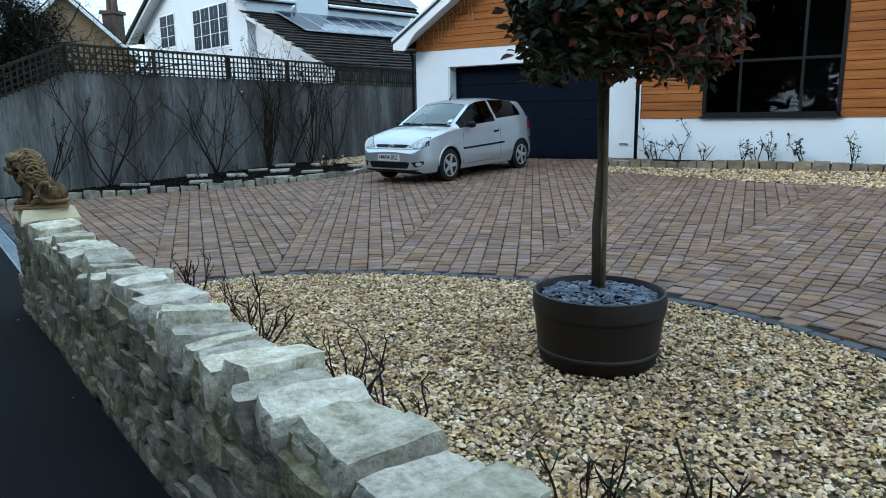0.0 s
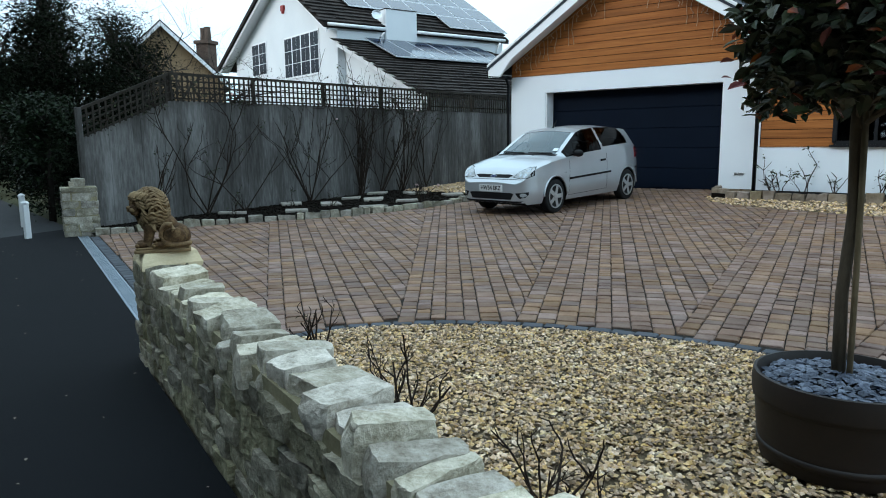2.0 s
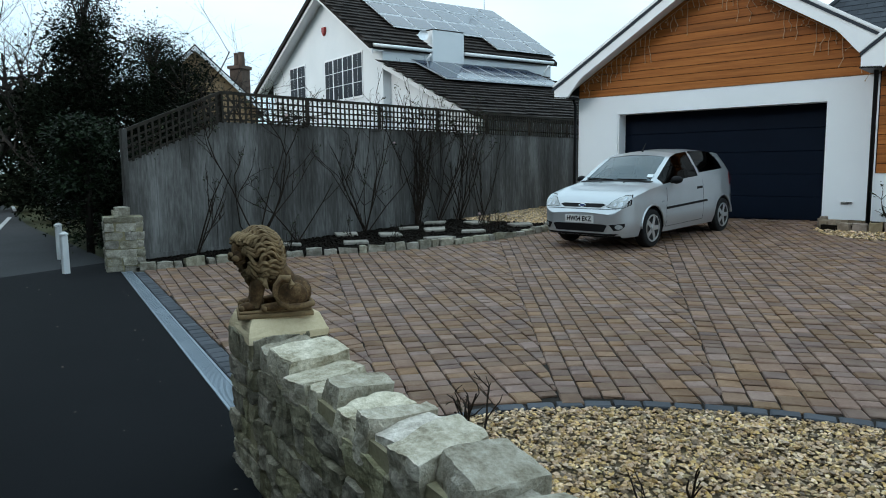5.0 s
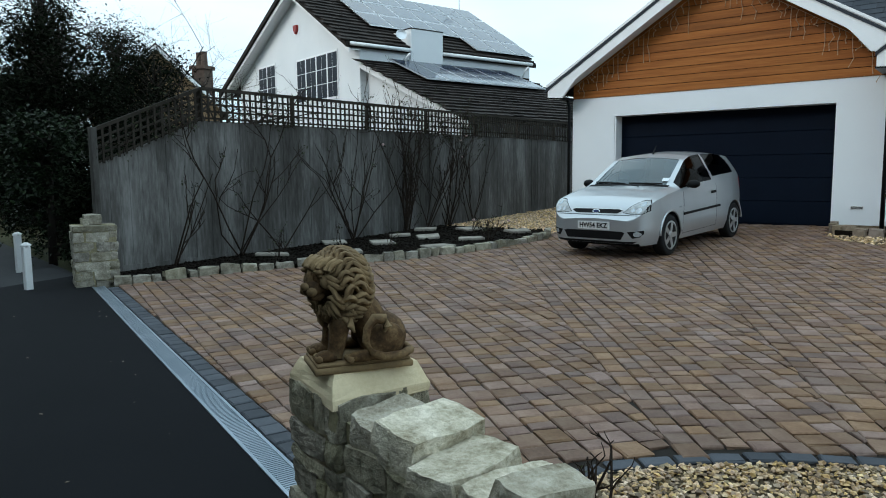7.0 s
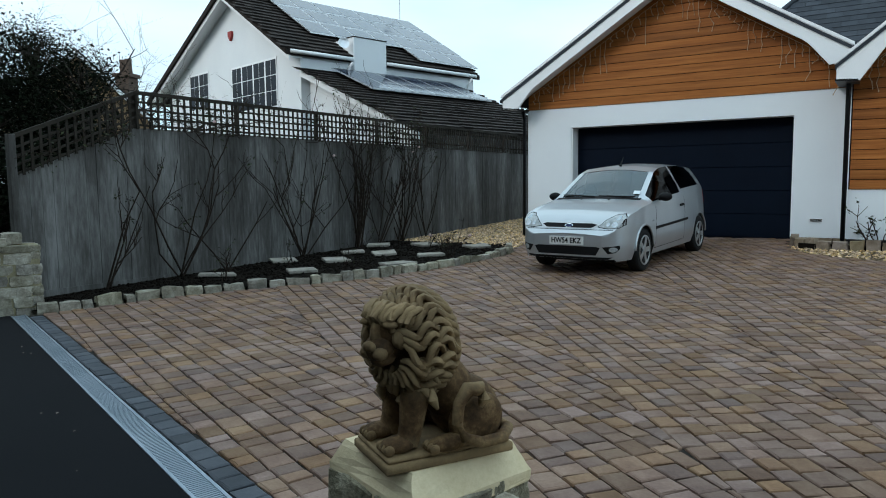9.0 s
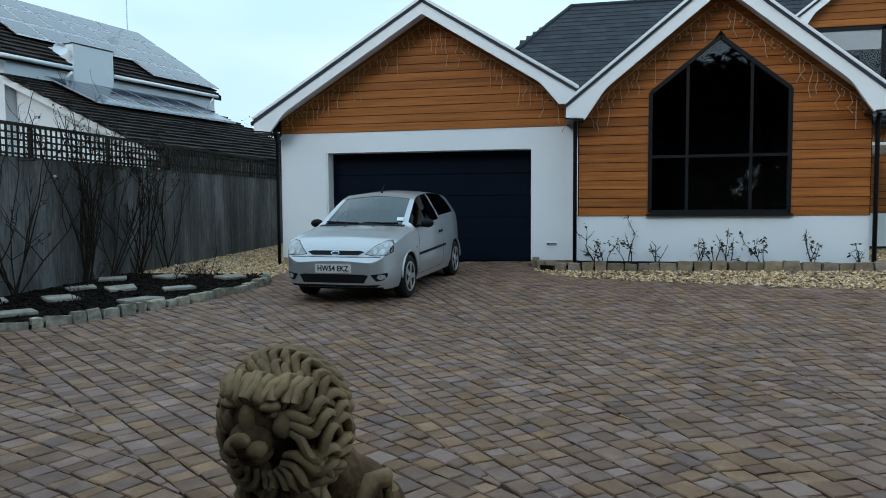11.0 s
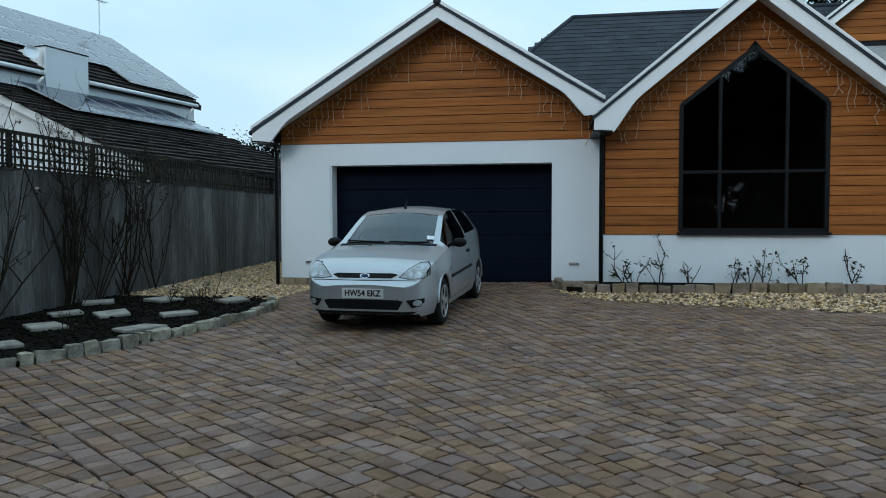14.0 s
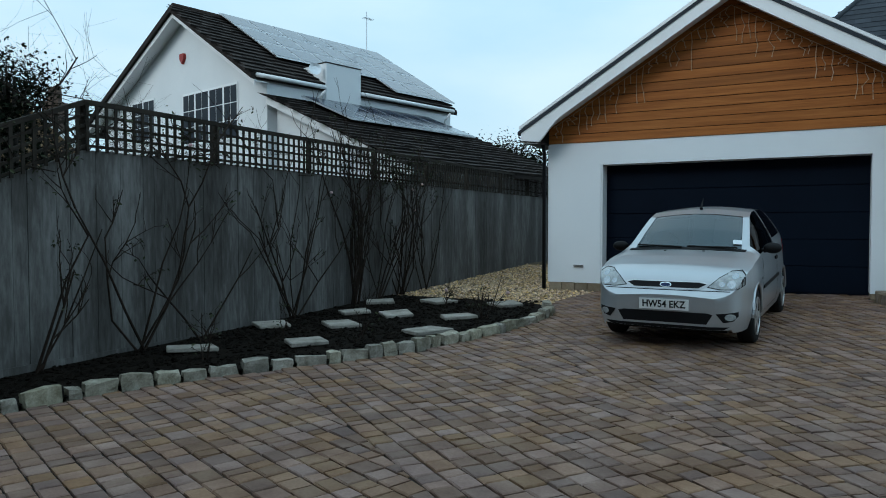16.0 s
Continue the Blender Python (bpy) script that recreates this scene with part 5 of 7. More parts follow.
def npart(name, bm, material, parent=None, label="", smooth=False):
    bmesh.ops.transform(bm, matrix=NM, verts=bm.verts)
    return part(name, bm, material, parent or neighbour, label, smooth)


NAP, NE, NCX = 8.15, 5.60, -4.15
NS, NSL = 0.602, 0.466
LOWZ, LOWS = 5.08, 0.405
bm = bm_new()
slab(bm, [(-9.8, 0, -0.2), (0, 0, -0.2), (0, 0, NE - 0.05), (NCX, 0, NAP - 0.22), (-9.8, 0, NAP - 5.65 * NSL - 0.22)], (0, 7.5, 0))
npart("wall", bm, NWALL, label="white rendered gable wall")
bm = bm_new()
slab(bm, [(0.002, 0.3, -0.2), (4.7, 0.3, -0.2), (4.7, 0.3, LOWZ - LOWS * 4.7 - 0.1), (0.002, 0.3, LOWZ - 0.1)], (0, 6.2, 0))
npart("wall", bm, NWALL, label="white rendered side extension")
for side, run in ((1, 4.25), (-1, 6.7)):
    bm = bm_new()
    ze = NAP - (NS if side > 0 else NSL) * run
    slab(bm, [(NCX, -0.55, NAP), (NCX + side * run, -0.55, ze), (NCX + side * run, 7.75, ze), (NCX, 7.75, NAP)], (0, 0, -0.17))
    npart("roof", bm, TILE)
    bm = bm_new()
    slab(bm, [(NCX, -0.46, NAP - 0.172), (NCX + side * run, -0.46, ze - 0.172), (NCX + side * run, -0.46, ze - 0.32), (NCX, -0.46, NAP - 0.32)], (0, 0.04, 0))
    npart("bargeboard", bm, WHITEPAINT)
    bm = bm_new()
    slab(bm, [(NCX, -0.41, NAP - 0.20), (NCX + side * run, -0.41, ze - 0.20), (NCX + side * run, 0, ze - 0.20), (NCX, 0, NAP - 0.20)], (0, 0, -0.02))
    npart("soffit", bm, WHITEPAINT)
bm = bm_new()
slab(bm, [(-0.05, 0.0, LOWZ + 0.02), (5.4, 0.0, LOWZ - LOWS * 5.4), (5.4, 6.75, LOWZ - LOWS * 5.4), (-0.05, 6.75, LOWZ + 0.02)], (0, 0, -0.09))
npart("roof", bm, TILE)
bm = bm_new()
slab(bm, [(0, -0.04, LOWZ - 0.05), (5.4, -0.04, LOWZ - 0.05 - LOWS * 5.4), (5.4, -0.04, LOWZ - 0.24 - LOWS * 5.4), (0, -0.04, LOWZ - 0.24)], (0, 0.035, 0))
npart("bargeboard", bm, WHITEPAINT)


def nslates(origin, u, up, nu, nv, wide, tall):
    o = npt(*origin)
    r3 = NM.to_3x3()
    slates(neighbour, o, r3 @ Vector(u), r3 @ Vector(up), lambda a, b: True, nu, nv, wide, tall, lift=0.02, field=TILE, step=0.04)


nslates((0.10, -0.42, NAP - NS * 4.25), (0, 1, 0), (-1, 0, NS), 24, 16, 0.335, 0.315)
nslates((5.4, 0.02, LOWZ - LOWS * 5.4), (0, 1, 0), (-1, 0, LOWS), 20, 19, 0.335, 0.305)
bm = bm_new()
tube(bm, [(NCX, -0.46, NAP + 0.02), (NCX, 7.75, NAP + 0.02)], 0.10, 8)
npart("ridge_tile", bm, TILE, smooth=True)
for va, vb in ((-0.42, 1.86), (3.24, 7.5)):
    bm = bm_new()
    tube(bm, [(0.15, va, NAP - NS * 4.25 - 0.06), (0.15, vb, NAP - NS * 4.25 - 0.06)], 0.06, 8)
    npart("gutter", bm, WHITEPAINT, label="white plastic gutter", smooth=True)
bm = bm_new()
tube(bm, [(0.34, 7.1, NE - 0.22), (0.1, 7.1, NE - 0.45), (0.08, 7.1, LOWZ - 0.05)], 0.04, 8)
npart("drainpipe", bm, WHITEPAINT, smooth=True)
bm = bm_new()
tube(bm, [(0.34, 1.7, NE - 0.22), (0.12, 1.65, NE - 0.4), (0.10, 1.65, LOWZ)], 0.04, 8)
npart("drainpipe", bm, WHITEPAINT, smooth=True)
bm = bm_new()
box(bm, -1.3, 0.16, 1.88, 3.22, LOWZ - 0.45, 6.24)
bevel(bm, 0.02)
npart("chimney_breast", bm, NWALL, label="square white rendered stack through the eaves")
bm = bm_new()
box(bm, -1.31, 0.17, 1.87, 3.23, 6.24, 6.265)
npart("lead_cap", bm, TILE)
# satellite dish beside the stack
dish = bm_new()
lathe(dish, [(0.001, 0), (0.12, 0.015), (0.22, 0.06), (0.225, 0.065), (0.12, 0.022), (0.002, 0.006)], 20)
bmesh.ops.transform(dish, matrix=Matrix.Translation((0.0, 1.6, 6.02)) @ Matrix.Scale(0.8, 4) @ Matrix.Rotation(radians(75), 4, "Y") @ Matrix.Rotation(radians(20), 4, "X"), verts=dish.verts)
npart("satellite_dish", dish, ALU, label="small grey satellite dish")
# television aerial
bm = bm_new()
tube(bm, [(-4.7, 7.9, NAP - 0.6), (-4.7, 7.9, NAP + 1.85)], 0.022, 6)
tube(bm, [(-4.7, 7.75, NAP + 1.60), (-4.7, 8.25, NAP + 1.60)], 0.014, 6)
for k in range(5):
    tube(bm, [(-4.82, 7.8 + k * 0.1, NAP + 1.60), (-4.58, 7.8 + k * 0.1, NAP + 1.60)], 0.009, 5)
npart("television_aerial", bm, ALU, label="thin rooftop television aerial")
# solar panels
for row, (o_u, o_z, s_, n_, v0, run) in enumerate(((-2.0, NAP - NS * (-2.0 - NCX), NS, 7, 1.05, 1.02), (-3.05, NAP - NS * (-3.05 - NCX), NS, 7, 1.05, 1.02), (-4.1, NAP - NS * (-4.1 - NCX), NS, 7, 1.05, 0.95), (-1.0, NAP - NS * (-1.0 - NCX), NS, 3, 4.9, 0.98), (0.30, LOWZ - LOWS * 0.30, LOWS, 6, 0.9, 2.15))):
    for k in range(n_):
        wv = 0.96 if row < 4 else 0.83
        bm = bm_new()
        a, b2_ = v0 + k * (wv + 0.02), v0 + k * (wv + 0.02) + wv
        slab(bm, [(o_u, a, o_z + 0.20), (o_u + run * 0.95, a, o_z + 0.20 - s_ * run * 0.95), (o_u + run * 0.95, b2_, o_z + 0.20 - s_ * run * 0.95), (o_u, b2_, o_z + 0.20)], (0, 0, -0.04))
        sp = npart("solar_panel", bm, ALU, label="blue-black solar panel in an aluminium frame")
        bm = bm_new()
        e = 0.035
        slab(bm, [(o_u + e, a + e, o_z + 0.206 - s_ * e), (o_u + run * 0.95 - e, a + e, o_z + 0.206 - s_ * (run * 0.95 - e)), (o_u + run * 0.95 - e, b2_ - e, o_z + 0.206 - s_ * (run * 0.95 - e)), (o_u + e, b2_ - e, o_z + 0.206 - s_ * e)], (0, 0, -0.004))
        npart("cell_sheet", bm, SOLAR, sp)
# gable windows with white bars, alarm box
# opaque panes: the dark reflection is painted into their mottled colour
NGLASS = mat("dark_window_reflection", [(0.012, 0.016, 0.024), (0.03, 0.036, 0.046)], 0.35, 1.5, 8, 0, spec=0.08, rough_var=0.04)
for u0, u1, z0, z1, cols, rows_, hinge in ((-4.40, -1.37, 4.02, 5.62, 4, 3, (0.24, 0.5, 0.76)), (-7.80, -6.22, 4.36, 5.75, 2, 3, (0.5,))):
    bm = bm_new()
    box(bm, u0, u1, -0.03, 0.02, z0, z1)
    w_ = npart("window", bm, WHITEPAINT, label="white casement window with glazing bars")
    nn = len(hinge) + 1
    cuts = [0.0, *hinge, 1.0]
    for k in range(nn):
        a, b2_ = u0 + (u1 - u0) * cuts[k] + 0.035, u0 + (u1 - u0) * cuts[k + 1] - 0.035
        for cc in range(2):
            for r in range(rows_):
                bm = bm_new()
                xa = a + (b2_ - a) * cc / 2 + 0.012
                xb = a + (b2_ - a) * (cc + 1) / 2 - 0.012
                za = z0 + 0.06 + (z1 - z0 - 0.12) * r / rows_ + 0.012
                zb_ = z0 + 0.06 + (z1 - z0 - 0.12) * (r + 1) / rows_ - 0.012
                box(bm, xa, xb, -0.036, -0.031, za, zb_)
                npart("pane", bm, NGLASS, w_)
ALARM = mat("red_alarm_box", [(0.28, 0.03, 0.03), (0.35, 0.05, 0.04)], 0.4, 5, 40, 0)
bm = bm_new()
slab(bm, [(-4.47, 0, 6.85), (-4.22, 0, 6.85), (-4.22, 0, 6.70), (-4.345, 0, 6.54), (-4.47, 0, 6.70)], (0, -0.09, 0))
npart("alarm_box", bm, ALARM, label="red burglar alarm box")

# ---- a tan gabled house farther off, with a chimney ----
TANW = mat("tan_render", [(0.23, 0.15, 0.085), (0.30, 0.21, 0.125)], 0.9, 1, 30, 0.2)
CHIMB = mat("old_chimney_brick", [(0.07, 0.05, 0.04), (0.14, 0.10, 0.08)], 0.9, 4, 30, 0.5, 0.02)
far_house = thing("far_house", "distant tan house with a brown gabled roof and brick chimney", "house", (-39, 21, 0))
FM = Matrix.Translation((-38.5, 20.55, 0)) @ Matrix.Rotation(radians(62), 4, "Z")
for name, pts, sh, m_, lab in (("wall", [(-3.2, 0, 0), (3.2, 0, 0), (3.2, 0, 5.0), (0, 0, 8.05), (-3.2, 0, 5.0)], (0, 9, 0), TANW, "tan gable wall"),
                               ("roof", [(0, -0.4, 8.3), (3.6, -0.4, 4.85), (3.6, 9.2, 4.85), (0, 9.2, 8.3)], (0, 0, -0.15), TILE, ""),
                               ("roof", [(0, -0.4, 8.3), (-3.6, -0.4, 4.85), (-3.6, 9.2, 4.85), (0, 9.2, 8.3)], (0, 0, -0.15), TILE, ""),
                               ("bargeboard", [(0, -0.45, 8.2), (3.6, -0.45, 4.75), (3.6, -0.45, 4.5), (0, -0.45, 7.95)], (0, 0.05, 0), WHITEPAINT, ""),
                               ("bargeboard", [(0, -0.45, 8.2), (-3.6, -0.45, 4.75), (-3.6, -0.45, 4.5), (0, -0.45, 7.95)], (0, 0.05, 0), WHITEPAINT, "")):
    bm = bm_new()
    slab(bm, pts, sh)
    bmesh.ops.transform(bm, matrix=FM, verts=bm.verts)
    part(name, bm, m_, far_house, lab)
bm = bm_new()
box(bm, -0.42, 0.42, -0.42, 0.42, 3.0, 7.6)
box(bm, -0.52, 0.52, -0.52, 0.52, 7.6, 7.8)
bmesh.ops.transform(bm, matrix=Matrix.Translation((-40.7, 24.65, 0)) @ Matrix.Rotation(0.4, 4, "Z"), verts=bm.verts)
ch = part("chimney", bm, CHIMB, far_house, "old brick chimney")
for dx in (-0.25, 0.25):
    bm = bm_new()
    lathe(bm, [(0.2, 7.8), (0.17, 8.5), (0.2, 8.6), (0.14, 8.6)], 12, (-40.7 + dx, 24.65, 0))
    part("chimney_pot", bm, CHIMB, ch)

# ---- trees and hedges ----
TWIG = mat("bare_winter_twig", [(0.018, 0.015, 0.013), (0.045, 0.037, 0.032)], 0.95, 5, 30, 0.4, 0.01)
IVY = mat("dark_evergreen_leaf", [(0.004, 0.006, 0.004), (0.009, 0.012, 0.007), (0.016, 0.019, 0.011)], 0.8, 2, 30, 0.1, 0.01, island=0.5, spec=0.02)
LAUREL = mat("laurel_leaf", [(0.005, 0.011, 0.004), (0.013, 0.023, 0.008)], 0.5, 5, 30, 0.1, 0.002, island=0.5, spec=0.15)


def bare_tree(at, height, seed, spread=0.55, depth=5, label="leafless winter tree with fine branching", lean=(0, 0)):
    rng = random.Random(seed)
    t = thing("tree", label, "tree", at, "bare winter trees")
    trunk, twigs = bm_new(), bm_new()

    def grow(p, d, L, r, level):
        bmx = trunk if level < 2 else twigs
        pts, rad = [p], [r]
        q, dd = p.copy(), d.copy()
        n = 3 if level < 4 else 2
        for k in range(n):
            dd = (dd + Vector((rng.gauss(0, 0.16), rng.gauss(0, 0.16), rng.gauss(0.04, 0.1)))).normalized()
            q = q + dd * L / n
            pts.append(q.copy())
            rad.append(r * (1 - 0.5 * (k + 1) / n))
        tube(bmx, pts, rad, 6 if level < 2 else 4 if level < 3 else 3, False)
        if level >= depth:
            return
        kids = rng.randint(3, 4) if level else rng.randint(4, 6)
        for k in range(kids):
            f = rng.uniform(0.35, 1.0)
            i = min(int(f * n), n - 1)
            b0 = pts[i].lerp(pts[i + 1], f * n - i)
            side = Vector((rng.gauss(0, 1), rng.gauss(0, 1), rng.gauss(0.15, 0.6))).normalized()
            nd = (dd * (1 - spread) + side * spread).normalized()
            grow(b0, nd, L * rng.uniform(0.55, 0.78), rad[i] * 0.58, level + 1)

    grow(Vector(at), Vector((lean[0], lean[1], 1)).normalized(), height * 0.42, height * 0.017, 0)
    part("trunk", trunk, TWIG, t, smooth=True)
    tagged(part("twiggy_crown", twigs, TWIG, t), kind="stuff")
    return t


def evergreen(at, height, radius, seed, n, leaf, material, label, name="evergreen_tree", cone=0.5, cat="tree"):
    """A trunk with limbs and a ragged crown of many leaves gathered in clumps."""
    rng = random.Random(seed)
    t = thing(name, label, cat, at)
    a = Vector(at)
    bm = bm_new()
    tube(bm, [a, a + Vector((0.1, 0, height * 0.5)), a + Vector((0, 0.1, height * 0.92))], [height * 0.03, height * 0.02, 0.02], 7)
    clumps = []
    for k in range(max(24, n // 110)):
        h = rng.uniform(0.06, 0.98)
        r = radius * (1 - cone * h) * rng.uniform(0.35, 1.0) * (1 if h > 0.15 else 0.8)
        ang = rng.uniform(0, math.tau)
        c = a + Vector((r * math.cos(ang), r * math.sin(ang), h * height))
        clumps.append((c, radius * rng.uniform(0.16, 0.34)))
        tube(bm, [a + Vector((0, 0, h * height * 0.85)), c], [0.03, 0.008], 4)
    part("trunk", bm, TWIG, t, smooth=True)
    pts = []
    for k in range(n):
        c, s = clumps[rng.randrange(len(clumps))]
        pts.append(c + Vector((rng.gauss(0, s * 0.6), rng.gauss(0, s * 0.6), rng.gauss(0, s * 0.55))))
    pts = [p for p in pts if p.z > 0.1]
    leaf_cloud("crown", pts, leaf, material, t, seed + 50)
    return t


evergreen((-21.3, 8.0, 0.05), 6.4, 1.5, 31, 20000, 0.07, IVY, "dark ivy-clad conifer behind the fence", cone=0.75)
evergreen((-23.4, 10.8, 0.05), 5.6, 1.9, 32, 24000, 0.08, IVY, "tall dark evergreen beyond the fence", cone=0.7)
evergreen((-19.2, 9.3, 0.05), 3.6, 1.5, 33, 14000, 0.075, IVY, "dark overgrown shrub behind the fence", cone=0.45)
evergreen((-18.0, 6.9, 0.05), 4.4, 1.35, 34, 14000, 0.10, IVY, "dark overgrown shrub beside the pillar", cone=0.4)
evergreen((-15.9, 5.75, 0.05), 2.5, 0.75, 35, 6000, 0.09, LAUREL, "glossy green laurel bush by the pavement", name="laurel_bush", cone=0.3, cat="bush")
evergreen((-14.6, 5.9, 0.05), 2.0, 0.55, 36, 4500, 0.08, IVY, "dark shrub at the end of the fence", name="shrub", cone=0.3, cat="bush")
evergreen((-26.5, 9.2, 0.05), 4.2, 2.0, 37, 8000, 0.15, IVY, "dark evergreen along the street", cone=0.5)
evergreen((-33.0, 11.2, 0.05), 5.0, 2.6, 38, 4200, 0.3, IVY, "dark evergreen along the street", cone=0.4)
evergreen((-43.0, 13.6, 0.05), 6.0, 3.4, 39, 4000, 0.4, IVY, "dark evergreen at the bend of the street", cone=0.3)
evergreen((-50.0, 9.0, 0.05), 7.0, 4.5, 40, 4000, 0.5, IVY, "dark evergreen at the bend of the street", cone=0.3)
evergreen((-42.0, 4.5, 0.05), 6.0, 3.5, 45, 3500, 0.45, IVY, "dark evergreen across the street", cone=0.3)
bare_tree((-28.0, 9.4, 0.05), 9.0, 5, 0.55, 5)
bare_tree((-27.0, 12.4, 0.05), 8.6, 6, 0.6, 5)
bare_tree((-29.5, 15.6, 0.05), 8.8, 7, 0.6, 5)
bare_tree((-34.0, 8.6, 0.05), 11.0, 8, 0.5, 5)
evergreen((-16.5, 8.1, 0.05), 3.9, 1.0, 47, 11000, 0.07, IVY, "dark ivy-covered shrub behind the fence", cone=0.5)
bare_tree((-16.8, 8.3, 0.05), 5.6, 12, 0.62, 5, "bare twiggy tree behind the fence", (-0.1, 0.2))
bare_tree((-19.4, 10.2, 0.05), 7.2, 14, 0.62, 5, "bare twiggy tree behind the fence")
bare_tree((-20.2, 7.6, 0.05), 4.6, 9, 0.7, 4, "bare branching sapling by the fence", (0.1, -0.3))
evergreen((-24.0, 44.5, 0.3), 6.4, 3.2, 41, 14000, 0.2, IVY, "dark pine far behind the garage", cone=0.35)
evergreen((-18.5, 46.5, 0.3), 5.6, 3.0, 46, 14000, 0.2, IVY, "dark pine far behind the garage", cone=0.35)
evergreen((8.8, 40.0, 0.3), 13.4, 3.2, 42, 24000, 0.28, IVY, "dark pine behind the house", cone=0.25)
evergreen((12.6, 38.5, 0.3), 12.7, 3.4, 43, 24000, 0.28, IVY, "dark pine behind the house", cone=0.25)
evergreen((17.0, 36.5, 0.3), 11.3, 3.2, 44, 24000, 0.28, IVY, "dark pine behind the house", cone=0.25)
# low garden wall where the street bends, road marking
bm = bm_new()
slab(bm, [(-60, 13.2, 0), (-38, 11.0, 0), (-38, 11.3, 0), (-60, 13.5, 0)], (0, 0, 0.9))
tagged(part("garden_wall", bm, STONE), "low grey stone wall along the street", "wall", kind="structure")
ROADPAINT = mat("worn_road_paint", [(0.35, 0.36, 0.37), (0.55, 0.56, 0.57)], 0.8, 3, 40, 0.3, 0.002)
for a, b2_ in (((-22.0, 5.83), (-29.0, 8.25)), ((-33.0, 9.6), (-38.0, 11.0))):
    a, b2_ = Vector(a), Vector(b2_)
    n_ = (b2_ - a).normalized()
    s_ = Vector((-n_.y, n_.x)) * 0.06
    bm = bm_new()
    slab(bm, [(p.x, p.y, zg(p.x, p.y) - 0.004) for p in (a + s_, b2_ + s_, b2_ - s_, a - s_)], (0, 0, -0.006))
    tagged(part("road_marking", bm, ROADPAINT), "worn white line painted on the street", "marking", kind="structure")

# tall hedge trees added unseen across the street: close the view behind, darken reflections
for k in range(15):
    a = -20.0 + k * 4.6
    q = Vector((0.0, 0.0)) + STREET_D * -a - Vector((0.309, 0.951)) * (9.5 + (k % 2) * 1.2)
    evergreen((q.x, q.y, 0.0), 9.0 + (k * 37 % 5) * 0.7, 3.4, 700 + k, 5200, 0.75, IVY, "added unseen evergreen that darkens reflections and closes the view behind", cone=0.25)

# ---- planting: climbers on the fence, roses, bare sticks in the gravel ----
STEM = mat("rose_stem", [(0.012, 0.008, 0.006), (0.032, 0.021, 0.015)], 0.85, 12, 50, 0.3, 0.004)
STEMGREEN = mat("green_rose_stem", [(0.03, 0.035, 0.015), (0.06, 0.065, 0.03)], 0.8, 12, 50, 0.3, 0.004)
ROSELEAF = mat("rose_leaf", [(0.02, 0.028, 0.012), (0.045, 0.05, 0.022)], 0.55, 6, 40, 0.1, 0.002, island=0.5)
PETAL = mat("pale_petal", [(0.5, 0.32, 0.32), (0.65, 0.5, 0.48)], 0.7, 9, 40, 0.1)


def stems(out, at, height, n, seed, spread=0.5, r=0.007, flat=None, forks=2, tips=None):
    """Upright forked canes from one foot; flat keeps them near one wall plane."""
    rng = random.Random(seed)
    a = Vector(at)

    def cane(p, d, L, rad, level):
        pts, q = [p], p.copy()
        for k in range(3):
            d = (d + Vector((rng.gauss(0, 0.16), rng.gauss(0, 0.16), rng.gauss(0.05, 0.08)))).normalized()
            if flat:
                d[flat[0]] *= 0.35
                if (q[flat[0]] - flat[1]) * flat[2] < 0.03:
                    d[flat[0]] = 0.15 * flat[2]
                d.normalize()
            q = q + d * L / 3
            pts.append(q.copy())
        tube(out[-1], pts, [rad, rad * 0.85, rad * 0.7, rad * 0.5], 5)
        if tips is not None:
            tips.append(pts[-1])
            tips.append(pts[-2])
        if level < forks:
            for k in range(rng.randint(1, 3)):
                i = rng.randint(1, 3)
                nd = (d + Vector((rng.gauss(0, 0.6), rng.gauss(0, 0.6), rng.gauss(0.1, 0.3)))).normalized()
                cane(pts[i].copy(), nd, L * rng.uniform(0.35, 0.6), rad * 0.65, level + 1)

    for k in range(n):
        ang = rng.uniform(0, math.tau)
        d = Vector((math.cos(ang) * spread, math.sin(ang) * spread, 1)).normalized()
        out.append(bm_new())
        cane(a + Vector((rng.gauss(0, 0.03), rng.gauss(0, 0.03), 0)), d, height * rng.uniform(0.5, 0.85), r * rng.uniform(0.7, 1.2), 0)


def rose(at, height, n, seed, label, spread=0.5, leaves=18, name="rose_bush", material=None, flat=None, r=0.007, leaf=0.045, flowers=0, forks=2, group="roses", cat="rose bush"):
    t = thing(name, label, cat, at, group)
    canes, tips = [], []
    stems(canes, at, height, n, seed, spread, r, flat, forks, tips)
    for bm in canes:
        part("cane", bm, material or STEM, t)
    rng = random.Random(seed + 1)
    if leaves:
        pts = []
        for k in range(leaves):
            p = rng.choice(tips)
            pts += [p + Vector((rng.gauss(0, 0.03), rng.gauss(0, 0.03), rng.gauss(0, 0.03))) for _ in range(3)]
        tagged(leaf_cloud("leaves", pts, leaf, ROSELEAF, t, seed), kind="stuff")
    for k in range(flowers):
        bm = bm_new()
        p = rng.choice(tips)
        for q in range(6):
            blob(bm, p + Vector((0.012 * math.cos(q), 0.012 * math.sin(q), 0.006 * (q % 2))), (0.016, 0.016, 0.02), sub=1)
        part("flower", bm, PETAL, t, "faded pale pink rose")
    return t


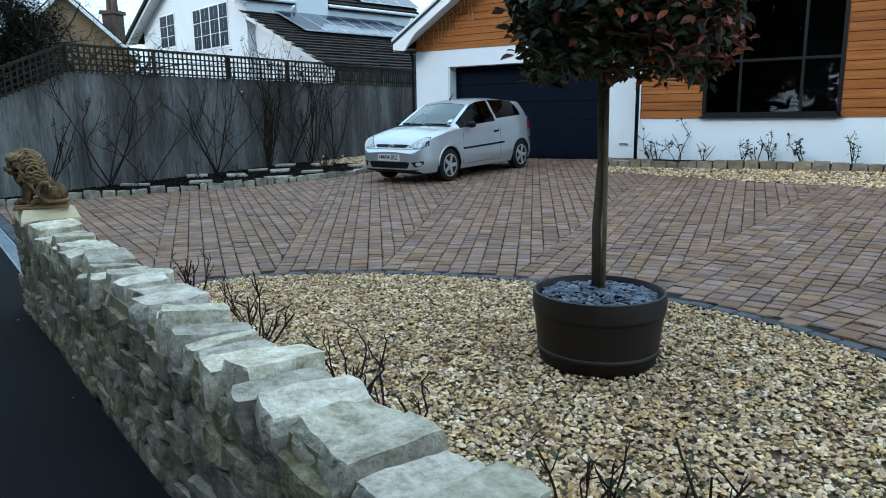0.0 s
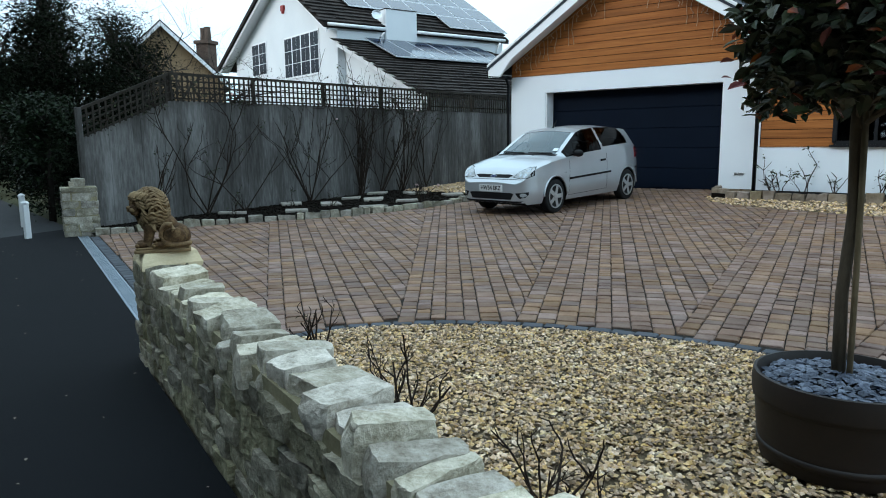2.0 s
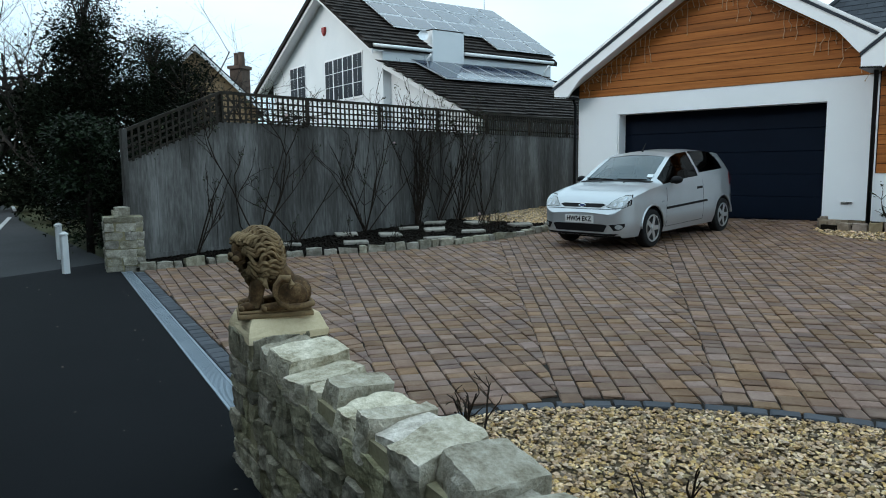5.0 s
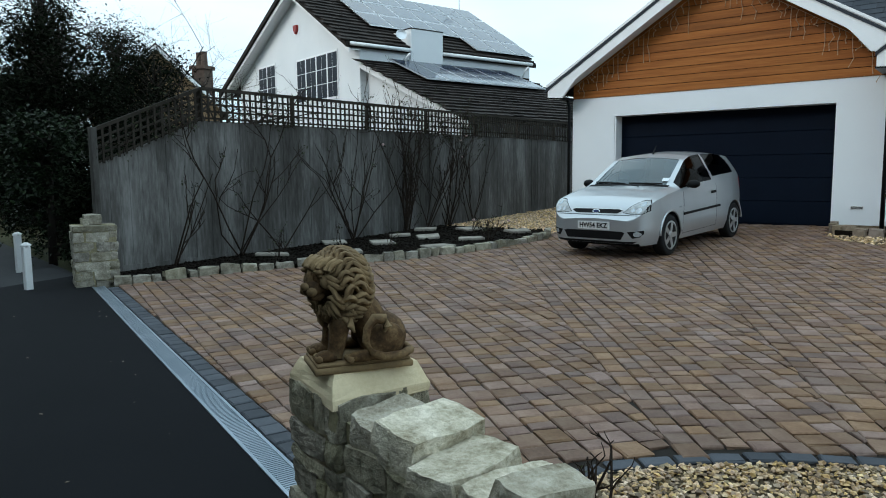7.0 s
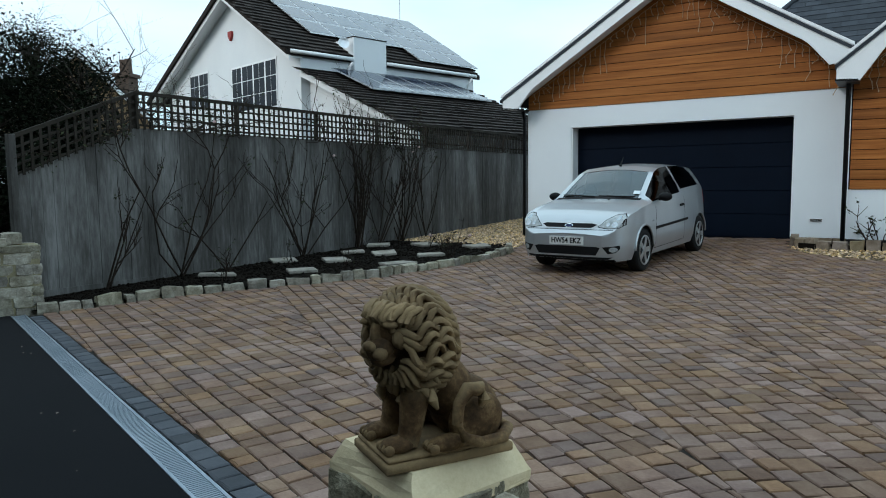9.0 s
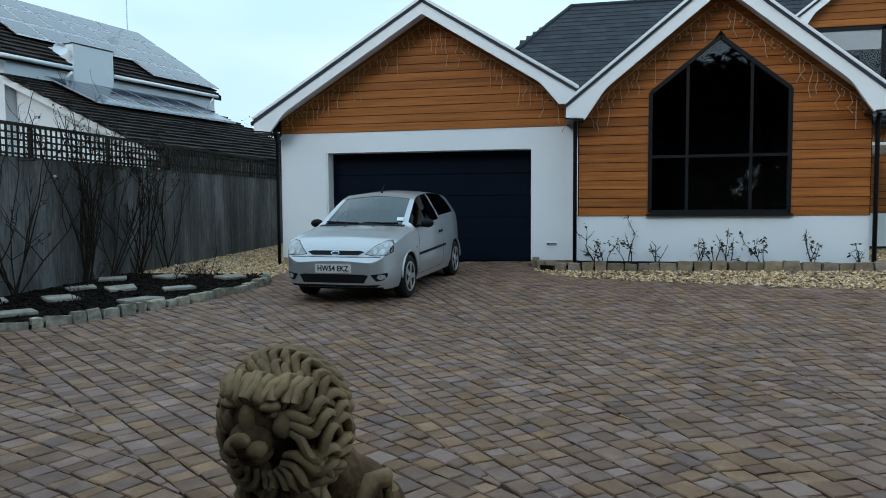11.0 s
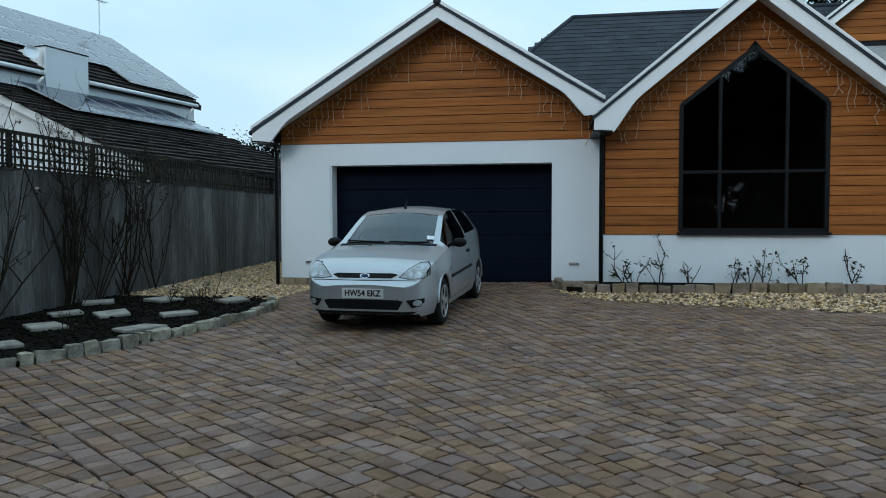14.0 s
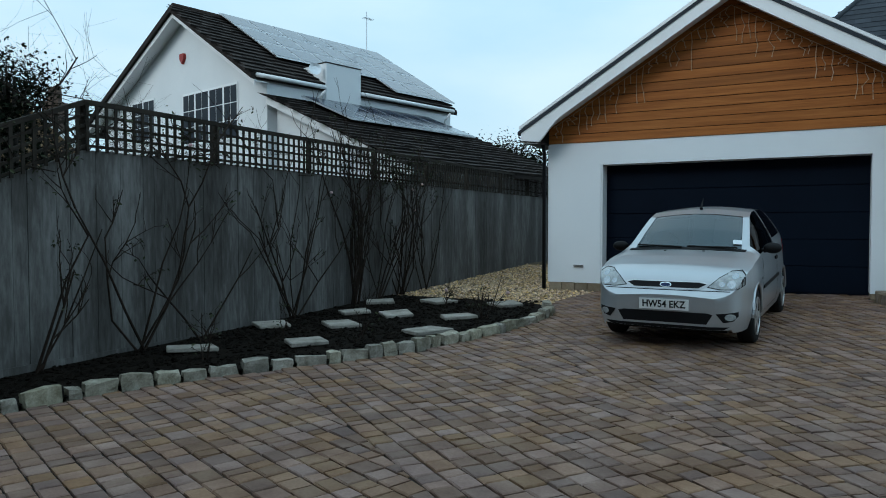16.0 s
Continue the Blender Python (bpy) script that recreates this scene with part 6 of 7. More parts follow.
# climbers trained up the fence
for k, (y_, h, n_, lv, sp, fl) in enumerate(((6.5, 1.9, 3, 14, 0.7, 0), (7.7, 2.6, 5, 26, 0.9, 1), (8.6, 2.0, 2, 14, 0.9, 0), (10.35, 2.7, 9, 30, 0.75, 1), (11.9, 2.7, 14, 60, 0.28, 0), (12.6, 2.4, 5, 24, 0.6, 1), (13.35, 2.5, 10, 44, 0.6, 1), (14.2, 2.0, 5, 26, 0.5, 1))):
    rose((FX + 0.18, y_, zg(FX, y_) + 0.02), h, n_, 200 + k, "bare climbing rose trained up the fence", sp, lv, "climbing_rose", STEM, (0, FX + 0.03, 1), 0.0145, 0.055, fl, 3, "climbing roses", "climber")
# tangle along the trellis
tangle = thing("trellis_climber", "tangled bare climber with dead leaves over the trellis", "climber", (FX, 9, 2.4))
tips = []
rng = random.Random(77)
for k in range(46):
    y_ = rng.choice((rng.uniform(5.8, 9.3), rng.uniform(9.3, 12.0), rng.uniform(11.5, 14.8), rng.uniform(11.5, 14.5)))
    p = Vector((FX + 0.05, y_, fence_top(y_) - rng.uniform(0.1, 0.6)))
    pts = [p]
    for q in range(5):
        p = p + Vector((rng.gauss(0, 0.02), rng.gauss(0, 0.22), rng.gauss(0.02, 0.10)))
        p.x = max(p.x, FX + 0.045)
        pts.append(p.copy())
        tips.append(p.copy())
    bm = bm_new()
    tube(bm, pts, 0.006, 4, False)
    part("cane", bm, STEM, tangle)
leaf_cloud("leaf_cover", [q + Vector((rng.uniform(0, 0.05), rng.gauss(0, 0.09), rng.gauss(0, 0.09))) for q in tips for _ in range(4)], 0.055, ROSELEAF, tangle, 78)
# roses in the bed
for k, (x_, y_, h, n_, fl) in enumerate(((-10.75, 11.15, 0.75, 7, 1), (-12.3, 7.6, 0.5, 4, 0), (-11.5, 9.3, 0.45, 4, 0), (-11.15, 11.5, 0.35, 4, 0), (-12.0, 12.3, 0.5, 6, 2), (-12.9, 11.4, 0.5, 5, 0), (-12.6, 9.2, 0.4, 3, 0), (-13.1, 8.4, 0.45, 3, 0))):
    rose((x_, y_, zg(x_, y_) + 0.02), h, n_, 300 + k, "pruned bare rose bush in the flower bed", 0.55, 6, flowers=fl)
# roses before the white base walls
for k, (x_, h, lv) in enumerate(((-4.72, 0.66, 6), (-4.55, 0.5, 3), (-4.12, 0.74, 10), (-3.62, 0.42, 2), (-2.95, 0.66, 6), (-2.70, 0.5, 4), (-2.40, 0.62, 8), (-1.88, 0.76, 14), (-1.02, 0.62, 6), (-0.30, 0.5, 4))):
    rose((x_, 14.35, 0.50), h, 3, 400 + k, "leggy rose with a few leaves before the white wall", 0.45, lv * 2, r=0.011, leaf=0.07, forks=1)
for k, (x_, h, lv) in enumerate(((3.07, 0.75, 40), (3.9, 0.7, 12), (4.75, 0.9, 30), (5.8, 0.6, 12), (7.0, 0.7, 10))):
    rose((x_, 18.95, 0.52), h, 4, 420 + k, "leggy rose under the low window", 0.4, lv * 2, r=0.013, leaf=0.09, forks=1)
# bare sticks behind the street wall
for k, (x_, y_, h, n_) in enumerate(((-4.78, 3.35, 0.40, 6), (-4.35, 3.0, 0.30, 5), (-3.25, 2.72, 0.42, 9), (-2.15, 2.32, 0.42, 6), (-1.72, 2.15, 0.36, 6), (-0.80, 1.95, 0.36, 5), (-0.5, 2.2, 0.34, 4))):
    rose((x_, y_, zg(x_, y_) - 0.01), h, n_, 500 + k, "leafless pruned rose in the gravel", 0.6, 2, r=0.008, forks=2, group="gravel roses")

# ---- flagstones in the bed ----
FLAG = mat("grey_flagstone", [(0.17, 0.152, 0.128), (0.42, 0.385, 0.34)], 0.9, 6, 40, 0.6, 0.01, vary=0.15)
for k, (x_, y_) in enumerate(((-12.89, 7.94), (-13.2, 9.6), (-11.94, 8.75), (-12.33, 9.98), (-12.81, 10.98), (-12.09, 11.03), (-13.07, 12.1), (-10.99, 9.92), (-12.15, 12.44), (-11.14, 11.1), (-10.96, 12.44))):
    rng = random.Random(600 + k)
    bm = bm_new()
    n_ = 4
    w_, d_ = rng.uniform(0.20, 0.26), rng.uniform(0.17, 0.24)
    slab(bm, [(sx * w_ + rng.uniform(-0.03, 0.03), sy * d_ + rng.uniform(-0.03, 0.03), 0) for sx, sy in ((-1, -1), (1, -1), (1, 1), (-1, 1))], (0, 0, -0.05))
    bevel(bm, 0.01)
    rough_up(bm, 0.008, 9, k)
    ob = part("flagstone", bm, FLAG)
    ob.matrix_basis = pose(x_, y_, zg(x_, y_) + 0.085, rng.uniform(-3, 3), rng.uniform(-3, 3), rng.uniform(32, 64))
    tagged(ob, "rough grey stepping flagstone laid in the soil", "flagstone", "flagstones")
# dead leaves and clods on the soil
rng = random.Random(9)
clods = []
while len(clods) < 2600:
    x_, y_ = rng.uniform(-13.5, -10.1), rng.uniform(5.4, 13.1)
    if x_ < np.interp(y_, [5.1, 6.5, 7.5, 8.7, 10.1, 11.5, 12.7], [-12.7, -12.3, -11.8, -10.95, -10.45, -10.25, -10.6]):
        clods.append((x_, y_, zg(x_, y_) + 0.035))
scatter_stones("soil_clods", clods, 0.035, 0.6, EARTH, None, label="loose clods of dark soil", category="soil")

# ---- bollards, drain, second pillar things ----
WHITEPOST = mat("white_post_paint", [(0.6, 0.61, 0.62), (0.74, 0.75, 0.76)], 0.6, 6, 50, 0.2, 0.003)
for x_, y_, h in ((-13.32, 4.40, 0.56), (-15.3, 5.02, 0.56)):
    post = thing("marker_post", "short white wooden marker post at the pavement edge", "post", (x_, y_, zg(x_, y_)), "marker posts")
    bm = bm_new()
    z_ = zg(x_, y_)
    box(bm, x_ - 0.045, x_ + 0.045, y_ - 0.045, y_ + 0.045, z_ - 0.05, z_ + h)
    bevel(bm, 0.01)
    part("shaft", bm, WHITEPOST, post)
    bm = bm_new()
    lathe(bm, [(0.066, z_ + h), (0.07, z_ + h + 0.02), (0.03, z_ + h + 0.05), (0.004, z_ + h + 0.055)], 4, (x_, y_, 0))
    part("cap", bm, WHITEPOST, post)
drain = thing("channel_drain", "galvanised steel channel drain across the drive mouth", "drain", (DRAIN_A.x, DRAIN_A.y, 0.1))
L = (DRAIN_B - DRAIN_A).length
nA = Vector((STREET_D.y, -STREET_D.x))
if nA.y < 0:
    nA = -nA


def drain_pt(a, b, z=0.0):
    p = DRAIN_A + STREET_D * a + nA * b
    return Vector((p.x, p.y, zg(p.x, p.y) + z))


def strip(name, a0, a1, b0, b1, zt, zb_, material, parent):
    bm = bm_new()
    slab(bm, [drain_pt(a0, b0, zt), drain_pt(a1, b0, zt), drain_pt(a1, b1, zt), drain_pt(a0, b1, zt)], (0, 0, zb_ - zt))
    return part(name, bm, material, parent)


strip("edge_rail", 0, L, -0.005, 0.012, 0.006, -0.05, STEEL, drain)
strip("edge_rail", 0, L, 0.123, 0.14, 0.006, -0.05, STEEL, drain)
# shallow solid strip; the channel's depth of shade is in its colour
strip("channel", 0, L, 0.0, 0.135, -0.012, -0.05, DARKHOLE, drain)
bar_m = None
for k in range(300):
    a = 0.01 + k * 0.0225
    bm = bm_new()
    slab(bm, [drain_pt(a, 0.012, 0.002), drain_pt(a + 0.0125, 0.012, 0.002), drain_pt(a + 0.0125, 0.123, 0.002), drain_pt(a, 0.123, 0.002)], (0, 0, -0.012))
    part("grate_bar", bm, STEEL, drain)
bm = bm_new()
a = 0.01 + 300 * 0.0225
while a < L - 0.01:
    slab(bm, [drain_pt(a, 0.012, 0.002), drain_pt(a + 0.0125, 0.012, 0.002), drain_pt(a + 0.0125, 0.123, 0.002), drain_pt(a, 0.123, 0.002)], (0, 0, -0.012))
    a += 0.0225
tagged(part("grate", bm, STEEL, drain), kind="stuff")
# litter of fallen leaves on the asphalt
LITTER = mat("fallen_leaf", [(0.16, 0.12, 0.08), (0.34, 0.3, 0.24)], 0.8, 9, 40, 0.2)
rng = random.Random(3)
lp = []
while len(lp) < 60:
    a, b = rng.uniform(-7, 7), rng.uniform(-2.0, -0.1)
    p = DRAIN_A + STREET_D * a + nA * b
    lp.append(Vector((p.x, p.y, zg(p.x, p.y) + 0.004)))
rngs = random.Random(5)
V, F = [], []
for c in lp:
    s_ = rngs.uniform(0.006, 0.02)
    a = rngs.uniform(0, 6.28)
    n_ = len(V)
    for k, (px, py) in enumerate(((1, 0), (0, 0.5), (-1, 0), (0, -0.5))):
        V.append((c.x + s_ * (px * math.cos(a) - py * math.sin(a)), c.y + s_ * (px * math.sin(a) + py * math.cos(a)), c.z + 0.003 * (k % 2)))
    F.append((n_, n_ + 1, n_ + 2, n_ + 3))
me = bpy.data.meshes.new("leaf_litter")
me.from_pydata(V, [], F)
me.materials.append(LITTER)
tagged(part("leaf_litter", me, None), "scattered scraps of pale fallen leaves", "leaves", kind="stuff")

# ---- icicle fairy lights under the eaves ----
WIRE = mat("clear_light_wire", [(0.36, 0.25, 0.16), (0.5, 0.38, 0.26)], 0.4, 9, 40, 0)


def icicles(name, line, seed, drop=(0.14, 0.60), step=0.13, label="string of unlit icicle fairy lights under the eaves"):
    rng = random.Random(seed)
    t = thing(name, label, "fairy lights", tuple(line[0]), "icicle lights")
    bm, bulbs = bm_new(), bm_new()
    pts = [Vector(p) for p in line]
    tube(bm, pts, 0.006, 4)
    for a, b in zip(pts, pts[1:]):
        n = max(1, int((b - a).length / step))
        for k in range(n):
            p = a.lerp(b, (k + 0.5) / n)
            d = rng.choice((drop[0], drop[0] * 1.6, drop[1], drop[1] * 0.7)) * rng.uniform(0.7, 1.1)
            q = [p]
            for j in range(4):
                q.append(p + Vector((rng.gauss(0, 0.022), rng.gauss(0, 0.006), -d * (j + 1) / 4)))
                blob(bulbs, q[-1], (0.010, 0.010, 0.020), sub=1)
            tube(bm, q, 0.0066, 3, False)
    tagged(part("wire", bm, WIRE, t), kind="stuff")
    tagged(part("lamp_string", bulbs, WIRE, t), kind="stuff")


gy, wy = GY - 0.05, WY - 0.05
icicles("fairy_lights", [(-11.1, gy, 3.42), (-8.02, gy, 5.26), (-5.25, gy, 3.55)], 1)
icicles("fairy_lights", [(-4.95, wy, 3.30), (-2.6, wy, 5.18), (-0.2, wy, 3.30)], 2)
icicles("fairy_lights", [(0.3, VY - 0.06, 3.28), (8.0, VY - 0.06, 3.28)], 3)
icicles("fairy_lights", [(0.0, 15.93, 2.68), (1.6, 15.93, 2.68)], 4)

# ---- under the porch and behind the low window ----
POTCLAY = mat("dark_glazed_pot", [(0.02, 0.02, 0.022), (0.05, 0.045, 0.045)], 0.3, 6, 40, 0.1)
REDCLOTH = mat("red_hat_cloth", [(0.3, 0.03, 0.03), (0.4, 0.06, 0.05)], 0.8, 9, 40, 0.2)
CURTAIN = mat("cream_curtain", [(0.42, 0.38, 0.31), (0.55, 0.51, 0.43)], 0.9, 3, 40, 0.3)
bm = bm_new()
lathe(bm, [(0.14, 0), (0.17, 0.08), (0.15, 0.25), (0.10, 0.34), (0.13, 0.38), (0.14, 0.46), (0.11, 0.54), (0.03, 0.56)], 20, (0.62, 18.2, zg(0.62, 18.2) - 0.02))
ob = tagged(part("garden_ornament", bm, POTCLAY, None, smooth=True), "dark squat garden ornament under the porch", "ornament")
bm = bm_new()
lathe(bm, [(0.12, 0), (0.125, 0.05), (0.09, 0.09), (0.07, 0.15), (0.02, 0.17)], 16, (0.62, 18.2, zg(0.62, 18.2) + 0.525))
part("red_cap", bm, REDCLOTH, ob, "small red cap", True)
for x_, y_, r_ in ((0.95, 18.4, 0.13), (0.3, 18.5, 0.15)):
    pot_ = thing("plant_pot", "dark round pot with a small shrub by the door", "plant pot", (x_, y_, zg(x_, y_)), "door pots")
    bm = bm_new()
    z_ = zg(x_, y_) - 0.02
    lathe(bm, [(r_ * 0.75, z_), (r_, z_ + 0.26), (r_ * 1.08, z_ + 0.27), (r_ * 1.08, z_ + 0.30), (r_ * 0.9, z_ + 0.30), (r_ * 0.85, z_ + 0.26)], 18, (x_, y_, 0))
    part("pot", bm, POTCLAY, pot_, smooth=True)
    leaf_cloud("foliage", crown_points(260, int(x_ * 100), Vector((x_, y_, z_ + 0.42)), 0.17, 0.9, 0.3), 0.05, IVY, pot_, 31)
for x0_, x1_, lab in ((3.82, 4.15, "tied back to one side"), (5.95, 6.5, "hanging in full folds")):
    bm = bm_new()
    cols = 14
    prev = None
    for k in range(cols + 1):
        f = k / cols
        col = []
        for j in range(7):
            g = j / 6
            pinch = 1 - (0.45 * math.sin(g * math.pi) if x0_ < 5 else 0.15 * math.sin(g * math.pi))
            col.append(bm.verts.new((x0_ + (x1_ - x0_) * f * pinch, VY + 0.13 + 0.03 * math.sin(k * 2.2), 2.74 - 1.3 * g)))
        if prev:
            for j in range(6):
                bm.faces.new((prev[j], col[j], col[j + 1], prev[j + 1]))
        prev = col
    tagged(part("curtain", bm, CURTAIN, None, smooth=True), "cream curtain " + lab + " inside the low window", "curtain", "curtains")
# wicker heart and sill letters
bm = bm_new()
hp = [(5.0 + 0.014 * 16 * math.sin(a) ** 3 * 0.75, VY + 0.09, 2.44 + 0.0105 * (13 * math.cos(a) - 5 * math.cos(2 * a) - 2 * math.cos(3 * a) - math.cos(4 * a))) for a in [k * math.tau / 28 for k in range(29)]]
tube(bm, hp, 0.018, 5, False)
tube(bm, [(5.0, VY + 0.09, 2.5), (5.0, VY + 0.09, 2.78)], 0.004, 4)
tagged(part("wicker_heart", bm, CURTAIN), "pale wicker heart hanging in the low window", "ornament")
for x_, ch_ in ((4.72, "L"), (5.35, "R")):
    text = bpy.data.curves.new("letter", "FONT")
    text.body, text.size, text.align_x, text.extrude = ch_, 0.30, "CENTER", 0.02
    tob = new("tmp_letter", text)
    me = bpy.data.meshes.new_from_object(tob.evaluated_get(bpy.context.evaluated_depsgraph_get()))
    bpy.data.objects.remove(tob)
    me.transform(pose(x_, VY + 0.12, 1.43, 90, 0, 0))
    me.materials.clear()
    me.materials.append(CURTAIN)
    tagged(part("sill_letter", me, None), "pale block letter " + ch_ + " standing on the window sill", "ornament", "sill letters")

# ---- street wall of rubble stone with projecting cap stones ----
def stone_mesh(w, d, h, seed, rough=0.12, mesh_name="stone", material=None, cuts=1, cleft=False):
    """An irregular worn block, centred on its foot; cleft: split to a flat top."""
    bm = bm_new()
    box(bm, -w / 2, w / 2, -d / 2, d / 2, 0, h)
    bmesh.ops.subdivide_edges(bm, edges=bm.edges[:], cuts=cuts, use_grid_fill=True)
    q = Vector((seed * 3.1, seed * 1.3, seed * 0.7))
    m_ = min(w, d, h)
    for v in bm.verts:
        c = Vector((v.co.x / w, v.co.y / d, v.co.z / h - 0.5))
        k = 1 - 0.07 * max(0.0, (abs(c.x) + abs(c.y) + abs(c.z)) - 1.0) / 0.5
        v.co = Vector((v.co.x * k, v.co.y * k, (v.co.z - h / 2) * k + h / 2))
        v.co += noise.noise_vector(v.co * (0.55 / m_) + q) * m_ * rough * 1.2
        v.co += noise.noise_vector(v.co * (1.9 / m_) + q) * m_ * rough * 0.7
        v.co += noise.noise_vector(v.co * 60 + q) * 0.0045
        lay_ = math.floor((v.co.z + 0.012 * noise.noise(v.co * 9 + q)) / 0.022)
        shelf = 1 - 0.07 * (0.5 + 0.5 * math.sin(lay_ * 12.9898 + seed * 7.1))
        v.co.x *= shelf
        v.co.y *= shelf
        if cleft:
            v.co.z = min(v.co.z, h * 0.93 + 0.006 * noise.noise(v.co * 14 + q) + 0.05 * h * math.sin(seed * 5.3) * v.co.y / d)
    return mesh_of(mesh_name, bm, material or STONE)


wall = tagged(new("street_wall"), "grey rubble-stone garden wall with rough limestone caps", "wall", kind="structure")
wang = math.degrees(math.atan2(WALL_D.y, WALL_D.x))
WM = Matrix.Translation((WALL_O.x, WALL_O.y, 0)) @ Matrix.Rotation(radians(wang), 4, "Z")
WLEN = 9.0
bm = bm_new()
box(bm, 0.0, WLEN, 0.050, 0.275, 0.0, 0.72)
bmesh.ops.transform(bm, matrix=WM, verts=bm.verts)
part("core", bm, LIME, wall, "pale lime mortar")
rng = random.Random(50)


def lay(a, b, z, w, d, h, seed, parent, name="stone", material=None, rough=0.13, m=None, cuts=1, turn=0.0, cleft=False):
    me = stone_mesh(w, d, h, seed, rough, name, material, cuts, cleft)
    ob = part(name, me, None, parent)
    base = m or WM
    ob.matrix_parent_inverse = Matrix.Identity(4)
    ob.matrix_basis = base @ Matrix.Translation((a, b, z)) @ Matrix.Rotation(turn, 4, "Z")
    return ob


# face stones, two sides
seed = 1
for side_b, n_rows in ((0.082, 5), (0.245, 4)):
    z = 0.06
    for row in range(n_rows):
        h = rng.uniform(0.105, 0.15) if n_rows == 5 else rng.uniform(0.14, 0.17)
        if row == n_rows - 1:
            h = max(0.08, 0.68 - z)
        a = 0.0 - rng.uniform(0, 0.1)
        while a < 6.4:
            w = rng.choice((0.13, 0.18, 0.24, 0.30)) * rng.uniform(0.85, 1.15)
            lay(a + w / 2, side_b + rng.uniform(-0.012, 0.012), z, w - 0.016, 0.12, h - 0.014, seed, wall, rough=0.14, cuts=4)
            seed += 1
            a += w
        z += h
# caps: rough slabs laid across the wall, each a little higher or lower than the next
a = 0.02
while a < 8.6:
    w = rng.choice((0.08, 0.10, 0.13, 0.16, 0.20)) * rng.uniform(0.9, 1.1)
    h = rng.uniform(0.11, 0.19)
    ob = lay(a + w / 2, 0.165 + rng.uniform(-0.03, 0.025), 0.64 + rng.uniform(-0.02, 0.012), w - 0.002, rng.uniform(0.23, 0.30), h, seed, wall, "cap_stone", CAPSTONE, 0.12, cuts=6, turn=rng.uniform(-0.22, 0.22), cleft=rng.random() < 0.75)
    ob.matrix_basis = ob.matrix_basis @ Matrix.Rotation(rng.uniform(-0.08, 0.18), 4, "Y") @ Matrix.Rotation(rng.uniform(-0.10, 0.10), 4, "X")
    seed += 1
    a += w + rng.uniform(0.0, 0.014)
# pillar under the lion
pillar = tagged(new("lion_pillar"), "square rubble-stone pillar with a sloped cream mortar top", "pillar", kind="structure")
PM = WM @ Matrix.Translation((-0.2, 0.2, 0))


def build_pillar(owner, m, half, zs, seed, material, course):
    bm = bm_new()
    e = half - 0.018
    box(bm, -e, e, -e, e, 0.0, zs[1] - 0.01)
    bmesh.ops.transform(bm, matrix=m, verts=bm.verts)
    part("core", bm, LIME, owner)
    rng = random.Random(seed)
    z = zs[0]
    while z < zs[1] - 0.03:
        h = min(rng.uniform(*course), zs[1] - z)
        if zs[1] - z < 0.20:
            h = zs[1] - z
        for q in range(4):
            mm = m @ Matrix.Rotation(q * math.pi / 2, 4, "Z")
            cut_ = rng.uniform(-0.5, 0.5) * half
            for a0, a1 in (((-half, cut_), (cut_, half - 0.09)) if rng.random() < 0.75 else ((-half, half - 0.09),)):
                lay((a0 + a1) / 2, -half + 0.06, z, a1 - a0 - 0.01, 0.12 * rng.uniform(0.9, 1.1), h - 0.008, rng.random() * 90, owner, "stone", material, 0.12, mm, 4)
        z += h


build_pillar(pillar, PM, 0.20, (0.06, 0.80), 71, STONE, (0.05, 0.12))
bm = bm_new()
v1, v2, v3 = ([bm.verts.new((sx * a_, sy * b_, z_)) for sx, sy in ((-1, -1), (1, -1), (1, 1), (-1, 1))] for a_, b_, z_ in ((0.192, 0.192, 0.765), (0.192, 0.192, 0.80), (0.15, 0.165, 0.872)))
for p, q in ((v1, v2), (v2, v3)):
    for k in range(4):
        bm.faces.new((p[k], p[(k + 1) % 4], q[(k + 1) % 4], q[k]))
bm.faces.new(v1[::-1])
bm.faces.new(v3)
bmesh.ops.subdivide_edges(bm, edges=bm.edges[:], cuts=3, use_grid_fill=True)
for v in bm.verts:
    if v.co.z < 0.86:
        v.co += 0.009 * noise.noise_vector(v.co * 22)
bmesh.ops.transform(bm, matrix=PM, verts=bm.verts)
part("mortar_top", bm, CREAM, pillar, "sloped cream mortar cap")
# far pillar at the end of the flower bed
SANDSTONE = mat("pale_sandstone", [(0.13, 0.115, 0.085), (0.27, 0.245, 0.195), (0.44, 0.41, 0.345)], 0.9, 9, 45, 0.9, 0.02, vary=0.28, hue=0.01)
pillar2 = tagged(new("end_pillar"), "pale sandstone pillar at the drive mouth", "pillar", kind="structure")
PM2 = Matrix.Translation((-13.0, 5.12, 0)) @ Matrix.Rotation(radians(-20), 4, "Z")
build_pillar(pillar2, PM2, 0.27, (0.06, 0.90), 72, SANDSTONE, (0.12, 0.17))
lay(0.0, 0.0, 0.90, 0.26, 0.22, 0.13, 5.5, pillar2, "cap_stone", SANDSTONE, 0.1, PM2, 2)
for dx in (-0.2, 0.21):
    lay(dx, -0.1, 0.89, 0.07, 0.07, 0.09, 6.5 + dx, pillar2, "cap_stone", SANDSTONE, 0.1, PM2, 1)

# ---- edging stones ----
edging = tagged(new("bed_edging"), "row of rough pale stones edging the flower bed", "edging", kind="structure")
pts = resample(EDGES, 0.02)
i = 2
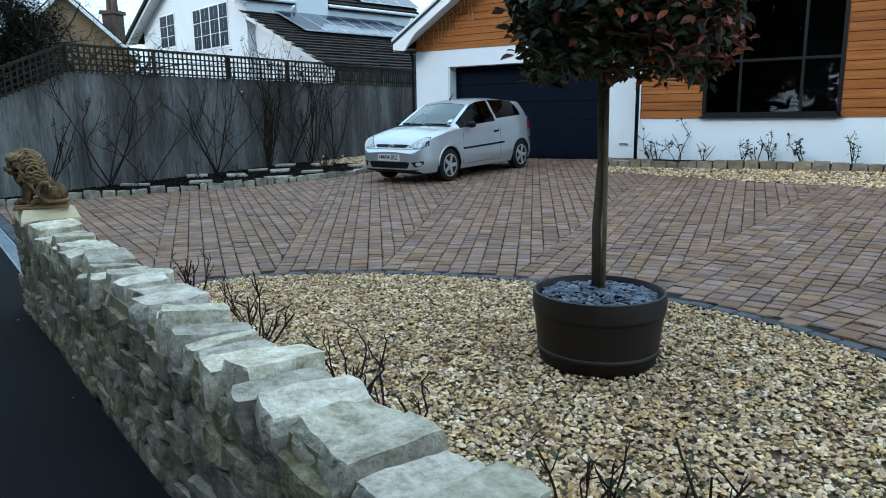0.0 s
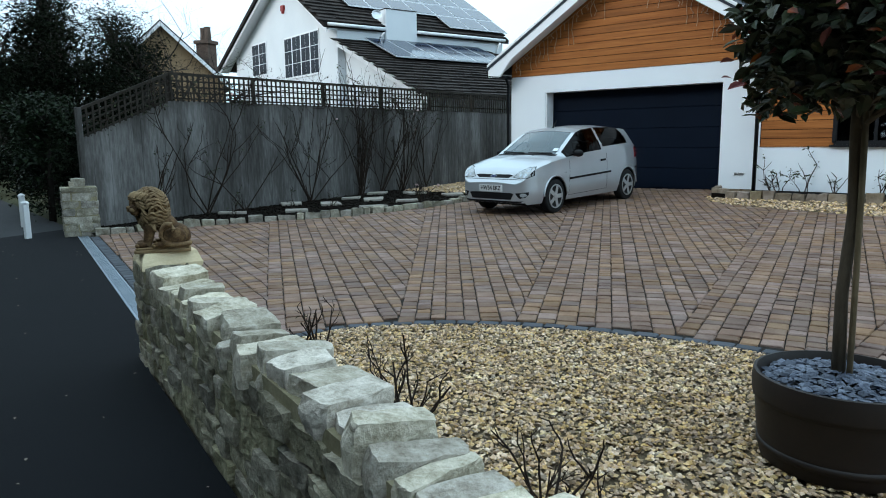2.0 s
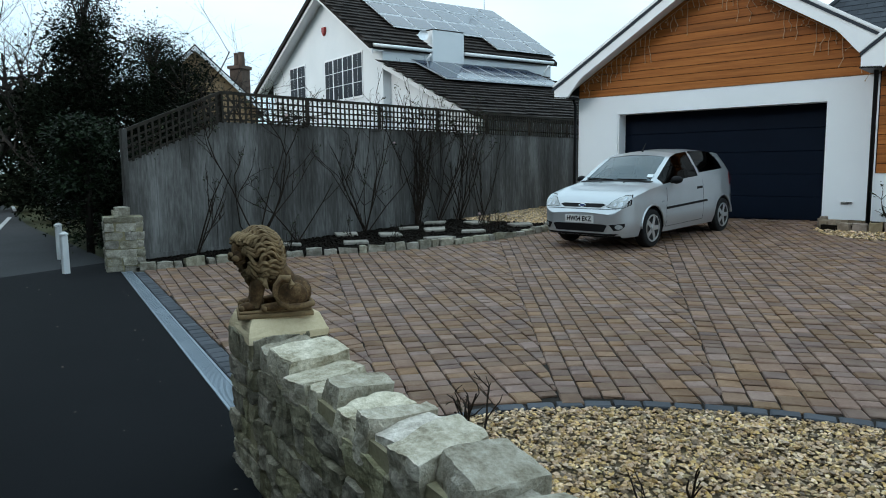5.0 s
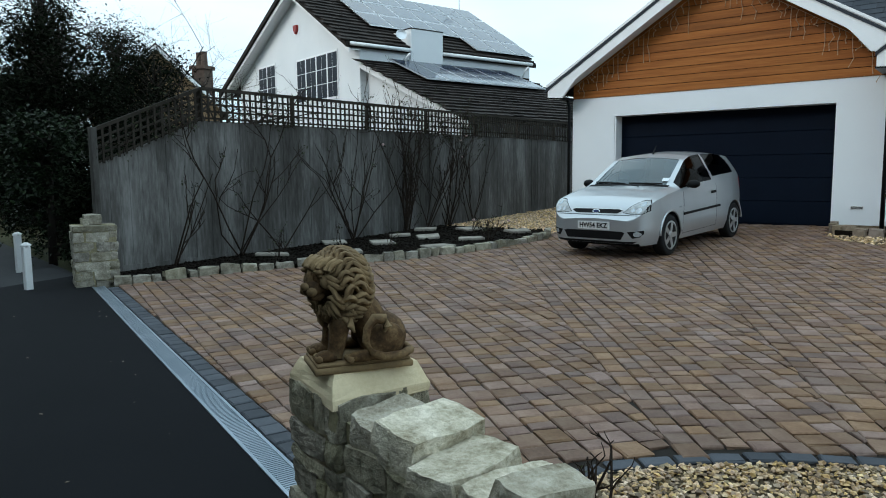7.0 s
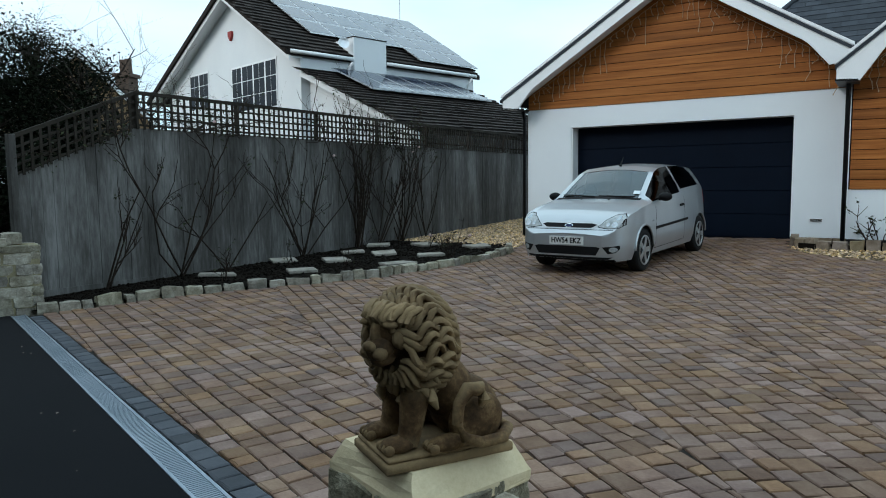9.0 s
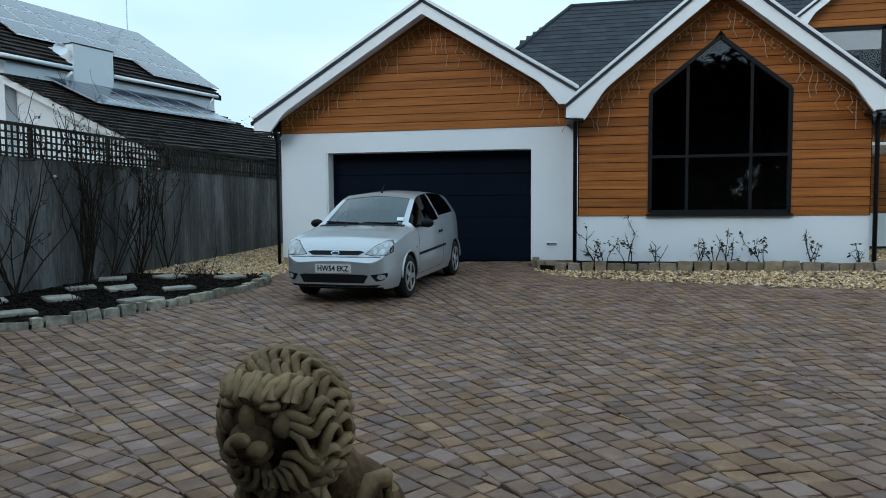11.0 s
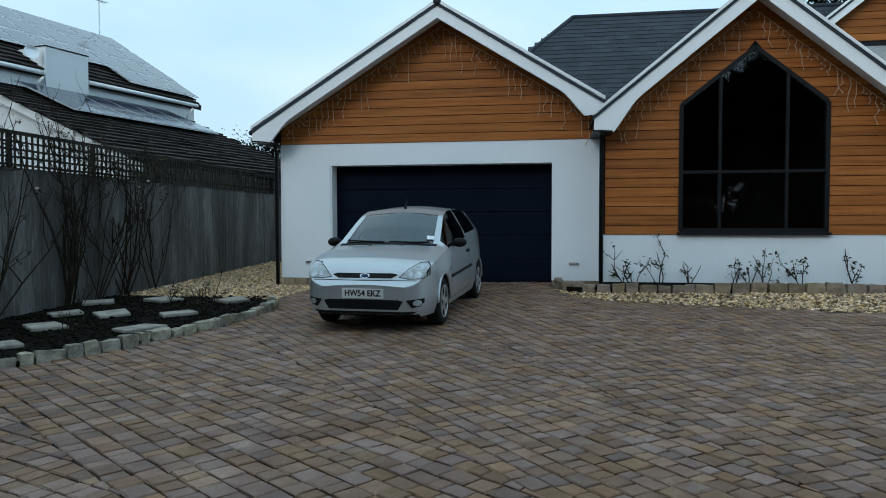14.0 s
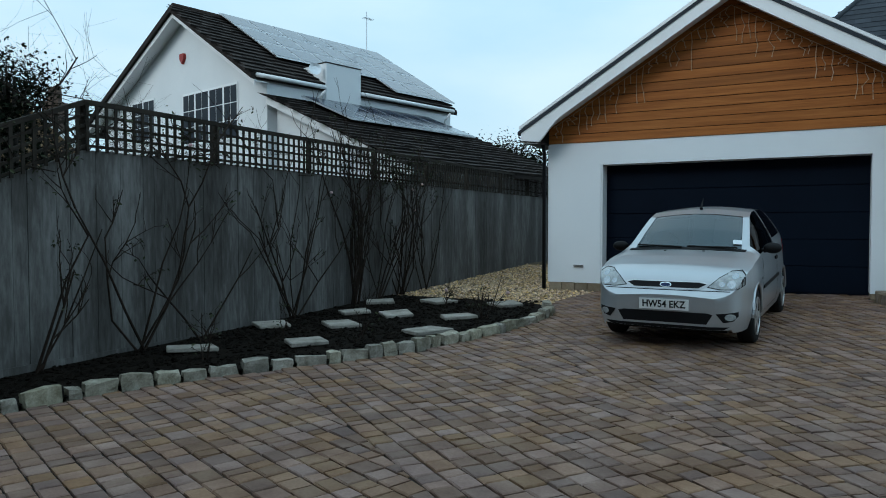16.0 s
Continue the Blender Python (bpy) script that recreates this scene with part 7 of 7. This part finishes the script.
while i < len(pts) - 14:
    n_ = rng.choice((7, 9, 12, 15, 17))
    p, q = pts[i], pts[min(i + n_, len(pts) - 1)]
    c = (p + q) / 2
    ang = math.atan2((q - p).y, (q - p).x)
    w = (q - p).length - 0.015
    h = rng.uniform(0.12, 0.17)
    lay(0, 0.05, -0.04, w, 0.13, h, seed, edging, "stone", SANDSTONE, 0.16, Matrix.Translation((c.x, c.y, zg(c.x, c.y))) @ Matrix.Rotation(ang, 4, "Z"), 2, rng.uniform(-0.08, 0.08))
    seed += 1
    i += n_
BROWNSTONE = mat("brown_edging_stone", [(0.13, 0.095, 0.065), (0.22, 0.17, 0.125), (0.3, 0.24, 0.185)], 0.9, 6, 40, 0.7, 0.012, vary=0.25, hue=0.015)
front_edging = tagged(new("front_edging"), "row of brown stones edging the bed under the house wall", "edging", kind="structure")
line = smooth_line([(-5.85, 14.85), (-5.75, 14.3), (-5.3, 14.0), (-4.6, 13.95), (-3.0, 13.92), (-1.5, 13.90), (-0.2, 13.88), (0.05, 13.95)])
bm = bm_new()
box(bm, -5.7, 0.0, 14.0, 14.64, 0.25, 0.50)
tagged(part("rose_bed", bm, EARTH), "dark soil in the bed under the window", "soil", kind="structure")
pts = resample(line, 0.02)
i = 0
while i < len(pts) - 8:
    n_ = rng.choice((9, 11, 13, 15))
    p, q = pts[i], pts[min(i + n_, len(pts) - 1)]
    c = (p + q) / 2
    lay(0, 0, -0.05, (q - p).length - 0.012, 0.13, rng.uniform(0.17, 0.22), seed, front_edging, "stone", BROWNSTONE, 0.14, Matrix.Translation((c.x, c.y, zg(c.x, c.y))) @ Matrix.Rotation(math.atan2((q - p).y, (q - p).x), 4, "Z"), 2)
    seed += 1
    i += n_
a = 1.75
while a < 8.0:
    w = rng.uniform(0.2, 0.32)
    lay(0, 0, -0.05, w - 0.012, 0.13, rng.uniform(0.12, 0.16), seed, front_edging, "stone", BROWNSTONE, 0.14, Matrix.Translation((a + w / 2, 18.6, zg(a, 18.6))), 2)
    seed += 1
    a += w

# ---- gravel ----
def inside(poly, x, y):
    hit = False
    j = len(poly) - 1
    for i in range(len(poly)):
        xi, yi = poly[i]
        xj, yj = poly[j]
        if (yi > y) != (yj > y) and x < (xj - xi) * (y - yi) / (yj - yi) + xi:
            hit = not hit
        j = i
    return hit


def inside_np(poly, X, Y):
    P = np.array(poly)
    hit = np.zeros(len(X), bool)
    j = len(P) - 1
    for i in range(len(P)):
        xi, yi, xj, yj = *P[i], *P[j]
        if yi != yj:
            hit ^= ((yi > Y) != (yj > Y)) & (X < (xj - xi) * (Y - yi) / (yj - yi) + xi)
        j = i
    return hit


def zg_np(X, Y):
    s = np.clip(0.333 * X + 0.943 * Y, -1.5, 15.0)
    return 0.09 + 0.02 * s + np.where(s > 0, 0.0008 * s * s, 0)


gr = np.random.default_rng(12)


def pebbles(name, poly, per_m2, size, label, x0, x1, y0, y1):
    n = int((x1 - x0) * (y1 - y0) * per_m2)
    X, Y = gr.uniform(x0, x1, n), gr.uniform(y0, y1, n)
    k = inside_np(poly, X, Y)
    X, Y = X[k], Y[k]
    Z = zg_np(X, Y) - 0.012 + gr.uniform(0, 0.014, len(X))
    scatter_stones(name, np.stack([X, Y, Z], 1), size, 0.62, PEBBLE, None, label=label, category="gravel")


GRAVEL_POLY = ARCS + [wallpt(8.3, 0.25), wallpt(0.0, 0.25)]
pebbles("gravel", GRAVEL_POLY, 3000, 0.0150, "honey and cream flint gravel", -5.1, 2.6, 0.0, 5.0)
FG = FRONTS + [(9.0, 19.3), (-0.1, 19.3), (-0.1, 13.9), (-5.05, 13.9), (-5.9, 14.3)]
pebbles("front_pebbles", FG, 420, 0.03, "pale gravel before the house", -5.95, 7.0, 10.2, 18.6)
SG = [(-10.42, 12.72), (-10.5, 13.6), (-10.22, 14.9), (-11.2, 15.0), (-11.2, 20), (-13.55, 20), (-13.55, 13.1), (-10.9, 13.0)]
pebbles("side_pebbles", SG, 500, 0.03, "pale gravel beside the garage", -13.6, -10.2, 12.7, 20.0)


# ---- block paving ----
def sett(corners, rng, joint=0.0047):
    """A tumbled sett on four ground corners: chamfered worn top, sides down into the joint. Vertices and faces."""
    c = [Vector(q) for q in corners]
    mid = sum(c, Vector((0, 0))) / 4
    z = zg(mid.x, mid.y) + rng.uniform(-0.003, 0.003)
    tx, ty = rng.gauss(0, 0.012), rng.gauss(0, 0.012)

    def ring(inset, dz):
        out = []
        for q in c:
            d = mid - q
            p = q + d * (inset * 1.414 / max(d.length, 0.02)) + Vector((rng.uniform(-0.0045, 0.0045), rng.uniform(-0.0045, 0.0045)))
            out.append((p.x, p.y, z + dz + (p.x - mid.x) * tx + (p.y - mid.y) * ty))
        return out

    v = ring(joint, -0.03) + ring(joint, -0.009) + ring(joint + 0.004, -0.003) + ring(joint + 0.012, 0.0)
    f = [(12, 13, 14, 15)]
    for lev in (0, 4, 8):
        for k in range(4):
            n = (k + 1) % 4
            f.append((lev + k, lev + n, lev + 4 + n, lev + 4 + k))
    return v, f


# the setts are laid in wedges round the gravel bed: in each the columns run parallel to one side and die out against the other
FAN = Vector((-1.95, 0.86))
LEADS = [-29.0, -14.5, 0.0, 14.5, 29.0, 43.5, 58.0, 72.0, 86.5, 100.9, 117.2, 130.0, 144.0, 158.5, 173.0, 187.5, 202.0]
rng = random.Random(90)
cells = []
for tail, lead in zip(LEADS, LEADS[1:]):
    wedge, lead = radians(lead - tail), radians(lead)
    along_, across = Vector((math.cos(lead), math.sin(lead))), Vector((math.sin(lead), -math.cos(lead)))
    o0, slope_ = 0.0, math.tan(wedge)
    while o0 < 18.0 * slope_:
        o1 = o0 + rng.choice((0.125, 0.14, 0.155, 0.165))
        sa = max(2.2, o0 / slope_ + 0.05) - rng.uniform(0, 0.05)
        while sa < 18.0:
            sb = sa + rng.choice((0.10, 0.12, 0.145, 0.165, 0.19))
            oa, ob_ = min(o1, sa * slope_), min(o1, sb * slope_)
            if ob_ - o0 > 0.035:
                oa = max(oa, o0 + 0.02)
                cells.append([FAN + along_ * q + across * o for q, o in ((sa, o0), (sb, o0), (sb, ob_), (sa, oa))])
            sa = sb
        o0 = o1
C4 = np.array([[tuple(q) for q in c] for c in cells])
X, Y = C4[:, :, 0].mean(1), C4[:, :, 1].mean(1)
keep = inside_np(DRIVE, X, Y) & (X < 4.6) & (Y > 0)
off = (X - DRAIN_A.x) * nA.x + (Y - DRAIN_A.y) * nA.y
keep &= off > 0.25
A = np.array(ARCS)
near_arc = np.min(np.hypot(X[:, None] - A[None, :, 0], Y[:, None] - A[None, :, 1]), 1)
keep &= ~((near_arc < 0.15) & (X > -5.2) & (X < 2.7))
V, F, count = [], [], 0
for i in np.nonzero(keep)[0]:
    cor = cells[i]
    for q in cor:
        over = 0.300 - (q - DRAIN_A).dot(nA)
        if over > 0 and q.x < -5.6:
            q += nA * over
    v, f = sett(cor, rng)
    if count < 300 and math.hypot(X[i] + 6.1, Y[i] - 4.9) < 1.7:
        me = bpy.data.meshes.new("paving_block")
        me.from_pydata(v, [], f)
        me.materials.append(BLOCK)
        part("paving_block", me, None, drive)
        count += 1
    else:
        n = len(V)
        V += v
        F += [tuple(n + q for q in k) for k in f]
me = bpy.data.meshes.new("paving_field")
me.from_pydata(V, [], F)
me.materials.append(BLOCKJ)
tagged(part("paving_field", me, None, drive), kind="stuff")
# charcoal border courses beside the drain and round the gravel
border = tagged(new("paving_border"), "charcoal block border of the driveway", "border", kind="structure")
lines = [[(DRAIN_A + nA * 0.225 + STREET_D * t) for t in np.arange(-0.1, L, 0.155)]]
lines.append(resample([tuple(Vector(q)) for q in ARCS], 0.17))
for q, ln in enumerate(lines):
    for p, e in zip(ln, ln[1:]):
        d = (e - p).normalized()
        n_ = Vector((-d.y, d.x))
        o = n_ * 0.06 if q == 1 else Vector((0, 0))
        h = 0.052 if q == 1 else 0.07
        v, f = sett([p + o - n_ * h, e + o - n_ * h, e + o + n_ * h, p + o + n_ * h], rng)
        me = bpy.data.meshes.new("border_block")
        me.from_pydata(v, [], f)
        me.materials.append(BLUEBRICK)
        part("border_block", me, None, border)
